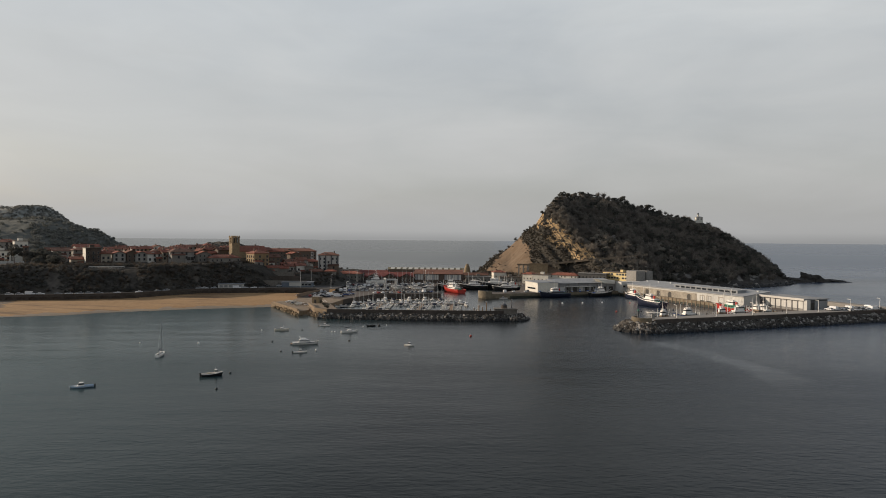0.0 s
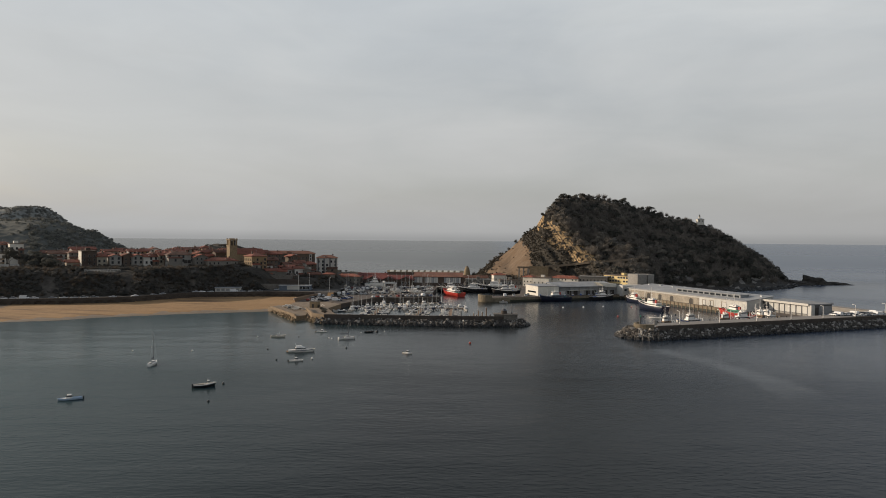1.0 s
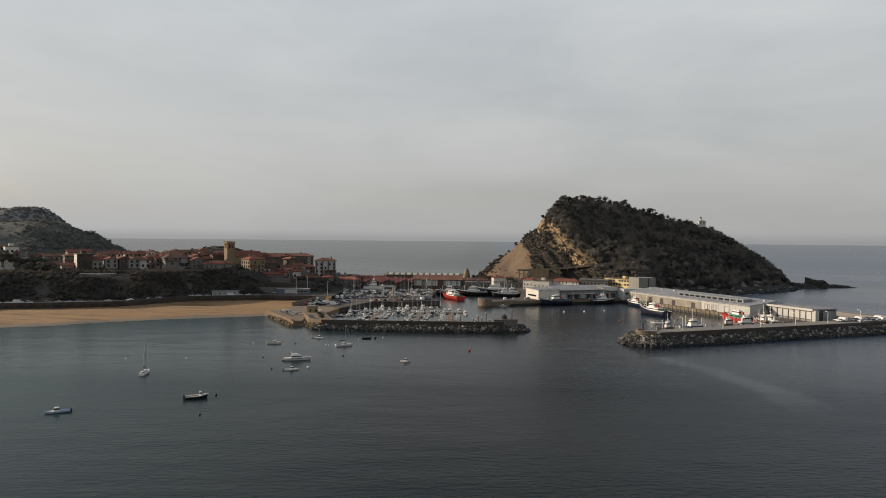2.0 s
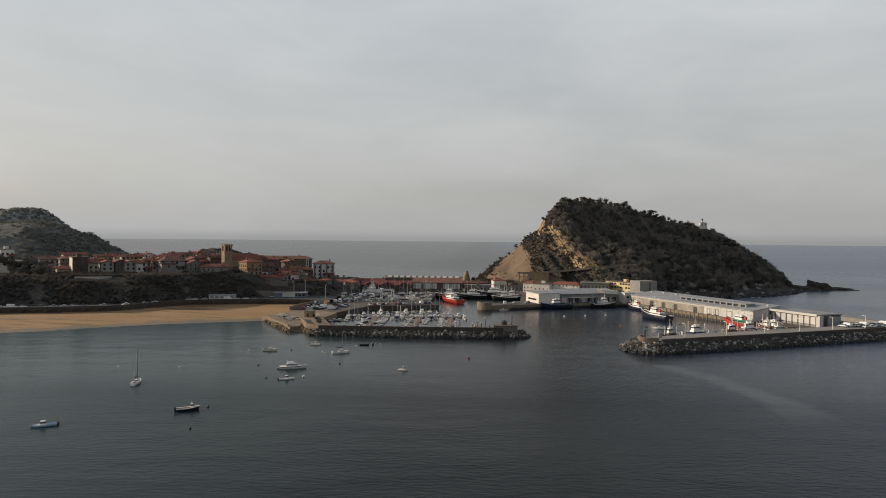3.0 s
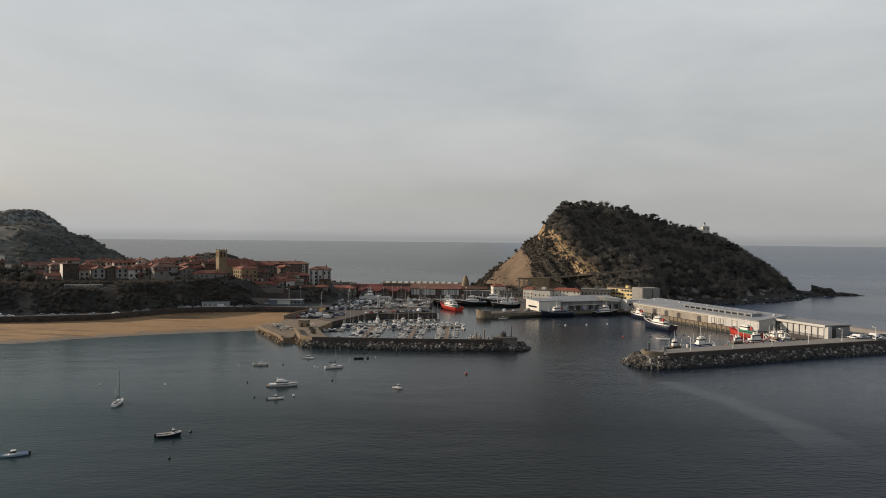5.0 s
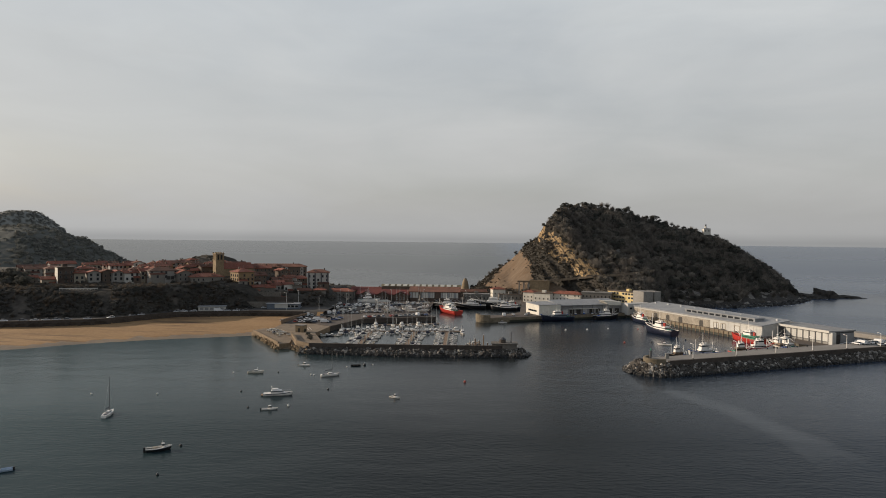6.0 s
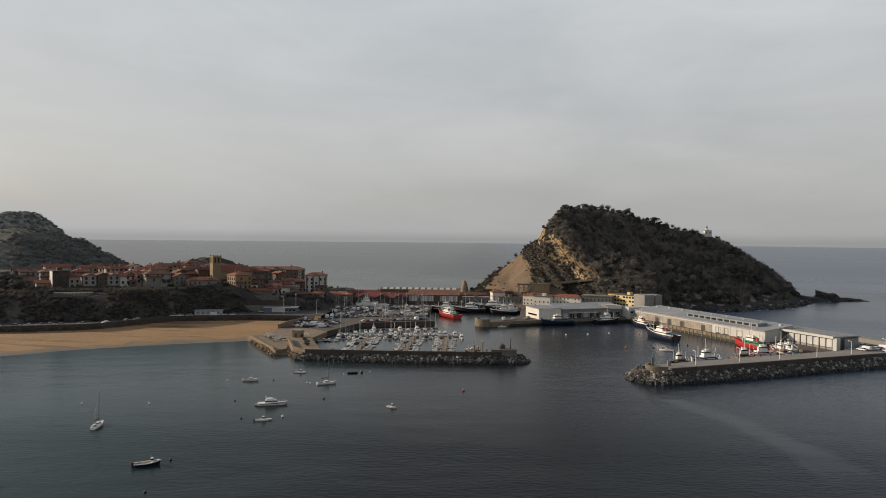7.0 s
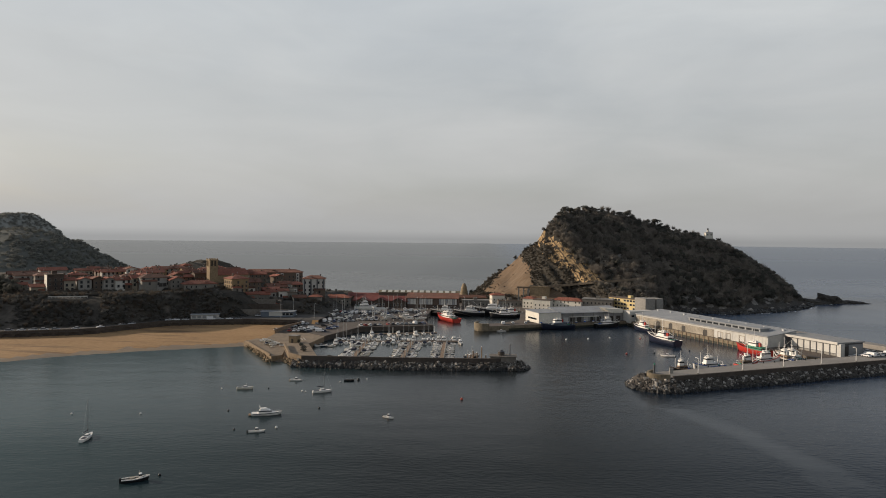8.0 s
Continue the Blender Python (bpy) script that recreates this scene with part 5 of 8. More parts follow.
def shed_long():
    """Net sheds along the quay: stone front with dark doors, low roof, raised strip of windows."""
    ob = thing("warehouse", (*uv(300, 362), 3.2), "long cream harbour warehouse with pale low-pitched roof", "warehouse", "quay warehouses", HARBOUR)
    L = 56
    bm = bmesh.new()
    prof = [(0, -1), (20, -1), (20, 7.9), (0, 5.5)]
    a, b = [[bm.verts.new((x, y, z)) for x, z in prof] for y in (-L, L)]
    bm.faces.new(a)
    bm.faces.new(b[::-1])
    for k in range(4):
        bm.faces.new((a[(k + 1) % 4], a[k], b[k], b[(k + 1) % 4]))
    bmesh.ops.recalc_face_normals(bm, faces=bm.faces)
    part("wall", bm, "panelwhite", ob)
    bm = bmesh.new()
    lo = [bm.verts.new(p) for p in ((-0.9, -L - 0.4, 5.5), (20.6, -L - 0.4, 8.0), (20.6, L + 0.4, 8.0), (-0.9, L + 0.4, 5.5))]
    hi = [bm.verts.new(v.co + Vector((0, 0, 0.4))) for v in lo]
    bm.faces.new(hi)
    bm.faces.new(lo[::-1])
    for k in range(4):
        bm.faces.new((lo[k], lo[(k + 1) % 4], hi[(k + 1) % 4], hi[k]))
    part("roof", bm, "sheet", ob, "pale ribbed sheet roof")
    for v in (394.7, 382.5, 370.5, 352, 339.8, 334.2, 323.8):
        y = v - 362
        bm = bmesh.new()
        box(bm, -0.08, y - 1.7, 0, 0.1, y + 1.7, 3.0)
        box(bm, -0.08, y - 1.2, 3.0, 0.1, y + 1.2, 3.5)
        part("door", bm, "door", ob, "dark arched door")
        bm = bmesh.new()
        box(bm, -0.2, y - 2.2, 0, 0.1, y - 1.7, 3.9)
        box(bm, -0.2, y + 1.7, 0, 0.1, y + 2.2, 3.9)
        box(bm, -0.2, y - 1.7, 3.5, 0.1, y + 1.7, 3.9)
        part("door_frame", bm, "palestone", ob)
    part("stone_front", a_box(-0.05, -17.2, -0.9, 0.05, 55.9, 4.4), "palestone", ob, "pale rubble stone front")
    for k in range(8):
        y = -54.5 + k * 4.6
        part("panel", a_box(-0.12, y, 0.6, 0.06, y + 4.0, 4.6), "panelwhite", ob)
    clere = part("clerestory", a_box(5.0, -46, 5.0, 11.5, 10, 8.3), "sheet", ob, "raised pale strip of roof windows")
    part("clerestory_roof", a_box(4.4, -46.5, 8.3, 12.2, 10.5, 8.6), "sheet", clere)
    for k in range(11):
        y = -45 + k * 5.0
        part("pane", a_box(4.92, y, 6.75, 5.02, y + 3.9, 7.9), "glass", clere)
    for k in range(9):
        y = -52 + k * 13
        part("roof_vent", a_box(15.2, y, 7.4, 16.4, y + 1.2, 8.4), "steel", ob)


shed_long()


def shed_end():
    ob = thing("warehouse", (*uv(312, 291), 3.2), "cream panelled harbour warehouse with dark piers", "warehouse", "quay warehouses", HARBOUR)
    part("wall", a_box(0, -16, -1, 17, 15, 6.2), "darksheet", ob)
    bm = bmesh.new()
    box(bm, -1.2, -16.6, 6.2, 17.6, 15.6, 6.8)
    part("roof", bm, "greysheet", ob)
    part("fascia", a_box(-1.32, -16.7, 5.8, -1.2, 15.7, 7.0), "white", ob, "broad white roof edge")
    for k in range(8):
        y = -15.4 + k * 3.75
        part("pier", a_box(-0.35, y - 0.25, 0, 0.05, y + 0.25, 6.1), "darksheet", ob)
        if k < 7:
            part("panel", a_box(-0.14, y + 0.4, 1.3, 0.06, y + 3.35, 5.3), "panelwhite", ob, "cream wall panel")
            part("plinth", a_box(-0.1, y + 0.4, 0, 0.05, y + 3.35, 1.0), "concrete", ob)
    part("end_porch", a_box(-0.8, -18.2, -0.5, 1.8, -16.05, 6.2), "panelwhite", ob)
    part("end_door", a_box(3.2, -16.14, 0, 7.0, -15.98, 4.6), "door", ob)
    part("end_wall", a_box(7.2, -16.3, 0, 16.8, -15.9, 5.4), "greysheet", ob)


shed_end()

# concrete viaduct of the island road, and the road that climbs on along the mount
def island_road():
    ob = thing("road_viaduct", (46, 600, 0.6), "tan concrete viaduct of the island road", "viaduct", rz=-8, kind="structure")
    bm = bmesh.new()
    box(bm, -19, -3, 17.6, -8, 5, 18.4)
    box(bm, -19, -3.3, 18.4, -8, -2.9, 19.1)
    part("deck", bm, "tanpave", ob)
    for k in range(3):
        part("pillar", a_box(-18 + k * 4.0, -2.6, -2, -17.0 + k * 4.0, -1.4, 17.6), "concrete", ob)
    bm = bmesh.new()
    box(bm, -8, -3.4, 9, 8, 12, 18.8)
    box(bm, -8.2, -3.7, 18.8, 8.2, -3.0, 19.6)
    part("abutment", bm, "sandstone", ob, "tan stained abutment wall")
    bm = bmesh.new()
    v = [bm.verts.new(p) for p in ((-7.8, -9, 2), (30, -13, 2), (30, -12, 8), (-7.8, -3.2, 12.6), (-7.8, 10, 2), (30, 4, 2), (30, 4, 9), (8.1, 10, 17.2))]
    for q in ((0, 1, 2, 3), (5, 4, 7, 6), (3, 2, 6, 7), (4, 0, 3, 7), (1, 5, 6, 2)):
        bm.faces.new([v[i] for i in q])
    part("ramp_wall", bm, "soil", ob, "brown sloping bank beside the abutment")
    line = [(52, 601, 20.0), (64, 607, 20.6), (78, 605, 22.4), (90, 601, 24.0), (106, 601, 25.2), (122, 606, 26.4), (136, 617, 27.6), (150, 632, 28.8)]
    bed, rail = bmesh.new(), bmesh.new()
    for (xa, ya, za), (xb, yb, zb) in zip(line, line[1:]):
        d = Vector((xb - xa, yb - ya, 0)).normalized()
        n = Vector((-d.y, d.x, 0))
        for bm, lo, hi, down, up in ((bed, 0.3, 5.0, -1.2, 0.0), (rail, -0.1, 0.3, -1.2, 0.6)):
            v = [bm.verts.new((px + n.x * o, py + n.y * o, pz + h)) for h in (down, up) for px, py, pz, o in ((xa, ya, za, lo), (xb, yb, zb, lo), (xb, yb, zb, hi), (xa, ya, za, hi))]
            for q in ((3, 2, 1, 0), (4, 5, 6, 7), (0, 1, 5, 4), (1, 2, 6, 5), (2, 3, 7, 6), (3, 0, 4, 7)):
                bm.faces.new([v[i] for i in q])
    road = thing("road_island", (0, 0, 0), "narrow road cut into the wooded mount", "road", kind="structure")
    part("road_bed", bed, "asphalt", road)
    part("road_wall", rail, "tanpave", road, "low weathered road wall")


island_road()


def stone_cone():
    bm = bmesh.new()
    tube(bm, (0, 0, -4), (0, 0, 6.2), 4.6, 2.5, 16)
    tube(bm, (0, 0, 6.2), (0, 0, 9.0), 2.5, 1.2, 16)
    ob = thing("beacon_cone", (-20.5, 690, 6.4), "pale tapered stone cone beacon on the shore", "beacon")
    part("body", bm, "sandstone", ob)
    part("cap", a_tube((0, 0, 9), (0, 0, 9.5), 1.35, 0.9, sides=12), "concrete", ob)


stone_cone()


def lighthouse():
    ob = thing("lighthouse", (246, 788, 64.8), "small white lighthouse with a square house", "lighthouse")
    part("house", a_box(-3.7, -3.2, -6, 3.7, 3.2, 4.2), "brightwhite", ob)
    part("roof", roof_bm(7.4, 6.4, 1.0, 0.35, 0.25, 3.2), "sheet", ob).matrix_basis = Matrix.Translation((0, 0, 4.2))
    part("lantern_tower", a_tube((-0.8, 0, 4), (-0.8, 0, 7.2), 1.15, 1.0, sides=10), "brightwhite", ob)
    part("gallery", a_tube((-0.8, 0, 7.2), (-0.8, 0, 7.5), 1.5, sides=10), "brightwhite", ob)
    part("lantern", a_tube((-0.8, 0, 7.5), (-0.8, 0, 8.9), 0.85, sides=10), "glass", ob)
    part("dome", a_tube((-0.8, 0, 8.9), (-0.8, 0, 9.8), 0.95, 0.15, sides=10), "steel", ob)
    for k in range(2):
        put("window", WIN["plain"], ob, Matrix.Translation((-1.8 + 3.6 * k, -3.2, 1.2)))

lighthouse()
# ---- boats ----
def hull_mesh(L, B, H, draft=0.5, bow=2.2, sheer=0.35, stern=0.85, bulwark=0.0):
    """A lofted hull, bow to +x, waterline at z 0; open on top."""
    bm = bmesh.new()
    n, rows = 13, []
    for k in range(n):
        s = k / (n - 1)
        half = B / 2 * (stern + (1 - stern) * min(1.0, s / 0.35)) * (1 - max(0.0, (s - 0.45) / 0.55) ** bow)
        top = H * (1 + sheer * (max(0.0, s - 0.3) / 0.7) ** 2 + 0.06 * (1 - s)) + bulwark
        keel = -draft * (1 - max(0.0, (s - 0.7) / 0.3) ** 2)
        x = -L / 2 + L * s
        rake = 0.16 * L * max(0.0, (s - 0.6) / 0.4) ** 2 * 0.35
        row = []
        for w, h in ((0.0, 0.0), (0.62, 0.22), (0.86, 0.5), (0.97, 0.78), (1.0, 1.0)):
            z = lerp(keel, top, h)
            row.append((x + rake * h - rake * 0.5, half * w, z))
        rows.append(row)
    grid = [[bm.verts.new((x, y * sgn, z)) for sgn, seq in ((-1, row[::-1]), (1, row[1:])) for x, y, z in seq] for row in rows]
    for a, b in zip(grid, grid[1:]):
        for j in range(len(a) - 1):
            bm.faces.new((a[j], b[j], b[j + 1], a[j + 1])).smooth = True
    bm.faces.new(grid[0])
    bmesh.ops.remove_doubles(bm, verts=bm.verts, dist=0.002)
    bmesh.ops.recalc_face_normals(bm, faces=bm.faces)
    return bm, rows


def deck_of(rows, drop, a=0, b=None, slot=0):
    """The deck inside a hull, a little under its edge."""
    bm = bmesh.new()
    rows = rows[a:b]
    pairs = [(bm.verts.new((r[-1][0], -r[-1][1] * 0.97, r[-1][2] - drop)), bm.verts.new((r[-1][0], r[-1][1] * 0.97, r[-1][2] - drop))) for r in rows]
    for p, q in zip(pairs, pairs[1:]):
        if (q[0].co - q[1].co).length < 0.01:
            bm.faces.new((p[0], q[0], p[1]))
        else:
            bm.faces.new((p[0], q[0], q[1], p[1]))
    return bm


def gunwale_bm(rows, r):
    """One square-section bar that runs round the hull's edge."""
    edge = [Vector((x, -y, z)) for x, y, z in (row[-1] for row in rows)]
    edge += [Vector((x, y, z)) for x, y, z in (row[-1] for row in rows[-2::-1])]
    bm = bmesh.new()
    rings = []
    for k, p in enumerate(edge):
        d = (edge[min(k + 1, len(edge) - 1)] - edge[max(k - 1, 0)]).normalized()
        side = Vector((d.y, -d.x, 0)).normalized() * r
        up = Vector((0, 0, r))
        rings.append([bm.verts.new(p + side * a + up * b) for a, b in ((1, -1), (1, 1), (-1, 1), (-1, -1))])
    for a, b in zip(rings, rings[1:]):
        for k in range(4):
            bm.faces.new((a[k], b[k], b[(k + 1) % 4], a[(k + 1) % 4]))
    bmesh.ops.recalc_face_normals(bm, faces=bm.faces)
    return bm


def cabin_bm(x0, x1, w, z0, z1, rake=0.35, back=0.1, taper=0.85):
    bm = bmesh.new()
    h = z1 - z0
    lo = [(x0, -w / 2, z0), (x1, -w / 2, z0), (x1, w / 2, z0), (x0, w / 2, z0)]
    hi = [(x0 + back * h, -w / 2 * taper, z1), (x1 - rake * h, -w / 2 * taper, z1), (x1 - rake * h, w / 2 * taper, z1), (x0 + back * h, w / 2 * taper, z1)]
    a, b = [bm.verts.new(p) for p in lo], [bm.verts.new(p) for p in hi]
    bm.faces.new(b)
    bm.faces.new(a[::-1])
    for k in range(4):
        bm.faces.new((a[k], a[(k + 1) % 4], b[(k + 1) % 4], b[k]))
    bmesh.ops.bevel(bm, geom=[e for e in bm.edges], offset=min(0.12, h * 0.15), segments=1, affect="EDGES")
    return bm


def band_bm(x0, x1, w, z0, z1, rake=0.35, back=0.1, taper=0.85, za=0.45, zb=0.85, out=0.02):
    """The window band of such a cabin, just proud of it."""
    h = z1 - z0

    def ring(f):
        t = lerp(1, taper, f)
        return [(x0 + back * h * f - out, -w / 2 * t - out, z0 + h * f), (x1 - rake * h * f + out, -w / 2 * t - out, z0 + h * f), (x1 - rake * h * f + out, w / 2 * t + out, z0 + h * f), (x0 + back * h * f - out, w / 2 * t + out, z0 + h * f)]

    bm = bmesh.new()
    a, b = [bm.verts.new(p) for p in ring(za)], [bm.verts.new(p) for p in ring(zb)]
    for k in range(4):
        bm.faces.new((a[k], a[(k + 1) % 4], b[(k + 1) % 4], b[k]))
    bm.faces.new(b)
    bm.faces.new(a[::-1])
    return bm


def motorboat(at, rz, label, L=6.0, hull="gel", group="moored boats", canvas=False):
    ob = thing("motorboat", at, label, "boat", group, rz)
    B, H = L * 0.36, 0.095 * L ** 0.92
    bm, rows = hull_mesh(L, B, H, 0.3)
    part("hull", bm, hull, ob)
    part("deck", deck_of(rows, 0.12, 6), "gel", ob)
    part("cockpit", deck_of(rows, 0.55, 0, 7), "deck", ob)
    c = (-0.10 * L, 0.20 * L, B * 0.62, H * 0.7, H * 0.7 + 1.05, 0.5, 0.15, 0.85)
    cab = part("cabin", cabin_bm(*c), "gel", ob)
    part("cabin_window", band_bm(*c), "glass", cab)
    if canvas:
        part("canopy", cabin_bm(-0.4 * L, -0.05 * L, B * 0.8, H, H + 1.1, 0.1, 0.4), "canvas", ob, "dark canvas canopy")
    bm = a_box(-L / 2 - 0.42, -0.2, -0.2, -L / 2 - 0.02, 0.2, H + 0.25)
    part("outboard_motor", bm, "black", ob)
    return ob


def cruiser(at, rz, label, L=12.0, group="moored boats"):
    ob = thing("motor_cruiser", at, label, "boat", group, rz)
    B, H = L * 0.3, 0.085 * L
    bm, rows = hull_mesh(L, B, H, 0.5, 2.0, 0.4)
    part("hull", bm, "gel", ob)
    part("deck", deck_of(rows, 0.1), "gel", ob)
    bm = bmesh.new()
    for r0, r1 in zip(rows[1:], rows[2:-1]):
        for s in (-1, 1):
            p = [Vector((r[3][0], s * (r[3][1] + 0.03), r[3][2] + dz)) for r, dz in ((r0, 0), (r1, 0), (r1, 0.22), (r0, 0.22))]
            bm.faces.new([bm.verts.new(q) for q in p])
    part("stripe", bm, "navy", ob)
    c = (-0.26 * L, 0.26 * L, B * 0.74, H * 0.95, H + 1.0, 1.5, 0.3)
    cab = part("saloon", cabin_bm(*c), "gel", ob)
    part("saloon_window", band_bm(*c, za=0.4, zb=0.8), "glass", cab)
    part("flybridge", cabin_bm(-0.2 * L, 0.06 * L, B * 0.6, H + 0.95, H + 1.5, 1.0, 0.1), "gel", ob)
    bm = bmesh.new()
    for s in (-1, 1):
        tube(bm, (-0.2 * L, s * B * 0.28, H + 1.45), (-0.22 * L, s * B * 0.2, H + 2.2), 0.06)
    tube(bm, (-0.22 * L, -B * 0.2, H + 2.2), (-0.22 * L, B * 0.2, H + 2.2), 0.06)
    part("radar_arch", bm, "gel", ob)
    bm = bmesh.new()
    for k in range(6, 12):
        for s in (-1, 1):
            x, y, z = rows[k][-1]
            tube(bm, (x, s * y * 0.95, z - 0.05), (x, s * y * 0.92, z + 0.6), 0.025, sides=4)
            if k < 11:
                x2, y2, z2 = rows[k + 1][-1]
                tube(bm, (x, s * y * 0.92, z + 0.6), (x2, s * y2 * 0.92, z2 + 0.6), 0.025, sides=4)
    part("rail", bm, "steel", ob)
    part("swim_platform", a_box(-L / 2 - 0.8, -B * 0.4, 0.25, -L / 2 + 0.05, B * 0.4, 0.4), "timber", ob)
    return ob


def sailboat(at, rz, label, L=9.0, group="moored boats", tall=1.35, hull="gel", bare=False, spar="steel"):
    ob = thing("sailing_yacht", at, label, "boat", group, rz)
    B, H = L * 0.31, 0.78
    bm, rows = hull_mesh(L, B, H, 0.5, 1.8, 0.25, 0.62)
    part("hull", bm, hull, ob)
    part("deck", deck_of(rows, 0.05), "gel", ob)
    c = (-0.12 * L, 0.2 * L, B * 0.5, H * 0.9, H + 0.55, 1.0, 0.3, 0.8)
    cab = part("coachroof", cabin_bm(*c), "gel", ob)
    part("cabin_window", band_bm(*c, za=0.4, zb=0.75), "glass", cab)
    part("cockpit", a_box(-0.42 * L, -B * 0.22, H * 0.98, -0.16 * L, B * 0.22, H * 1.06), "canvas", ob)
    part("mast", a_tube((0.1 * L, 0, H), (0.1 * L, 0, H + L * tall), 0.085, 0.05), spar, ob)
    if not bare:
        part("boom", a_tube((0.1 * L, 0, H + 1.4), (-0.3 * L, 0, H + 1.35), 0.06), "steel", ob)
        part("furled_sail", a_tube((0.08 * L, 0, H + 1.55), (-0.28 * L, 0, H + 1.5), 0.16, 0.12), "canvas", ob, "furled sail under a dark cover")
        bm = bmesh.new()
        top = (0.1 * L, 0, H + L * tall)
        for p in ((0.5 * L, 0, H * 1.2), (-0.48 * L, 0, H), (0.06 * L, B * 0.45, H), (0.06 * L, -B * 0.45, H)):
            tube(bm, p, top, 0.008, sides=3)
        part("rigging", bm, "steel", ob)
    return ob


def workboat(at, rz, label, L=8.0, group="moored boats"):
    ob = thing("workboat", at, label, "boat", group, rz)
    B, H = L * 0.34, 0.72
    bm, rows = hull_mesh(L, B, H, 0.5, 2.0, 0.55, 0.75)
    part("hull", bm, "black", ob, "black-painted hull")
    part("gunwale", gunwale_bm(rows, 0.09), "gel", ob, "pale gunwale strip")
    part("deck", deck_of(rows, 0.25), "ivory", ob, "pale open deck")
    c = (0.13 * L, 0.27 * L, B * 0.5, H * 0.8, H + 1.15, 0.1, 0.0, 0.92)
    cab = part("wheelhouse", cabin_bm(*c), "gel", ob)
    part("wheelhouse_window", band_bm(*c, za=0.55, zb=0.85), "glass", cab)
    part("engine_box", a_box(-0.2 * L, -0.5, H * 0.75, -0.02 * L, 0.5, H + 0.35), "deck", ob)
    part("outboard_motor", a_box(-L / 2 - 0.5, -0.25, -0.3, -L / 2 - 0.04, 0.25, H + 0.5), "black", ob)
    bm = bmesh.new()
    tube(bm, (0.16 * L, 0, H + 1.15), (0.16 * L, 0, H + 1.8), 0.04)
    tube(bm, (0.32 * L, -B * 0.3, H * 1.2), (0.45 * L, 0, H * 1.9), 0.03)
    tube(bm, (0.32 * L, B * 0.3, H * 1.2), (0.45 * L, 0, H * 1.9), 0.03)
    part("rail", bm, "steel", ob)
    return ob


def dinghy(at, rz, label, L=3.6, hull="ivory", group="small dinghies"):
    ob = thing("dinghy", at, label, "boat", group, rz)
    bm, rows = hull_mesh(L, L * 0.42, 0.5, 0.15, 2.0, 0.4)
    part("hull", bm, hull, ob)
    part("floor", deck_of(rows, 0.3), "deck", ob)
    for x in (-0.2, 0.15):
        part("thwart", a_box(x * L - 0.12, -L * 0.19, 0.36, x * L + 0.12, L * 0.19, 0.42), "timber", ob)
    return ob


def buoy(x, y, r, material, label):
    bm = bmesh.new()
    bmesh.ops.create_uvsphere(bm, u_segments=12, v_segments=8, radius=r)
    for f in bm.faces:
        f.smooth = True
    ob = thing("mooring_buoy", (x, y, r * 0.45), label, "buoy", "mooring buoys")
    part("float", bm, material, ob)
    part("ring", a_tube((0, 0, r * 0.9), (0, 0, r * 1.5), r * 0.16), "steel", ob)


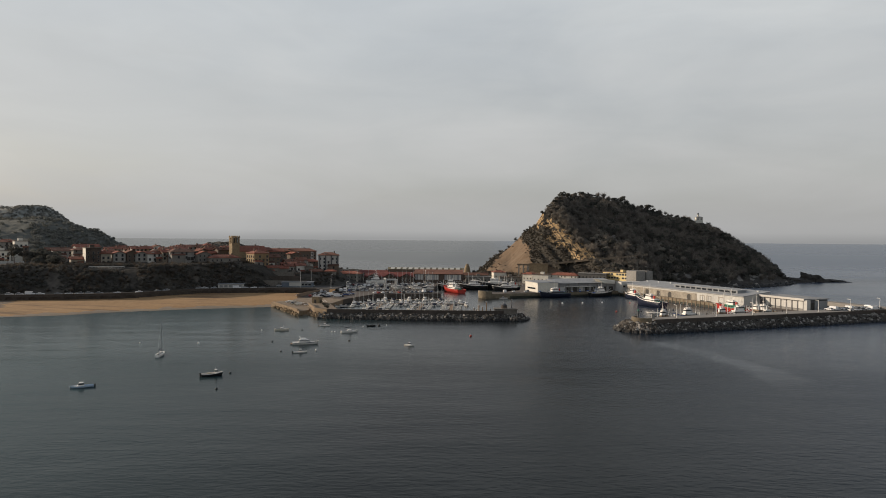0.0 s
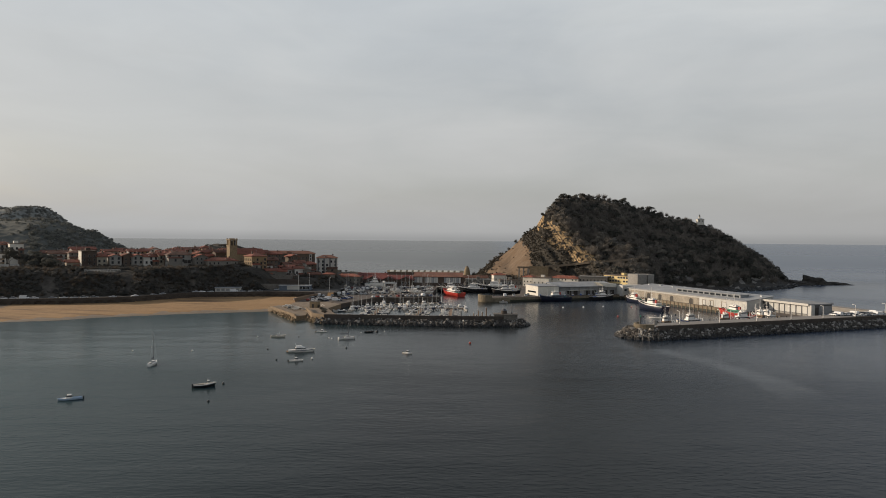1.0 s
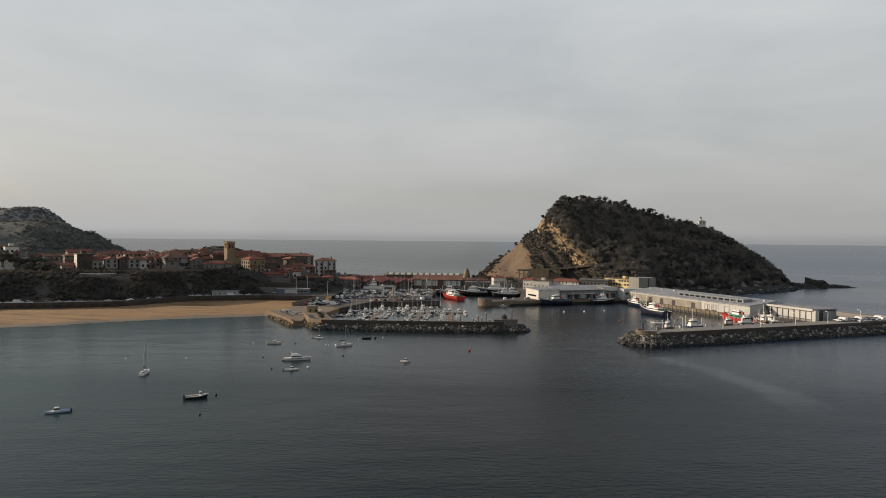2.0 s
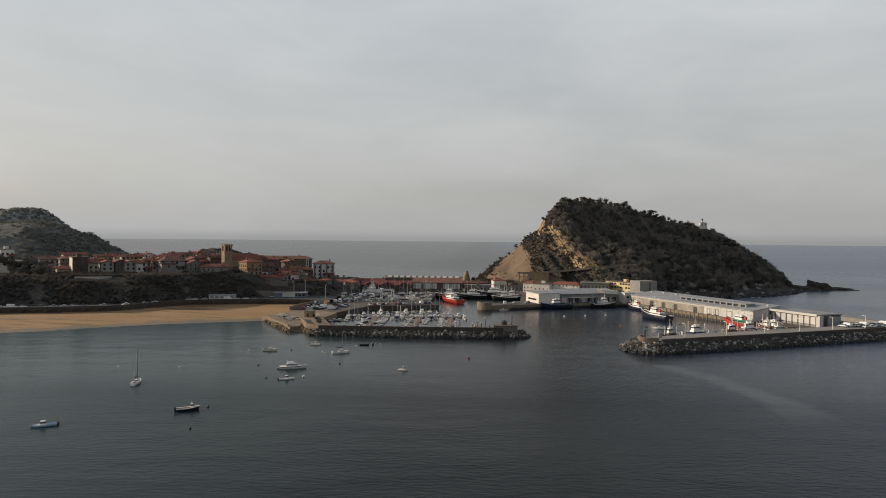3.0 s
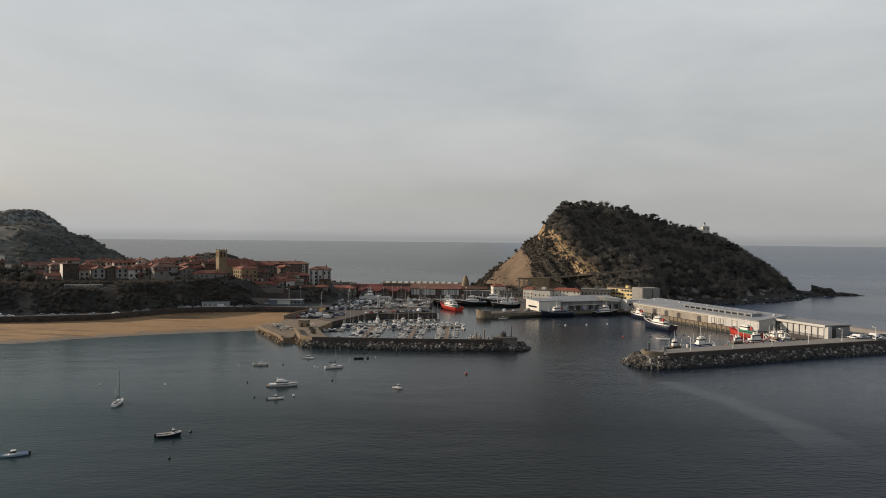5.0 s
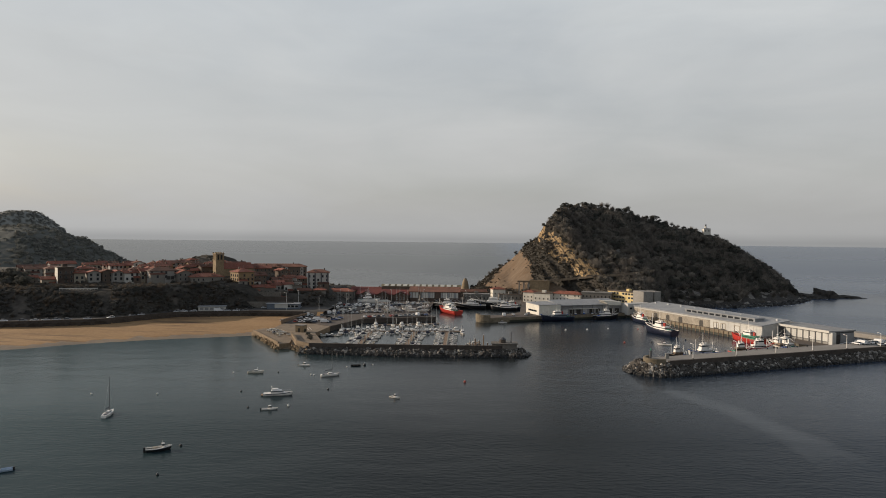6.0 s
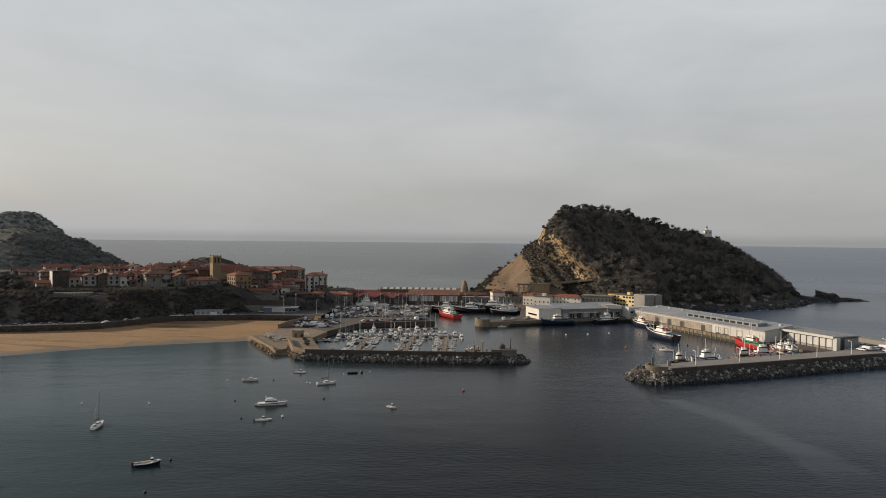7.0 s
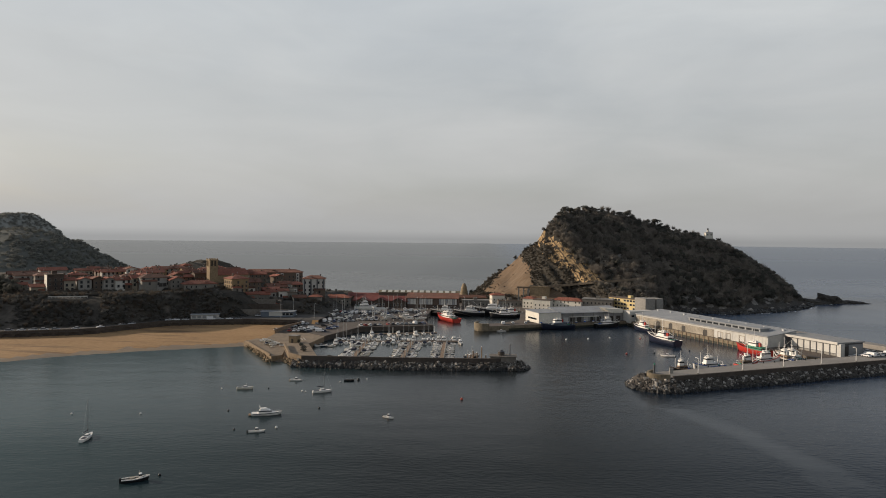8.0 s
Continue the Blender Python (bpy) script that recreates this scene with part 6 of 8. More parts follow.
def trawler(at, rz, label, L=22.0, hull="navy", house="gel", trim="gel", base=None, group="fishing vessels", mast=1.0, up=1.0, nets=""):
    """A steel fishing vessel: high bow, wheelhouse aft of midships, mast, boom and stern gantry."""
    ob = thing("fishing_vessel", at, label, "fishing boat", group, rz)
    B, H = L * 0.27, (0.075 * L + 0.5) * up
    bm, rows = hull_mesh(L, B, H, 1.0, 2.4, 0.75, 0.85, 0.5)
    part("hull", bm, hull, ob)
    part("deck", deck_of(rows, 0.8), base or "deck", ob)
    part("gunwale", gunwale_bm(rows, 0.13), trim, ob)
    c = (-0.26 * L, 0.17 * L, B * 0.66, H * 0.7, H + 2.2, 0.15, 0.05, 0.95)
    low = part("deckhouse", cabin_bm(*c), house, ob)
    part("deckhouse_window", band_bm(*c, za=0.62, zb=0.78), "glass", low)
    c = (-0.1 * L, 0.12 * L, B * 0.5, H + 2.1, H + 4.4, 0.1, 0.05, 0.95)
    top = part("wheelhouse", cabin_bm(*c), "gel", ob)
    part("wheelhouse_window", band_bm(*c, za=0.56, zb=0.8), "glass", top)
    part("funnel", a_box(-0.17 * L, -0.5, H + 2.0, -0.12 * L, 0.5, H + 4.0), "red" if house == "green" or hull == "navy" else "steel", ob)
    bm = bmesh.new()
    tube(bm, (0.02 * L, 0, H + 4.2), (0.02 * L, 0, H + 4.2 + 0.22 * L * mast), 0.14, 0.07)
    tube(bm, (0.02 * L - 0.9, 0, H + 4.2 + 0.12 * L), (0.02 * L + 0.9, 0, H + 4.2 + 0.12 * L), 0.07)
    part("mast", bm, "gel", ob)
    bm = bmesh.new()
    tube(bm, (0.27 * L, 0, H), (0.27 * L, 0, H + 0.26 * L * mast), 0.16, 0.1)
    tube(bm, (0.27 * L, 0, H + 1.5), (0.46 * L, 0, H + 0.2 * L), 0.1, 0.07)
    part("foremast", bm, "gel", ob)
    bm = bmesh.new()
    for s in (-1, 1):
        tube(bm, (-0.42 * L, s * B * 0.36, H * 0.7), (-0.44 * L, s * B * 0.16, H + 2.2), 0.08)
    tube(bm, (-0.44 * L, -B * 0.16, H + 2.2), (-0.44 * L, B * 0.16, H + 2.2), 0.08)
    part("stern_gantry", bm, "steel", ob)
    bm = a_tube((-0.32 * L, -B * 0.26, H + 0.3), (-0.32 * L, B * 0.26, H + 0.3), 0.75, sides=10)
    part("net_drum", bm, "green" if hull != "black" else "blue", ob)
    bm = bmesh.new()
    box(bm, 0.19 * L, -1.0, H * 0.8, 0.24 * L, 1.0, H + 0.7)
    part("winch", bm, "steel", ob)
    if nets:
        bm = bmesh.new()
        bmesh.ops.create_icosphere(bm, subdivisions=3, radius=1)
        for v in bm.verts:
            k = 1 + 0.35 * noise.noise(v.co * 2.1 + Vector((L, 0, 0)))
            v.co = Vector((-0.33 * L + v.co.x * 0.11 * L * k, v.co.y * B * 0.36 * k, H * 0.7 + max(-0.2, v.co.z) * 1.7 * k))
        part("net_heap", bm, nets, ob, "heap of bright blue nets" if nets == "blue" else "heap of dark nets")
    # radar, lamps and aerials on the wheelhouse, rails round its roof
    bm = bmesh.new()
    box(bm, -0.02 * L, -0.8, H + 4.9, 0.03 * L, 0.8, H + 5.1)
    box(bm, -0.07 * L, 0.3, H + 4.4, -0.04 * L, 1.0, H + 5.2)
    tube(bm, (0.0, 0, H + 4.3), (0.0, 0, H + 4.9), 0.12)
    for s in (-1, 1):
        tube(bm, (-0.08 * L, s * B * 0.22, H + 4.3), (-0.08 * L, s * B * 0.22, H + 6.6), 0.04, sides=4)
        tube(bm, (-0.1 * L, s * B * 0.24, H + 5.1), (0.1 * L, s * B * 0.24, H + 5.1), 0.035, sides=4)
    part("radar", bm, "gel", ob)
    bm = bmesh.new()
    tube(bm, (-0.30 * L, 0, H + 0.2), (-0.34 * L, 0, H + 3.4 + 0.08 * L * mast), 0.13, 0.09)
    tube(bm, (-0.34 * L, 0, H + 3.2), (-0.14 * L, 0, H + 4.6), 0.09, 0.06)
    part("derrick", bm, "steel" if house != "green" else "gel", ob)
    for s in (-1, 1):
        part("life_raft", a_tube((-0.02 * L, s * B * 0.22, H + 4.45), (0.06 * L, s * B * 0.22, H + 4.45), 0.3, sides=8), "gel", ob)
    bm = bmesh.new()
    for p in ((0.48 * L, 0, H * 1.7), (-0.44 * L, 0, H + 2.2), (0.27 * L, 0, H + 0.25 * L * mast)):
        tube(bm, p, (0.02 * L, 0, H + 4.2 + 0.22 * L * mast), 0.02, sides=3)
    part("stay_wire", bm, "steel", ob)
    return ob


# boats on moorings in the bay
motorboat((-112.4, 178.0, 0), 214, "small pale blue motorboat on a mooring", 5.8, "paleblue")
workboat((-83.6, 196.0, 0), 28, "black-hulled open workboat with small wheelhouse", 6.0)
sailboat((-115.0, 226.8, 0), 100, "white sailing yacht with a bare dark tall mast", 7.6, tall=1.4, spar="darksheet")
cruiser((-72.2, 257.0, 0), 15, "large white motor cruiser with dark stripe", 9.8)
motorboat((-68.8, 238.0, 0), 18, "white cabin motorboat between mooring buoys", 4.9)
motorboat((-31.5, 257.6, 0), -32, "small white open motorboat on a mooring", 4.2)
sailboat((-92.6, 292.4, 0), 6, "low ivory day-sailer without raised sails", 6.2, hull="ivory", tall=0.25, bare=True)
motorboat((-77.5, 309.6, 0), -6, "white fishing motorboat near the breakwater", 5.2)
sailboat((-61.8, 290.4, 0), 26, "white sailing yacht with dark canvas cockpit", 7.4, tall=1.1, spar="darksheet")
dinghy((-55.7, 311.0, 0), 10, "dark rubber work dinghy on a mooring", 4.2, "black")
for x, y, r, k in ((-79.7, 200.2, 0.45, "black"), (-113.5, 253.9, 0.45, "gel"), (-76.3, 239.4, 0.4, "black"), (-64.2, 242.7, 0.55, "gel"), (-86.5, 260.6, 0.4, "black"), (-57.0, 267.0, 0.45, "black"), (-69.7, 291.2, 0.4, "gel"), (-68.3, 290.6, 0.35, "gel"), (-75.3, 179.4, 0.4, "black"), (-52.2, 312.8, 0.8, "black"), (-135.6, 251.5, 0.4, "gel"), (-8.4, 284.5, 0.65, "orange"), (48.0, 435.7, 0.7, "gel"), (61.5, 439.8, 0.7, "gel"), (75.3, 446.1, 0.6, "gel"), (93.5, 446.3, 0.55, "orange"), (73.7, 390.7, 0.7, "orange"), (88.7, 394.3, 0.6, "black"), (109.9, 405.0, 0.6, "black"), (-101.5, 291.8, 0.4, "gel"), (-84, 294.5, 0.4, "black"), (-49, 315, 0.35, "gel"), (-59, 309, 0.35, "gel")):
    buoy(x, y, r * 0.8, k, {"black": "dark round mooring buoy", "gel": "white round mooring buoy", "orange": "faded red round mooring buoy"}[k])

# fishing vessels in the harbour
trawler((102, 427.5, 0), 116, "navy-hulled trawler with white and red superstructure", 25, "navy", "gel", up=1.2, mast=1.35, nets="canvas")
trawler((*uv(291, 399), 0), 110, "dark blue fishing boat moored along the quay", 20, "navy", "gel", up=0.95, mast=1.4)
trawler((*uv(293, 308), 0), 113, "bright red trawler with green deckhouse along the quay", 24.5, "red", "green", "red", base="red", up=0.85, mast=1.3)
trawler((*uv(256, 276.5), 0), 24, "small red-hulled fishing boat along the breakwater", 13, "red", "timber", up=1.45, mast=1.9)
trawler((*uv(270, 279), 0), 22, "white fishing boat with red trim along the breakwater", 17, "gel", "gel", "red", mast=1.1, up=1.4, nets="blue")
trawler((*uv(233, 276), 0), 204, "white fishing boat with blue nets by the breakwater", 16.5, "gel", "gel", "blue", up=1.4, mast=1.6, nets="blue")
trawler((*uv(217, 275), 0), 204, "small black wooden fishing boat by the breakwater", 11.5, "black", "timber", "timber", mast=1.9, up=1.5)
trawler((*uv(284, 281), 0), 100, "black fishing boat with tall white mast", 16, "black", "timber", mast=1.8, up=1.4)
trawler((*uv(291, 283), 0), 110, "white longliner with tiered wheelhouse", 18, "gel", "gel", "steel", mast=1.2, up=1.1, nets="canvas")
trawler((-27, 517, 0), 122, "bright red trawler with white wheelhouse moored alone", 29, "red", "gel", "red", mast=0.6, up=0.85)
trawler((*uv(240, 421), 0), 204, "blue-hulled trawler moored before the fish market", 24, "navy", "dullblue", "dullblue")
trawler((*uv(279, 421), 0), 24, "black fishing boat moored before the fish market", 19, "black", "gel")
trawler((6, 556, 0), 178, "large dark trawler with white bridge at the far quay", 34, "black", "gel", mast=0.7, up=1.3)
trawler((-31, 556, 0), 180, "white and dark fishing boat at the far quay", 22, "black", "gel", mast=0.9)
trawler((-12, 549.5, 0), 178, "dark-hulled trawler berthed outside another", 24, "black", "gel", up=1.1)
trawler((14, 541, 0), 182, "black fishing boat with white wheelhouse", 20, "black", "gel", mast=1.4)
trawler((20, 549, 0), 184, "grey-hulled fishing boat at the far quay", 20, "navy", "gel")
motorboat((93.4, 385.7, 0), 160, "small white motorboat among the fishing boats", 7.0)
motorboat((*uv(199, 421), 0), 200, "small white motorboat beside the inner pier", 6)

# ---- marina ----
def pontoon(p, q, w, label="grey floating pontoon with timber decking"):
    p, q = Vector((*p, 0)), Vector((*q, 0))
    L = (q - p).length
    ob = thing("pontoon", tuple((p + q) / 2), label, "pontoon", "marina pontoons", math.degrees(math.atan2(q.y - p.y, q.x - p.x)), kind="structure")
    part("float", a_box(-L / 2, -w / 2 + 0.15, -0.4, L / 2, w / 2 - 0.15, 0.4), "concrete", ob)
    part("decking", a_box(-L / 2, -w / 2, 0.4, L / 2, w / 2, 0.55), "timber", ob)
    n = int(L / 12) + 1
    for k in range(n):
        x = -L / 2 + 1 + k * (L - 2) / max(1, n - 1)
        part("pile", a_tube((x, w / 2 + 0.25, -3), (x, w / 2 + 0.25, 4.2), 0.22, sides=8), "steel", ob)


MARINA_ROWS = (((-85, 411), (-13, 420)), ((-66.5, 410), (-64, 354)), ((-41, 412), (-40.4, 355)), ((-22.5, 414), (-20.8, 357)))
for a, b in MARINA_ROWS:
    pontoon(a, b, 2.2)
pontoon((-70, 441.5), (-30, 453), 2.0)
pontoon((-9, 352), (-5, 380), 2.0)

PROTO = [
    motorboat((-300, 0, -60), 0, "white cabin motorboat berthed in the marina", 7.4, group="marina boats"),
    motorboat((-300, 0, -60), 0, "white motorboat with dark canvas canopy in the marina", 8.0, group="marina boats", canvas=True),
    motorboat((-300, 0, -60), 0, "ivory open motorboat berthed in the marina", 6.4, "ivory", group="marina boats"),
    sailboat((-300, 0, -60), 0, "white sailing yacht with furled sail in the marina", 8.8, group="marina boats"),
    sailboat((-300, 0, -60), 0, "navy sailing yacht with furled sail in the marina", 9.4, group="marina boats", hull="navy"),
    cruiser((-300, 0, -60), 0, "white motor cruiser berthed in the marina", 9.5, group="marina boats"),
    motorboat((-300, 0, -60), 0, "blue-hulled motorboat berthed in the marina", 6.8, "navy", group="marina boats"),
]
used = set()


def berth(k, x, y, rz, z=0.0, size=1.0):
    m = pose(x, y, z, 0, 0, rz) @ Matrix.Scale(size, 4)
    if k in used:
        copy_thing(PROTO[k], m)
    else:
        used.add(k)
        PROTO[k].matrix_basis = m


rnd = random.Random(5)
for n, (a, b) in enumerate(MARINA_ROWS):
    a, b = Vector(a), Vector(b)
    d = (b - a).normalized()
    side = Vector((-d.y, d.x))
    L = (b - a).length
    size = (1.0, 0.9, 0.76, 0.66)[n]
    steps = int(L / (2.9 * max(0.8, size)))
    for k in range(steps):
        for s in (-1, 1):
            if n == 0 and s == -1 and min(abs((a + d * (k + 0.5) * L / steps).x - x) for x in (-66.5, -41, -22.5)) < 6:
                continue
            if rnd.random() < 0.06:
                continue
            kind = rnd.choice((0, 0, 1, 2, 2, 3, 6, 0) if n else (5, 1, 0, 3, 4, 5))
            p = a + d * (k + 0.5) * L / steps + side * s * (1.2 + (3.6 * size if n else 5.0))
            ang = math.degrees(math.atan2(side.y * s, side.x * s)) + (180 if rnd.random() < 0.4 else 0) + rnd.uniform(-3, 3)
            berth(kind, p.x, p.y, ang, 0.0, size * rnd.uniform(0.9, 1.05))
for k in range(8):
    berth((5, 1, 3, 5, 0, 5, 3, 1)[k], -68 + k * 5.1, 437.0 + k * 1.45, 106 if k % 2 else 286)
for k in range(5):
    berth((2, 0, 2, 6, 0)[k], -9.5 + k * 0.75, 356 + k * 5, 188)
for k in range(4):
    berth((2, 0, 6, 2)[k], -92 + k * 3.2, 409 - 0.2 * k - 14, 20 + 10 * k)
# laid up on the small mole
for k, x, y, rz, size in ((0, -119.5, 391.5, 60, 0.62), (2, -117.0, 387.5, 48, 0.66), (1, -114.2, 383.5, 55, 0.6), (2, -111.5, 379.0, 40, 0.6), (0, -116.0, 393.0, 10, 0.55), (2, -108.8, 374.0, 50, 0.55)):
    berth(k, x, y, rz, 2.75, size)
# laid up on the yard behind the pier
for x, y, k, rz in ((-66, 497, 5, 10), (-55, 500, 5, 170), (-47, 520, 3, 80), (-74, 515, 3, 95), (-88, 520, 4, 80), (-95, 500, 3, 60), (-60, 525, 1, 20), (-80, 534, 3, 75), (-104, 524, 3, 85), (-98, 541, 4, 95), (-70, 543, 3, 85), (-52, 538, 4, 100), (-62, 552, 3, 90), (-86, 503, 4, 70), (-108, 508, 3, 100), (-48, 508, 4, 80), (-92, 530, 3, 60), (-66, 534, 4, 88), (-100, 487, 0, 30), (-93, 483, 6, 200), (-84, 486, 0, 20), (-76, 489, 1, 190), (-68, 486, 2, 15), (-60, 490, 6, 20), (-52, 492, 0, 195), (-44, 494, 3, 12), (-58, 514, 0, 100), (-66, 508, 6, 90), (-78, 526, 2, 10), (-86, 512, 0, 80), (-100, 515, 1, 70), (-112, 532, 3, 80), (-44, 528, 3, 88), (-56, 545, 0, 5), (-76, 551, 6, 175), (-48, 551, 1, 10)):
    berth(k, x, y, rz, 3.9)
    cradle = thing("boat_cradle", (x, y, 3.0), "steel cradle under a laid-up boat", "cradle", "boat cradles", rz)
    for sx in (-2.4, 2.0):
        bm = bmesh.new()
        box(bm, sx - 0.1, -1.4, 0, sx + 0.1, 1.4, 0.5)
        for sy in (-1.3, 1.3):
            tube(bm, (sx, sy, 0.3), (sx, sy * 0.95, 1.5), 0.07)
        part("bolster", bm, "steel", cradle)
trawler((-92, 545, 4.2), 5, "white fishing boat laid up on the yard", 17, "gel", "gel", "steel")
# ---- cars ----
def car_proto(paint, label, van=False):
    ob = thing("van" if van else "car", (-300, 0, -60), label, "van" if van else "car", "parked cars")
    L, W = (5.2, 2.0) if van else (4.3, 1.78)
    body = [(-L / 2, 0.35), (L / 2, 0.35), (L / 2 + 0.02, 0.75), (L / 2 - 0.9, 0.95), (L / 2 - 1.5, 1.0), (-L / 2 + 0.05, 1.0)] if not van else [(-L / 2, 0.4), (L / 2, 0.4), (L / 2, 0.95), (L / 2 - 0.7, 1.15), (-L / 2, 1.15)]
    top = [(L / 2 - 1.35, 0.98), (L / 2 - 1.95, 1.42), (-L / 2 + 0.75, 1.45), (-L / 2 + 0.1, 0.98)] if not van else [(L / 2 - 0.75, 1.13), (L / 2 - 1.4, 2.1), (-L / 2 + 0.05, 2.15), (-L / 2 + 0.02, 1.13)]

    def slab(prof, w):
        bm = bmesh.new()
        a, b = [[bm.verts.new((x, s * w / 2, z)) for x, z in prof] for s in (-1, 1)]
        bm.faces.new(a)
        bm.faces.new(b[::-1])
        for k in range(len(prof)):
            j = (k + 1) % len(prof)
            bm.faces.new((a[j], a[k], b[k], b[j]))
        bmesh.ops.recalc_face_normals(bm, faces=bm.faces)
        bmesh.ops.bevel(bm, geom=list(bm.edges), offset=0.06, segments=1, affect="EDGES")
        return bm

    part("body", slab(body, W), paint, ob)
    if van:
        part("cargo_body", slab(top, W - 0.06), paint, ob)
        part("windscreen", a_box(L / 2 - 1.25, -W / 2 + 0.1, 1.3, L / 2 - 0.82, W / 2 - 0.1, 1.85), "glass", ob)
    else:
        part("cabin_glass", slab(top, W - 0.2), "glass", ob)
        zr = 1.42
        part("roof_panel", a_box(-L / 2 + 0.8, -W / 2 + 0.14, zr, L / 2 - 1.9, W / 2 - 0.14, zr + 0.07), paint, ob)
    for sx in (-L / 2 + 0.8, L / 2 - 0.85):
        for s in (-1, 1):
            part("wheel", a_tube((sx, s * (W / 2 - 0.2), 0.32), (sx, s * (W / 2 + 0.01), 0.32), 0.32, sides=10), "rubber", ob)
    return ob


CARS = [car_proto("car_white", "white parked car"), car_proto("car_silver", "silver parked car"), car_proto("car_grey", "dark grey parked car"), car_proto("car_black", "black parked car"), car_proto("car_red", "dark red parked car"), car_proto("car_blue", "dark blue parked car"), car_proto("car_white", "white parked delivery van", True)]
for one, text in zip(CARS, ("white hatchback car parked on the asphalt", "silver hatchback car parked on the asphalt", "dark grey car parked on the asphalt", "black hatchback car parked on the asphalt", "dark red car parked on the asphalt", "dark blue car parked on the asphalt", "white delivery van parked on the asphalt")):
    one["label"] = text
parked = set()


def park(k, x, y, z, rz):
    m = pose(x, y, z, 0, 0, rz)
    if k in parked:
        copy_thing(CARS[k], m)
    else:
        parked.add(k)
        CARS[k].matrix_basis = m


rnd = random.Random(11)
mixed = (0, 0, 0, 0, 1, 1, 1, 2, 2, 2, 2, 3, 3, 3, 3, 3, 6, 6, 4, 5)
# along the coast road
x = -318.0
while x < -158:
    y = back(x) + 3.4
    slope = math.degrees(math.atan2(back(x + 3) - back(x - 3), 6))
    if rnd.random() < 0.72:
        park(rnd.choice((0, 0, 1, 1, 2, 3, 6)), x, y, 5.46, slope + (180 if rnd.random() < 0.5 else 0))
    x += 5.6 * math.cos(radians(slope)) + rnd.choice((0, 0, 0, 4))
# on the yard and the marina pier
for k in range(15):
    if rnd.random() < 0.9:
        u = 114 + k * 3.0
        park(rnd.choice(mixed), *uv(u, 449.5), 3.02, HARBOUR + 90)
for r, (x0, y0, dx, dy, n, rz) in enumerate(((-118, 470, 3.0, 0.9, 11, 95), (-117, 486, 3.0, 0.9, 14, 95), (-112, 440, 1.2, -3.6, 6, 10), (-98, 428, 1.0, 4.0, 6, 15), (-113, 515, 3.0, 0.6, 17, 92), (-108, 532, 3.1, 0.5, 15, 90), (-60, 545, 3.2, 0.2, 5, 90), (-124, 430, 0.9, 3.6, 8, 8), (-106, 434, 1.0, 3.6, 6, 12), (-120, 459, 3.0, 0.4, 9, 95), (-116, 428, 2.9, 0.2, 4, 92), (-110, 478, 3.0, 0.9, 13, 95), (-104, 523, 3.1, 0.5, 12, 92), (-172, 474, 4.8, 1.2, 9, 14), (-146, 488, 4.8, 0.2, 4, 2))):
    for k in range(n):
        if rnd.random() < 0.82:
            px_, py_ = x0 + dx * k, y0 + dy * k
            if -70 < px_ < -40 and 490 < py_ < 530:
                continue
            park(rnd.choice(mixed), px_, py_, 5.32 if px_ < -125 else 3.02, rz + rnd.uniform(-3, 3))
# east quay behind the breakwater
for k in range(13):
    park((0, 6, 1, 0, 2, 6, 0, 3, 1, 0, 6, 2, 0)[k], *uv(315 + k * 2.9, 262.6), 5.02, HARBOUR + 90)
    if k % 2:
        park((1, 0, 2, 0, 6, 3, 0)[k // 2], *uv(322 + k * 2.1, 256.5), 5.02, HARBOUR)
for k in range(9):
    if rnd.random() < 0.85:
        park(rnd.choice((0, 0, 6, 1, 2, 3)), *uv(317 + k * 3.1, 270.5), 3.22, HARBOUR + 90)
        park(rnd.choice((0, 1, 2, 3, 6)), *uv(338 + rnd.uniform(-0.5, 0.5), 276 + k * 3.4), 3.22, HARBOUR)
for u, v, k in ((205, 431, 6), (213, 433, 0), (221, 430, 1), (226, 436, 2)):
    park(k, *uv(u, v), 3.22, HARBOUR + 70)


# ---- lamps, posts, beacons ----
def lamp_post(at, h, label, material="steel", rz=0, arm=1.2):
    ob = thing("street_lamp", at, label, "street lamp", "harbour lamps", rz)
    part("pole", a_tube((0, 0, -0.3), (0, 0, h), 0.16, 0.09, sides=8), material, ob)
    part("base", a_box(-0.3, -0.3, -0.2, 0.3, 0.3, 0.5), "concrete", ob)
    bm = a_tube((0, 0, h - 0.1), (arm, 0, h + 0.1), 0.06)
    a = part("arm", bm, material, ob)
    part("lamp_head", a_box(arm - 0.1, -0.16, h, arm + 0.6, 0.16, h + 0.2), "gel", a)


for u in (208.0, 231.3, 253.8, 275.9, 297.4, 320, 342):
    lamp_post((*uv(u, 254.2), 5.0), 6.4, "white lamp post on the breakwater deck", "gel", 110)
for x, y, z, h in ((-113.1, 473.3, 3, 12), (-134.6, 470, 5.3, 12), (-131, 486, 5.3, 12), (-79, 466, 3, 10), (-66, 471, 3, 10), (-54, 476, 3, 10), (-100, 500, 3, 12), (-60, 512, 3, 12), (-96, 446, 3, 9), (-50, 556, 3, 11), (-16, 562, 3.2, 10), (16, 563, 3.2, 10), (-75, 552, 3, 11)):
    lamp_post((x, y, z), h, "tall galvanised lamp post on the harbour yard", "steel", rnd.uniform(0, 360), 1.0)

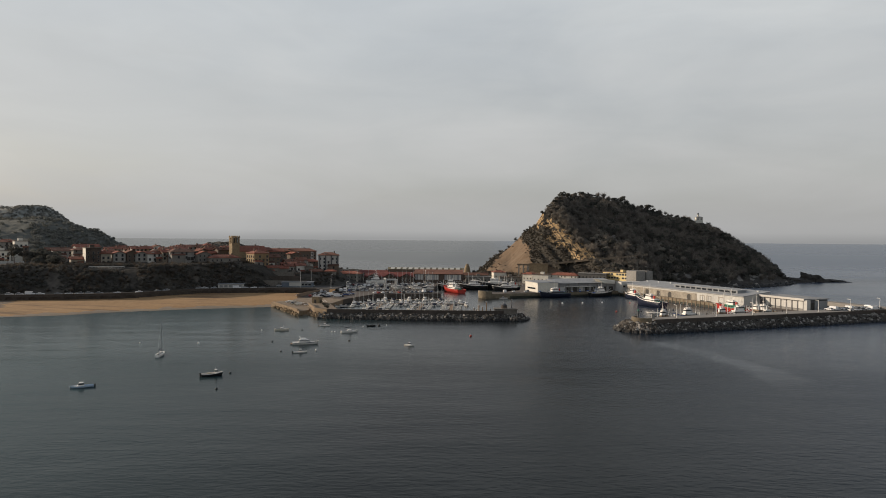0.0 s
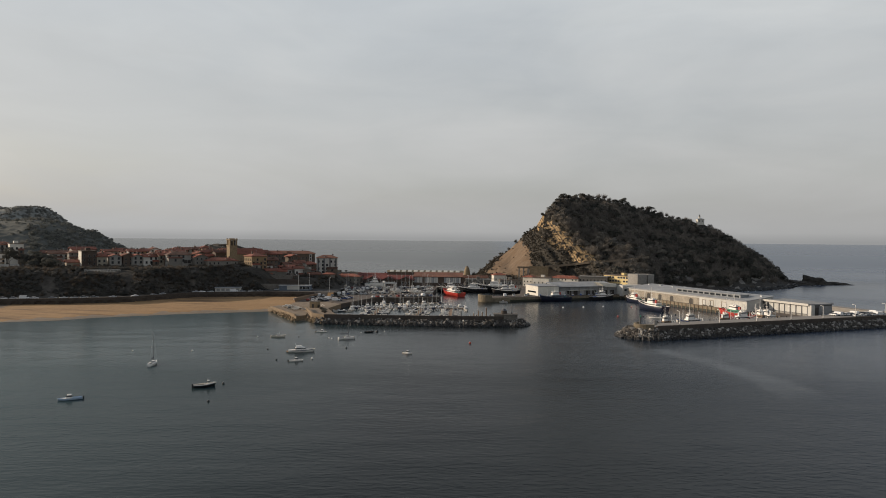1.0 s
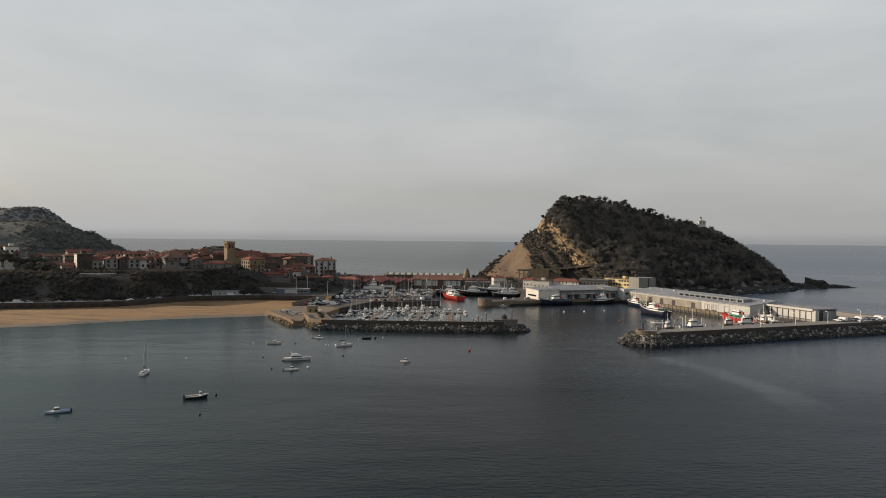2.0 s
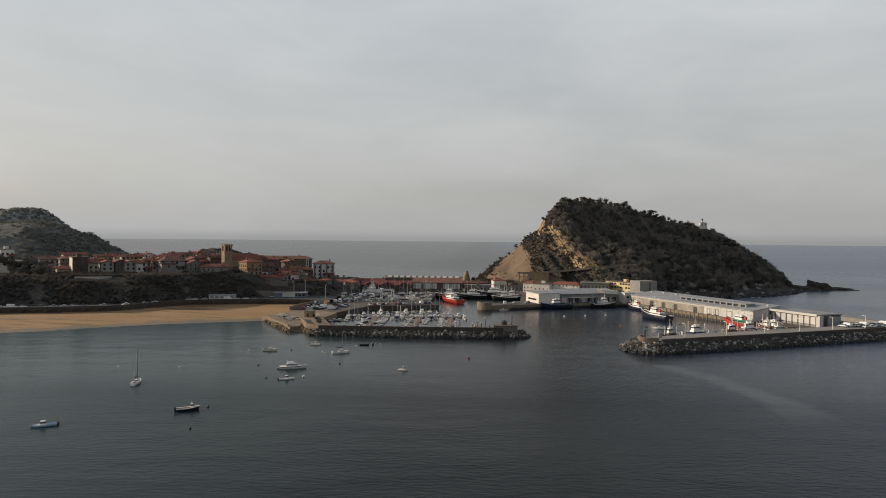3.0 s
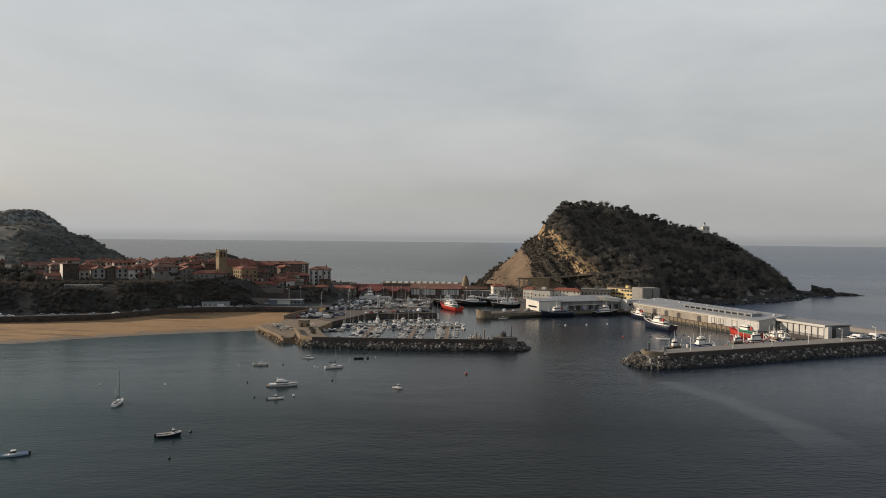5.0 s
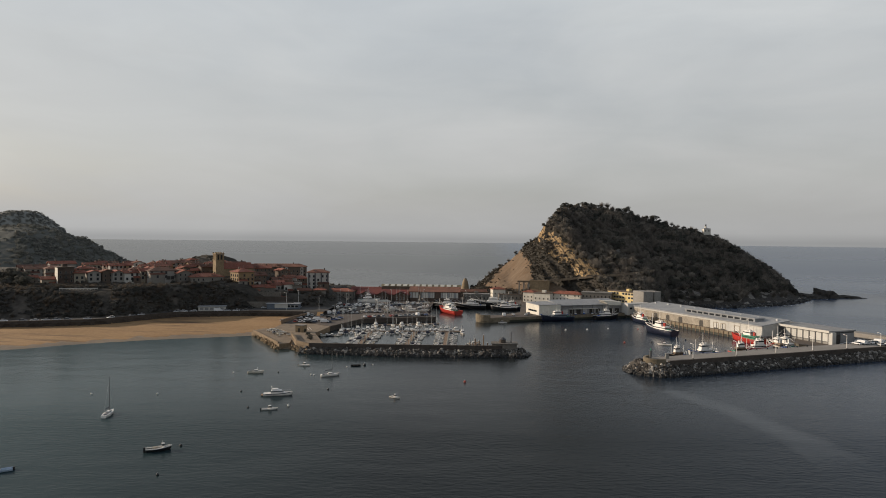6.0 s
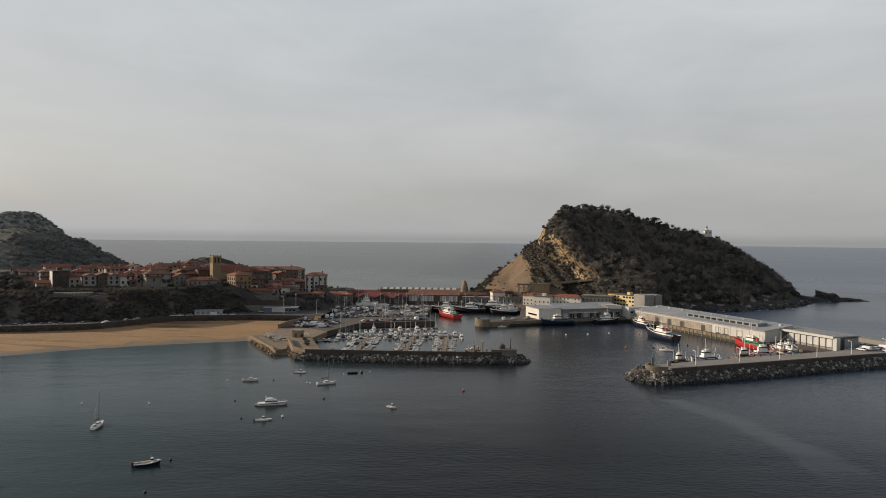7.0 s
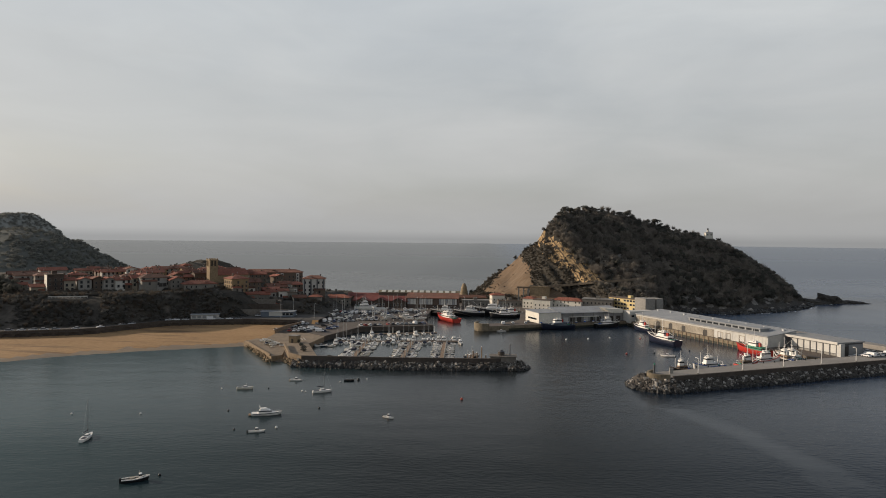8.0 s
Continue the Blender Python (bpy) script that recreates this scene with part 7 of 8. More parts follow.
ob = thing("harbour_beacon", (*uv(190.5, 259.5), 5.0), "dark cylindrical harbour light on the breakwater head", "beacon")
part("column", a_tube((0, 0, 0), (0, 0, 3.6), 0.5, 0.42, sides=12), "darksheet", ob)
part("gallery", a_tube((0, 0, 3.6), (0, 0, 3.8), 0.75, sides=12), "darksheet", ob)
part("lantern", a_tube((0, 0, 3.8), (0, 0, 4.6), 0.3, 0.2, sides=8), "green", ob)
ob = thing("service_box", (*uv(198.5, 259), 5.0), "pale concrete service box on the breakwater", "box")
part("body", a_box(-0.7, -0.5, 0, 0.7, 0.5, 2.0), "concrete", ob)
part("lid", a_box(-0.8, -0.6, 2.0, 0.8, 0.6, 2.15), "concrete", ob)
for k in range(14):
    ob = thing("bollard", (*uv(204 + k * 6.2, 264.6), 5.0), "squat iron mooring bollard on the quay", "bollard", "bollards")
    part("stem", a_tube((0, 0, 0), (0, 0, 0.55), 0.2, 0.18, sides=8), "rubber", ob)
    part("cap", a_tube((0, 0, 0.55), (0, 0, 0.75), 0.32, 0.26, sides=8), "rubber", ob)

ob = thing("harbour_beacon", (11.5, 347, 5.7), "slim dark harbour light on the breakwater block", "beacon")
part("column", a_tube((0, 0, 0), (0, 0, 4.2), 0.28, 0.2, sides=8), "darksheet", ob)
part("lantern", a_tube((0, 0, 4.2), (0, 0, 5.0), 0.35, 0.2, sides=8), "darksheet", ob)
ob = thing("winch_hut", (7.5, 347, 5.7), "dark rounded hut on the breakwater block", "hut")
part("body", a_tube((0, 0, 0), (0, 0, 1.6), 1.6, 1.5, sides=12), "darkwall", ob)
part("roof", a_tube((0, 0, 1.6), (0, 0, 2.5), 1.7, 0.4, sides=12), "darksheet", ob)
for k, (x, y, h) in enumerate(((-8, 352.5, 5), (-5.5, 353.0, 6.5), (-3.6, 353.5, 5.5), (-1.5, 354.5, 8), (0.5, 353.0, 4.5), (-6.8, 356, 4.0))):
    ob = thing("timber_post", (x, y, -2), "tall rust-brown mooring post by the breakwater", "post", "mooring posts")
    part("post", a_tube((0, 0, 0), (0, 0, h + 2), 0.32, 0.28, sides=8), "timber", ob)
    part("cap", a_tube((0, 0, h + 2), (0, 0, h + 2.25), 0.4, 0.34, sides=8), "steel", ob)

# timber fenders down the stone quay
fender_me = mesh_of("fender", a_box(-0.28, -0.22, -1.0, 0.0, 0.22, 3.1), "timber")
fenders = tagged(new("quay_fenders"), "row of dark upright timber fenders on the quay wall", "fenders", kind="structure")
for k in range(40):
    put("fender", fender_me, fenders, Matrix.Translation((*uv(297.98, 272 + k * 3.75), 0)) @ Matrix.Rotation(radians(HARBOUR), 4, "Z"))

# weed line along the quays
for u0, v0, u1, v1, label in ((297.9, 266.2, 298.02, 424.0, "dark weed band along the warehouse quay"), (206, 424.38, 297.5, 424.52, "dark weed band along the market quay")):
    bm = bmesh.new()
    prism(bm, [uv(u0, v0), uv(u1, v0), uv(u1, v1), uv(u0, v1)], -1.0, 1.3)
    tagged(part("weed_band", bm, "weed"), label, "weed", kind="structure")

# ---- yard buildings, walls and gear ----
ob = thing("boat_shed", (-140, 482, 5.3), "low white sports shed with a blue front wall", "shed", rz=5)
part("wall", a_box(-11, -4, -1, 11, 4, 3.4), "dullblue", ob)
part("sign_wall", a_box(-5.5, -4.2, 0.6, 3.5, -4.02, 3.6), "white", ob)
part("roof", a_box(-11.5, -4.6, 3.4, 11.5, 4.6, 3.7), "sheet", ob)
for k in range(3):
    put("window", WIN["wide"], ob, Matrix.Translation((5.2 + 2.6 * k - 1, -4, 1.2)))
ob = thing("beach_hut", (-182, 461, 5.4), "long pale beach pavilion above the sand", "pavilion", rz=16)
part("wall", a_box(-8.5, -2.6, -1, 8.5, 2.6, 2.7), "white", ob)
part("roof", a_box(-9, -3.2, 2.7, 9, 3.0, 3.0), "sheet", ob)
for k in range(5):
    part("shutter", a_box(-7.6 + k * 3.2, -2.7, 0.6, -5.4 + k * 3.2, -2.58, 2.2), "greysheet", ob)
ob = thing("kiosk", (-101.5, 389, 2.8), "small tan flat-roofed stone kiosk on the boatyard", "kiosk", rz=-14)
part("wall", a_box(-2.4, -2, -1, 2.4, 2, 3.6), "sandstone", ob)
part("roof", a_box(-2.6, -2.2, 3.6, 2.6, 2.2, 3.9), "palepave", ob)
part("door", a_box(-0.8, -2.12, 0, 0.4, -1.98, 2.2), "door", ob)
bm = bmesh.new()
prism(bm, ribbon([(-122.5, 421), (-121, 440), (-117, 458)], -0.3, 0.3), 1.0, 5.2)
tagged(part("wall_hoarding", bm, "timber"), "rusty brown hoarding beside the beach", "hoarding", kind="structure")
bm = bmesh.new()
prism(bm, ribbon([(-103, 377), (-92.5, 350), (-83.6, 341.2)], -0.5, 0.5), 2.6, 4.3)
tagged(part("wall_mole", bm, "ochrewall"), "tan stone parapet at the root of the breakwater", "parapet", kind="structure")
bm = bmesh.new()
prism(bm, ribbon([(-128, 391), (-101.5, 351)], -1.0, -0.3), 2.3, 3.3)
tagged(part("wall_mole", bm, "ochrewall"), "tan stone parapet of the small mole", "parapet", kind="structure")
ob = thing("gangway", (-98.2, 397, 0.5), "white sloping gangway down to the pontoon", "gangway", rz=-52)
bm = bmesh.new()
ramp_m = Matrix.Rotation(radians(13), 4, "Y")
box(bm, -5, -0.8, 1.0, 5, 0.8, 1.15, m=ramp_m)
part("walkway", bm, "concrete", ob)
for s in (-0.8, 0.8):
    bm = bmesh.new()
    box(bm, -5, s - 0.04, 2.0, 5, s + 0.04, 2.12, m=ramp_m)
    for k in range(6):
        box(bm, -5 + 1.95 * k, s - 0.04, 1.1, -4.9 + 1.95 * k, s + 0.04, 2.0, m=ramp_m)
    part("handrail", bm, "gel", ob)


def travel_lift():
    ob = thing("travel_lift", (-72, 489, 3.0), "pale grey steel boat hoist on wheels", "boat lift", rz=20)
    for sx in (-4, 4):
        for sy in (-3.2, 3.2):
            part("leg", a_box(sx - 0.3, sy - 0.3, 0.8, sx + 0.3, sy + 0.3, 7.6), "steel", ob)
            part("wheel", a_tube((sx, sy - 0.25, 0.6), (sx, sy + 0.25, 0.6), 0.6, sides=10), "rubber", ob)
    for sy in (-3.2, 3.2):
        part("side_beam", a_box(-4.6, sy - 0.35, 7.6, 4.6, sy + 0.35, 8.4), "steel", ob)
    part("cross_beam", a_box(-4.5, -3.6, 8.4, -3.7, 3.6, 9.1), "steel", ob)


travel_lift()
rnd = random.Random(31)
for k in range(14):
    x, y = -120 + (k % 7) * 2.6, 397 - (k % 7) * 3.4 - (k // 7) * 4.6
    if (k // 7) and k % 7 > 4:
        continue
    dinghy((x, y, 2.86), rnd.uniform(-20, 60), "small upturned dinghy stored on the mole" if k % 3 == 0 else "small open dinghy stored on the stone mole", rnd.uniform(3.2, 4.4), rnd.choice(("gel", "ivory", "gel", "gel", "timber")), "stored dinghies")
for k in range(16):
    x, y = -108 + rnd.uniform(0, 16), 424 + rnd.uniform(4, 26)
    if k % 4 == 0:
        ob = thing("net_pile", (x, y, 3.0), "heap of dark fishing nets on the yard", "nets", "net heaps")
        bm = bmesh.new()
        bmesh.ops.create_icosphere(bm, subdivisions=2, radius=1)
        for v in bm.verts:
            v.co = Vector((v.co.x * 1.9, v.co.y * 1.4, max(0, v.co.z) * 0.9)) * (1 + 0.25 * noise.noise(v.co * 2.3 + Vector((k, 0, 0))))
        part("heap", bm, rnd.choice(("green", "canvas", "timber")), ob)
for k in range(9):
    ob = thing("fish_crate", (*uv(231 + k * 6.7, 426.6), 3.2), "stack of pale plastic fish crates", "crates", "fish crates", rnd.uniform(0, 40))
    for j in range(rnd.choice((2, 3, 4))):
        part("crate", a_box(-0.6, -0.4, j * 0.42, 0.6, 0.4, j * 0.42 + 0.38), rnd.choice(("gel", "blue", "gel")), ob)

# pines and bushes in the yard
# ---- trees and scrub ----
GREEN = np.random.RandomState(4)


def leaf_cloud(n, size, flat=0.8, lumps=3, spread=0.34):
    """Loose leaf clumps over a few rounded lumps: an uneven crown of unit radius, as triangles."""
    centres = GREEN.normal(0, spread, (lumps, 3)) * (1, 1, 0.7)
    big = 0.42 + 0.22 * GREEN.rand(lumps, 1)
    which = GREEN.randint(0, lumps, n)
    way = GREEN.normal(0, 1, (n, 3))
    way[:, 2] = np.where(way[:, 2] < -0.4, -way[:, 2], way[:, 2])
    way /= np.linalg.norm(way, axis=1)[:, None]
    mid = centres[which] + way * (big[which] * (0.86 + 0.26 * GREEN.rand(n, 1))) * (1, 1, flat)
    # the leaves lie mostly along the outside of their lump
    a = np.cross(way, GREEN.normal(0, 1, (n, 3))) + GREEN.normal(0, 0.16, (n, 3))
    a /= np.linalg.norm(a, axis=1)[:, None]
    b = np.cross(way, a) + GREEN.normal(0, 0.16, (n, 3))
    b /= np.linalg.norm(b, axis=1)[:, None]
    s = size * (0.6 + 0.8 * GREEN.rand(n, 1))
    return np.stack([mid + a * s, mid + b * s, mid - (a + b) * s * 0.7], 1)


def twig_cloud(n, spread=0.75):
    """Thin slivers that fan upwards and out: a bare winter crown."""
    way = GREEN.normal(0, 1, (n, 3))
    way[:, 2] = np.abs(way[:, 2]) + 0.4
    way /= np.linalg.norm(way, axis=1)[:, None]
    start = way * 0.25 * GREEN.rand(n, 1) - (0, 0, 0.55)
    end = start + way * (0.7 + 0.7 * GREEN.rand(n, 1)) * (spread, spread, 1.0)
    side = np.cross(way, GREEN.normal(0, 1, (n, 3)))
    side /= np.linalg.norm(side, axis=1)[:, None]
    return np.stack([start + side * 0.03, start - side * 0.03, end + side * 0.045], 1)


def thicket(name, spots, clouds, materials, label):
    """Many crowns as one mesh. spots: x, y, z, radius, height factor, cloud, material."""
    tris, slots = [], []
    for x, y, z, r, tall, c, m in spots:
        t = GREEN.rand() * 6.283
        cs, sn = math.cos(t), math.sin(t)
        turn = np.array(((cs, sn, 0), (-sn, cs, 0), (0, 0, 1)))
        tris.append(clouds[c] @ turn * (r, r, r * tall) + (x, y, z))
        slots.append(np.full(len(clouds[c]), m, np.int32))
    pts, slots = np.concatenate(tris), np.concatenate(slots)
    n = len(pts)
    me = bpy.data.meshes.new(name)
    me.vertices.add(3 * n)
    me.vertices.foreach_set("co", pts.reshape(-1).astype(np.float32))
    me.loops.add(3 * n)
    me.loops.foreach_set("vertex_index", np.arange(3 * n, dtype=np.int32))
    me.polygons.add(n)
    me.polygons.foreach_set("loop_start", np.arange(0, 3 * n, 3, dtype=np.int32))
    for one in materials:
        me.materials.append(M[one])
    me.polygons.foreach_set("material_index", slots)
    me.update(calc_edges=True)
    return tagged(new(name, me), label, "woodland", kind="stuff")


CLOUDS = [leaf_cloud(190, 0.165) for _ in range(6)] + [leaf_cloud(90, 0.22, 0.7, 2) for _ in range(4)] + [twig_cloud(150) for _ in range(4)]
LEAVES = ["leaf", "pine", "twig"]

# wood on the island mount
rnd = random.Random(21)
spots = []
for _ in range(8200):
    x, y = rnd.uniform(-26, 312), rnd.uniform(560, 812)
    yr = table(RIDGE_Y, x)
    if y > yr + 10:
        continue
    z = mount(x, y)
    if z < 3.5 or (x > 230 and z < 8 and rnd.random() < 0.6):
        continue
    if abs(x - 247) < 9 and abs(y - 786) < 12:
        continue
    kind = mount_pick(x, y, z)
    if kind in (1, 3) and rnd.random() < (0.97 if kind == 1 else 0.86):
        continue
    if kind in (2, 4) and rnd.random() < 0.85:
        continue
    q = rib_off(x, y)
    if -5.5 < q < 5 and z > 23 and 50 < x < 100 and rnd.random() < 0.72:
        continue
    west = q > -2 and x < 95
    if west and q > 3 and y < yr - 3 and rnd.random() < 0.8:
        continue
    r = rnd.uniform(1.2, 2.2) if west else rnd.uniform(2.2, 4.8)
    if y > yr - 24 and x > 58:
        r = rnd.uniform(1.7, 3.0)
    bare = rnd.random() < (0.75 if rough(x, y, 26, 3.0) > 0.05 else 0.22)
    if bare:
        spots.append((x, y, z + r * 0.75, r * 1.15, 1.1, 10 + rnd.randrange(4), 2))
    else:
        # dark pine crowns favoured eastward, putting the slope's shading into colour
        spots.append((x, y, z + r * 0.45, r, rnd.uniform(0.8, 1.2), rnd.randrange(10), 1 if rough(x, y, 20, 14.0) + 0.5 * smooth(120, 230, x) > 0.12 else 0))
thicket("island_wood", spots, CLOUDS, LEAVES, "dense dark winter wood over the island mount")

# low bushes over the western face
spots = []
for _ in range(12000):
    x, y = rnd.uniform(-24, 100), rnd.uniform(575, 712)
    z = mount(x, y)
    if z < 5 or y > table(RIDGE_Y, x) + 6 or rib_off(x, y) < 1:
        continue
    k = mount_pick(x, y, z)
    if (k == 1 and rnd.random() < 0.985) or (k == 3 and rnd.random() < 0.93):
        continue
    r = rnd.uniform(0.6, 1.25)
    if rnd.random() < 0.4:
        spots.append((x, y, z + r * 0.6, r, 1.0, 10 + rnd.randrange(4), 2))
    else:
        spots.append((x, y, z + r * 0.3, r, 0.8, rnd.randrange(10), 1 if rough(x, y, 12, 40.0) > 0.28 else 0))
thicket("cliff_scrub", spots, CLOUDS, ["cliffbrush", "cliffbrush", "cliffbrush"], "brown winter bushes on the island's cliff side")

# scrub and trees on the bluff below the town
spots = []
for _ in range(9500):
    x = rnd.uniform(-430, -118)
    b = back(x)
    y = b + 13 + rnd.uniform(0, 72)
    z = land(x, y)
    s = (z - 5.4) / 15
    if s < 0.03 or (-186 < x < -132 and 484 < y < 511) or (x > -178 and y > b + 22 and rnd.random() < 0.4):
        continue
    r = rnd.uniform(1.1, 2.3)
    if scar(x, y) < 0.5 and rnd.random() < 0.9:
        continue
    if rough(x, y, 26, 6.0) > 0.28 or (-271 < x < -246 and y < 440 and z > 17.8) or (x < -336 and s > 0.42):
        continue
    if rnd.random() < 0.22:
        spots.append((x, y, z + r * 0.7, r, 1.1, 10 + rnd.randrange(4), 2))
    else:
        spots.append((x, y, z + r * 0.3, r, rnd.uniform(0.65, 1.0), rnd.randrange(10), 0 if rnd.random() < 0.3 else 1))
thicket("bluff_scrub", spots, CLOUDS, ["darkbrush", "darkbrush", "brush"], "dark scrub and small trees covering the bluff")

# hedges and gardens between the houses, rough growth on the headland and the islet
spots = []
for _ in range(700):
    x, y = rnd.uniform(-420, -120), rnd.uniform(470, 650)
    if y < back(x) + 45 or (x > -165 and y < 520) or (x < -335 and y < 486):
        continue
    z = land(x, y)
    if z < 6:
        continue
    r = rnd.uniform(0.9, 2.0)
    spots.append((x, y, z + r * 0.4, r, rnd.uniform(0.6, 1.0), rnd.randrange(14), rnd.choice((0, 0, 1))))
for _ in range(160):
    a, d = rnd.uniform(0, 6.283), rnd.random() ** 0.5
    r = rnd.uniform(0.8, 1.6)
    spots.append((-128 + 21 * d * math.cos(a), 628 + 22 * d * math.sin(a), 10.5 * (1 - d * d) + 1.0, r, 0.7, rnd.randrange(10), 0))
thicket("garden_scrub", spots, CLOUDS, LEAVES, "dark garden trees and hedges among the houses")

# far hill wood, with distance haze put into its colours
spots = []
for _ in range(16000):
    x, y = rnd.uniform(-1300, -480), rnd.uniform(700, 1290)
    z = far_hill(x, y)
    edge = far_hill(x, y + 40) < z - 4 or far_hill(x + 40, y) < z - 14
    if z < 8 or x / y < -0.95 or (not edge and rnd.random() < 0.9):
        continue
    r = rnd.uniform(2.6, 5.4) if edge else rnd.uniform(2.4, 4.4)
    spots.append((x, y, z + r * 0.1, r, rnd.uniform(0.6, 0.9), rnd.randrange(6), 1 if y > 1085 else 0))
thicket("hill_wood", spots, CLOUDS, ["hillwood", "farwood"], "wood over the distant hill with haze put into its colour")


def tree(x, y, z, r, h, style, label):
    """A tapered trunk with limbs and a loose crown."""
    ob = thing("tree", (x, y, z - 0.6), label, "tree", "ridge trees" if "ridge" in label else "bluff trees" if "road" in label else "yard trees")
    bm = bmesh.new()
    bend = Vector((rnd.uniform(-0.5, 0.5), rnd.uniform(-0.5, 0.5), 0))
    tube(bm, (0, 0, 0), Vector((0, 0, h * 0.55)) + bend, 0.32, 0.22, 7)
    tube(bm, Vector((0, 0, h * 0.55)) + bend, Vector((0, 0, h)) + bend * 1.6, 0.22, 0.08, 6)
    for k in range(6):
        a = k * 1.05 + rnd.uniform(-0.3, 0.3)
        s = Vector((0, 0, h * rnd.uniform(0.45, 0.75))) + bend
        tube(bm, s, s + Vector((math.cos(a) * r * 0.7, math.sin(a) * r * 0.7, h * 0.28)), 0.11, 0.04, 5)
    part("trunk", bm, "bark", ob)
    tris = np.concatenate([leaf_cloud(620, 0.11, 0.8, 6, 0.38) * (r, r, r * 0.85), leaf_cloud(260, 0.12, 0.8, 4, 0.3) * (r * 0.8, r * 0.8, r * 0.7) + (0, 0, -r * 0.25)]) if style != "bare" else twig_cloud(240, 0.8) * (r, r, r)
    tris = tris + np.array((bend.x * 1.4, bend.y * 1.4, h * (0.9 if style != "bare" else 0.95)))
    me = bpy.data.meshes.new("crown")
    me.from_pydata([tuple(p) for p in tris.reshape(-1, 3)], [], [(3 * k, 3 * k + 1, 3 * k + 2) for k in range(len(tris))])
    me.materials.append(M["pine" if style != "bare" else "twig"])
    put("crown", me, ob)


for x, r, h, style in ((70, 3.4, 2.6, "pine"), (75, 4.0, 2.8, "pine"), (81, 4.8, 3.2, "pine"), (87, 4.2, 2.6, "pine"), (94, 3.0, 2.2, "pine"), (100, 2.8, 2.4, "pine"), (108.5, 3.5, 3.6, "pine"), (116, 3.0, 2.0, "pine"), (122, 3.0, 2.2, "bare"), (129, 4.4, 4.4, "bare"), (135, 4.6, 4.8, "bare"), (141, 3.6, 3.4, "bare"), (149, 4.2, 3.2, "pine"), (157, 5.6, 4.8, "pine"), (163, 3.8, 3.0, "pine"), (171, 3.2, 2.4, "pine"), (180, 3.6, 2.8, "pine"), (188, 5.0, 4.4, "pine"), (194, 3.2, 2.4, "pine"), (202, 3.8, 3.6, "bare"), (209, 3.4, 3.6, "bare"), (216, 3.0, 3.0, "bare"), (223, 3.0, 2.2, "pine"), (231, 3.6, 3.2, "bare"), (237, 2.8, 2.6, "bare"), (256, 2.8, 2.2, "pine"), (264, 2.6, 2.0, "pine"), (30, 2.4, 2.2, "pine"), (22, 2.4, 2.4, "bare"), (14, 2.2, 2.2, "pine"), (4, 2.4, 2.2, "bare"), (-6, 2.4, 2.0, "bare"), (-14, 2.2, 2.0, "pine"), (56, 2.4, 2.0, "pine")):
    y = table(RIDGE_Y, x) - 1.0
    tree(x, y, mount(x, y), r, h + (0.6 if r > 4 else 0.2), style, "bare grey winter tree on the island ridge" if style == "bare" else "dark round pine tree on the island ridge")
for x, y, r, h in ((-336, 452, 6.0, 11), (-330, 455, 4.2, 8.5), (-323, 449, 5.6, 6.5), (-316, 450, 6.4, 7.5), (-309, 451, 6.6, 7.5), (-303, 448, 6.2, 6), (-320, 458, 5.0, 7), (-308, 440, 5.4, 4.5), (-299, 441, 5.0, 4.0)):
    tree(x, y, land(x, y), r, h, "pine" if r > 4.1 else "bare", "tall dark tree above the beach road")
for x, y in ((-99, 388), (-95, 378), (-91.5, 370), (-89, 362), (-72, 346.2)):
    tree(x, y, 2.8, 1.5, 1.6, "pine", "small dark tamarisk tree by the boatyard")


# surf along the island's foot
rnd = random.Random(3)
for k, (cx, cy, L) in enumerate(((196, 590, 16), (232, 604, 22), (262, 622, 20), (292, 655, 18), (330, 694, 14), (366, 708, 16))):
    verts, n = [], 14
    for i in range(n + 1):
        s = i / n - 0.5
        mid = Vector((s * L, 1.5 * math.sin(i * 1.1 + k) + 3.5 * s * s))
        half = 0.9 * (1 - (2 * s) ** 2) * rnd.uniform(0.5, 1.2) + 0.05
        verts += [(mid.x, mid.y - half, 0), (mid.x, mid.y + half, 0)]
    me = bpy.data.meshes.new("surf_foam")
    me.from_pydata(verts, [], [(2 * i, 2 * i + 2, 2 * i + 3, 2 * i + 1) for i in range(n)])
    me.materials.append(M["foam"])
    ob = tagged(new("surf_foam", me), "thin white surf along the rocky shore", "surf", kind="stuff")
    ob.matrix_basis = pose(cx, cy, 0.05, 0, 0, 28 if k < 4 else 8)
# ---- boulders of the breakwaters ----
def boulder_mesh(seed, stone="boulder"):
    bm = bmesh.new()
    bmesh.ops.create_cube(bm, size=1.6)
    bmesh.ops.bevel(bm, geom=list(bm.edges), offset=0.16, segments=1, affect="EDGES")
    for v in bm.verts:
        v.co *= 1 + 0.42 * noise.noise(v.co * 1.1 + Vector((seed * 3.7, 0, 0)))
        v.co.x += 0.25 * v.co.z * math.sin(seed)
    return mesh_of("boulder", bm, stone)


BOULDERS = [boulder_mesh(k) for k in range(8)]
PALE = [boulder_mesh(k, "paleboulder") for k in range(8)]
WET = [boulder_mesh(k, "wetboulder") for k in range(8)]


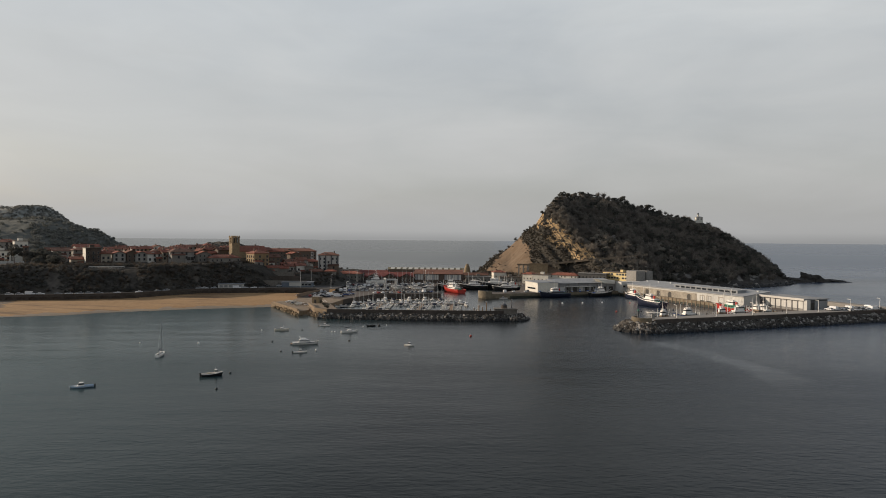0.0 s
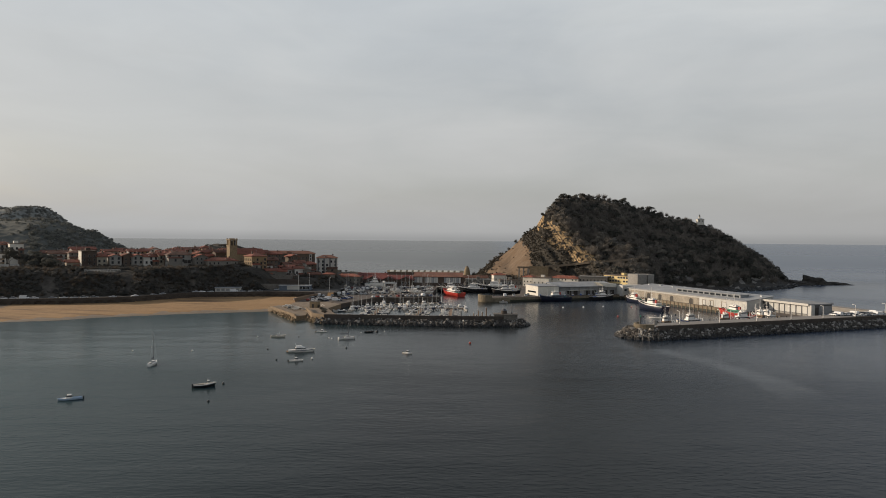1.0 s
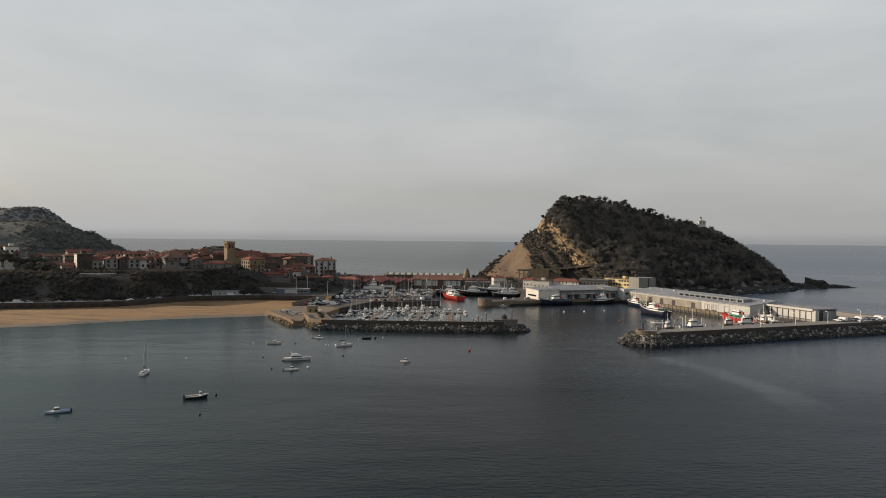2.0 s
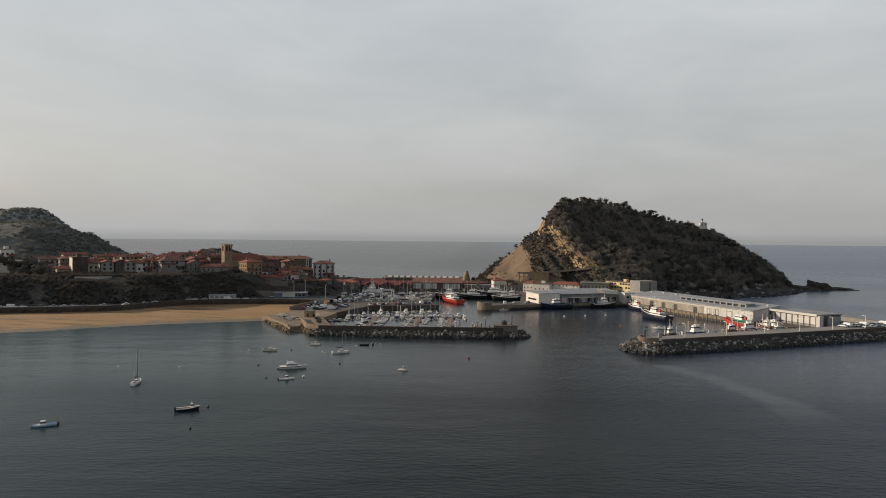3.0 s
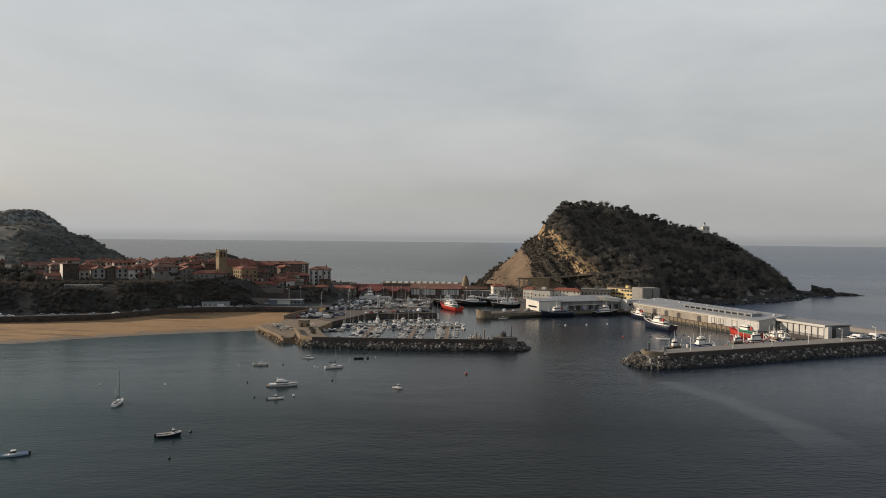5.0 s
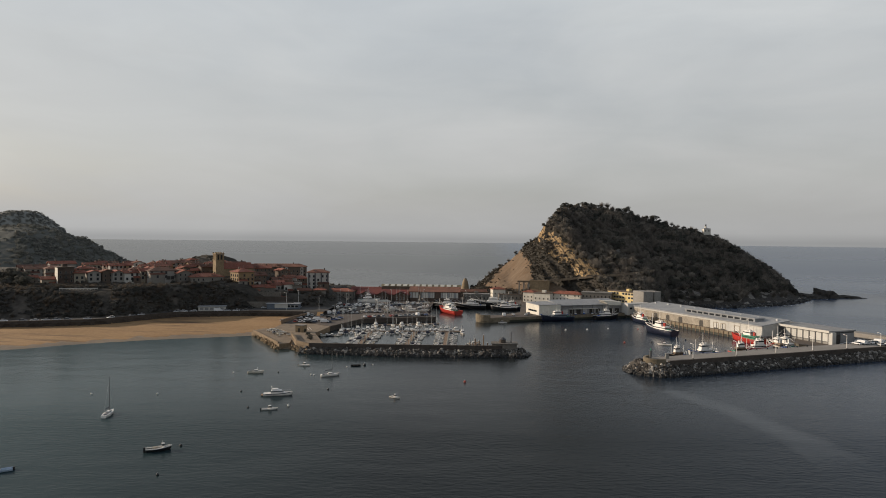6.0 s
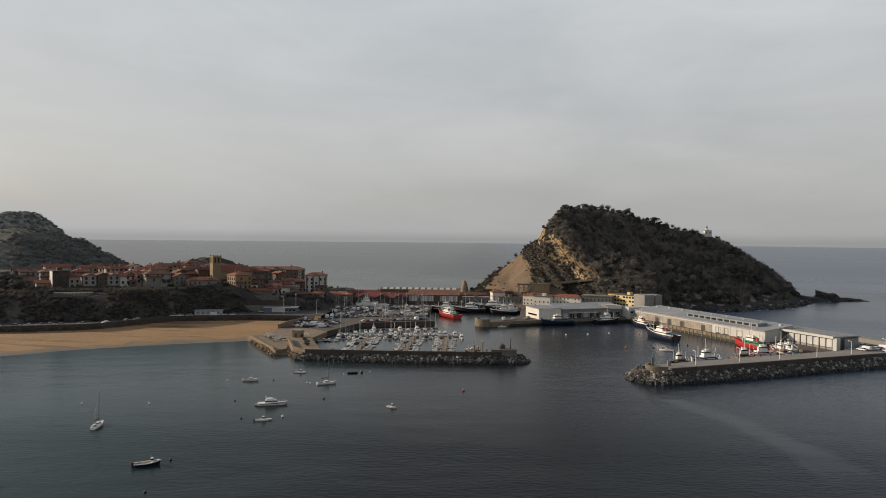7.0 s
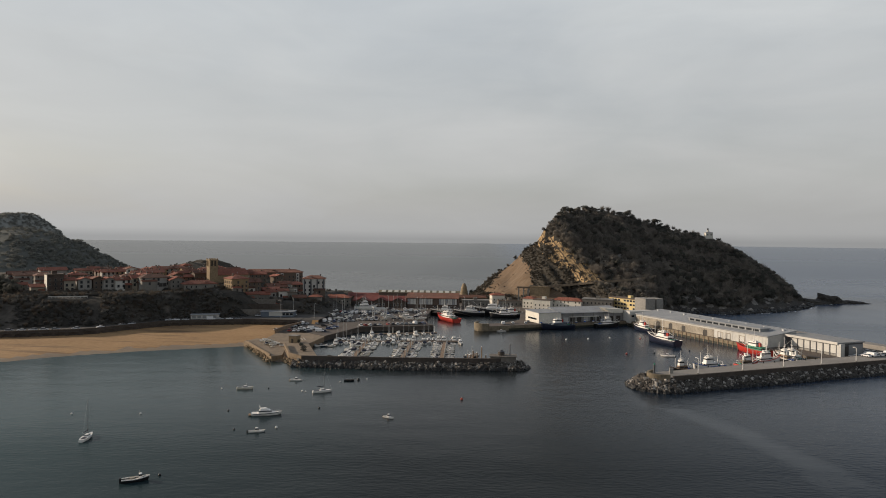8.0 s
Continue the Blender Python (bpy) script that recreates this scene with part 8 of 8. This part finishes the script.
def rubble(parent, place, n_parts, n_rest, seed, dry=None):
    """place(rnd) gives a spot on the slope and a size. The first stones are parts, the rest one mesh."""
    rnd = random.Random(seed)

    def one():
        x, y, z, s = place(rnd)
        return Matrix.LocRotScale((x, y, z), Euler([rnd.uniform(0, 6.28) for _ in range(3)]), (s * rnd.uniform(0.8, 1.3), s * rnd.uniform(0.8, 1.2), s * rnd.uniform(0.65, 1.0)))

    for k in range(n_parts):
        m = one()
        # about a quarter of the dry stones pale: sunlit flecks put into colour
        put("boulder", (WET if m.translation.z < 0.5 and dry is None else dry or (PALE if rnd.random() < 0.24 else BOULDERS))[rnd.randrange(8)], parent, m)
    if not n_rest:
        return
    verts, faces, slots = [], [], []
    packs = [([v.co.copy() for v in me.vertices], [tuple(p.vertices) for p in me.polygons]) for me in BOULDERS]
    for k in range(n_rest):
        pv, pf = packs[rnd.randrange(8)]
        m, o = one(), len(verts)
        verts += [m @ c for c in pv]
        faces += [tuple(i + o for i in f) for f in pf]
        # one dry stone in five pale, again as painted sunlit flecks
        slots += [1 if m.translation.z < 0.5 else 2 if rnd.random() < 0.2 else 0] * len(pf)
    me = bpy.data.meshes.new("rubble")
    me.from_pydata(verts, [], faces)
    me.materials.append(M["rubblestone"])
    me.materials.append(M["wetboulder"])
    me.materials.append(M["paleboulder"])
    me.polygons.foreach_set("material_index", slots)
    ob = put("rubble", me, parent)
    ob["kind"] = "stuff"


def west_spot(rnd):
    s = rnd.random()
    if s < 0.86:
        x = rnd.uniform(-88, 13)
        f = rnd.random()
        y = table([(-88, 336), (-40, 334.5), (2, 336.5), (14, 341)], x) + 0.8 + f * 4.4
        return x, y, -0.3 + 2.7 * f + rnd.uniform(-0.3, 0.3), rnd.uniform(0.45, 0.95)
    a, f = rnd.uniform(-2.0, 1.6), rnd.random()
    r = 7.6 - 4.2 * f
    return 13 + r * math.cos(a), 346.5 + r * math.sin(a), -0.3 + 2.8 * f, rnd.uniform(0.5, 1.0)


def east_spot(rnd):
    s = rnd.random()
    if s < 0.86:
        u = rnd.uniform(188, 372)
        f = rnd.random()
        x, y = uv(u, 246.3 + f * 5.5)
        return x, y, -0.4 + 3.6 * f + rnd.uniform(-0.3, 0.3), rnd.uniform(0.4, 0.9)
    a, f = rnd.uniform(radians(95), radians(275)), rnd.random()
    r = 7.6 + 5.6 * (1 - f)
    x, y = uv(193 + r * math.cos(a), 258.8 + r * math.sin(a))
    return x, y, -0.4 + 4.0 * f + rnd.uniform(-0.3, 0.3), rnd.uniform(0.6, 1.1)


rubble(breakwater_west, west_spot, 210, 1300, 1)
rubble(breakwater_east, east_spot, 230, 3100, 2)

TAN = [boulder_mesh(k, "ochreboulder") for k in range(8)]


def mole_spot(rnd):
    s, f = rnd.random(), rnd.random()
    x, y = (lerp(-127.5, -101, s), lerp(391.5, 348, s)) if rnd.random() < 0.6 else (lerp(-95.5, -84, s), lerp(352, 338, s))
    return x - 1.4 * (1 - f), y - 1.1 * (1 - f), -0.2 + 1.9 * f, rnd.uniform(0.35, 0.75)


mole_rubble = tagged(new("mole_rubble"), "tan rough boulders along the stone mole", "rubble", kind="structure")
rubble(mole_rubble, mole_spot, 140, 0, 9, TAN)


# loose rocks along the island's foot
def shore_spot(rnd):
    x = rnd.uniform(158, 316)
    y = table(FOOT, x) + rnd.uniform(-5, 7)
    return x, y, max(-0.5, mount(x, y)) + rnd.uniform(-0.4, 0.6), rnd.uniform(0.7, 2.3)


shore_rocks = tagged(new("shore_rocks"), "dark broken rocks along the island's foot", "rocks", kind="structure")
rubble(shore_rocks, shore_spot, 50, 600, 12)


def wall_end_spot(rnd):
    f = rnd.random()
    x, y = uv(rnd.uniform(351, 376), 247 + 9 * f)
    return x, y, -0.2 + 4.6 * f, rnd.uniform(0.6, 1.3)


pale_rocks = tagged(new("sea_wall_rocks"), "pale armour rocks where the breakwater meets the sea wall", "rocks", kind="structure")
rubble(pale_rocks, wall_end_spot, 120, 0, 15, PALE)
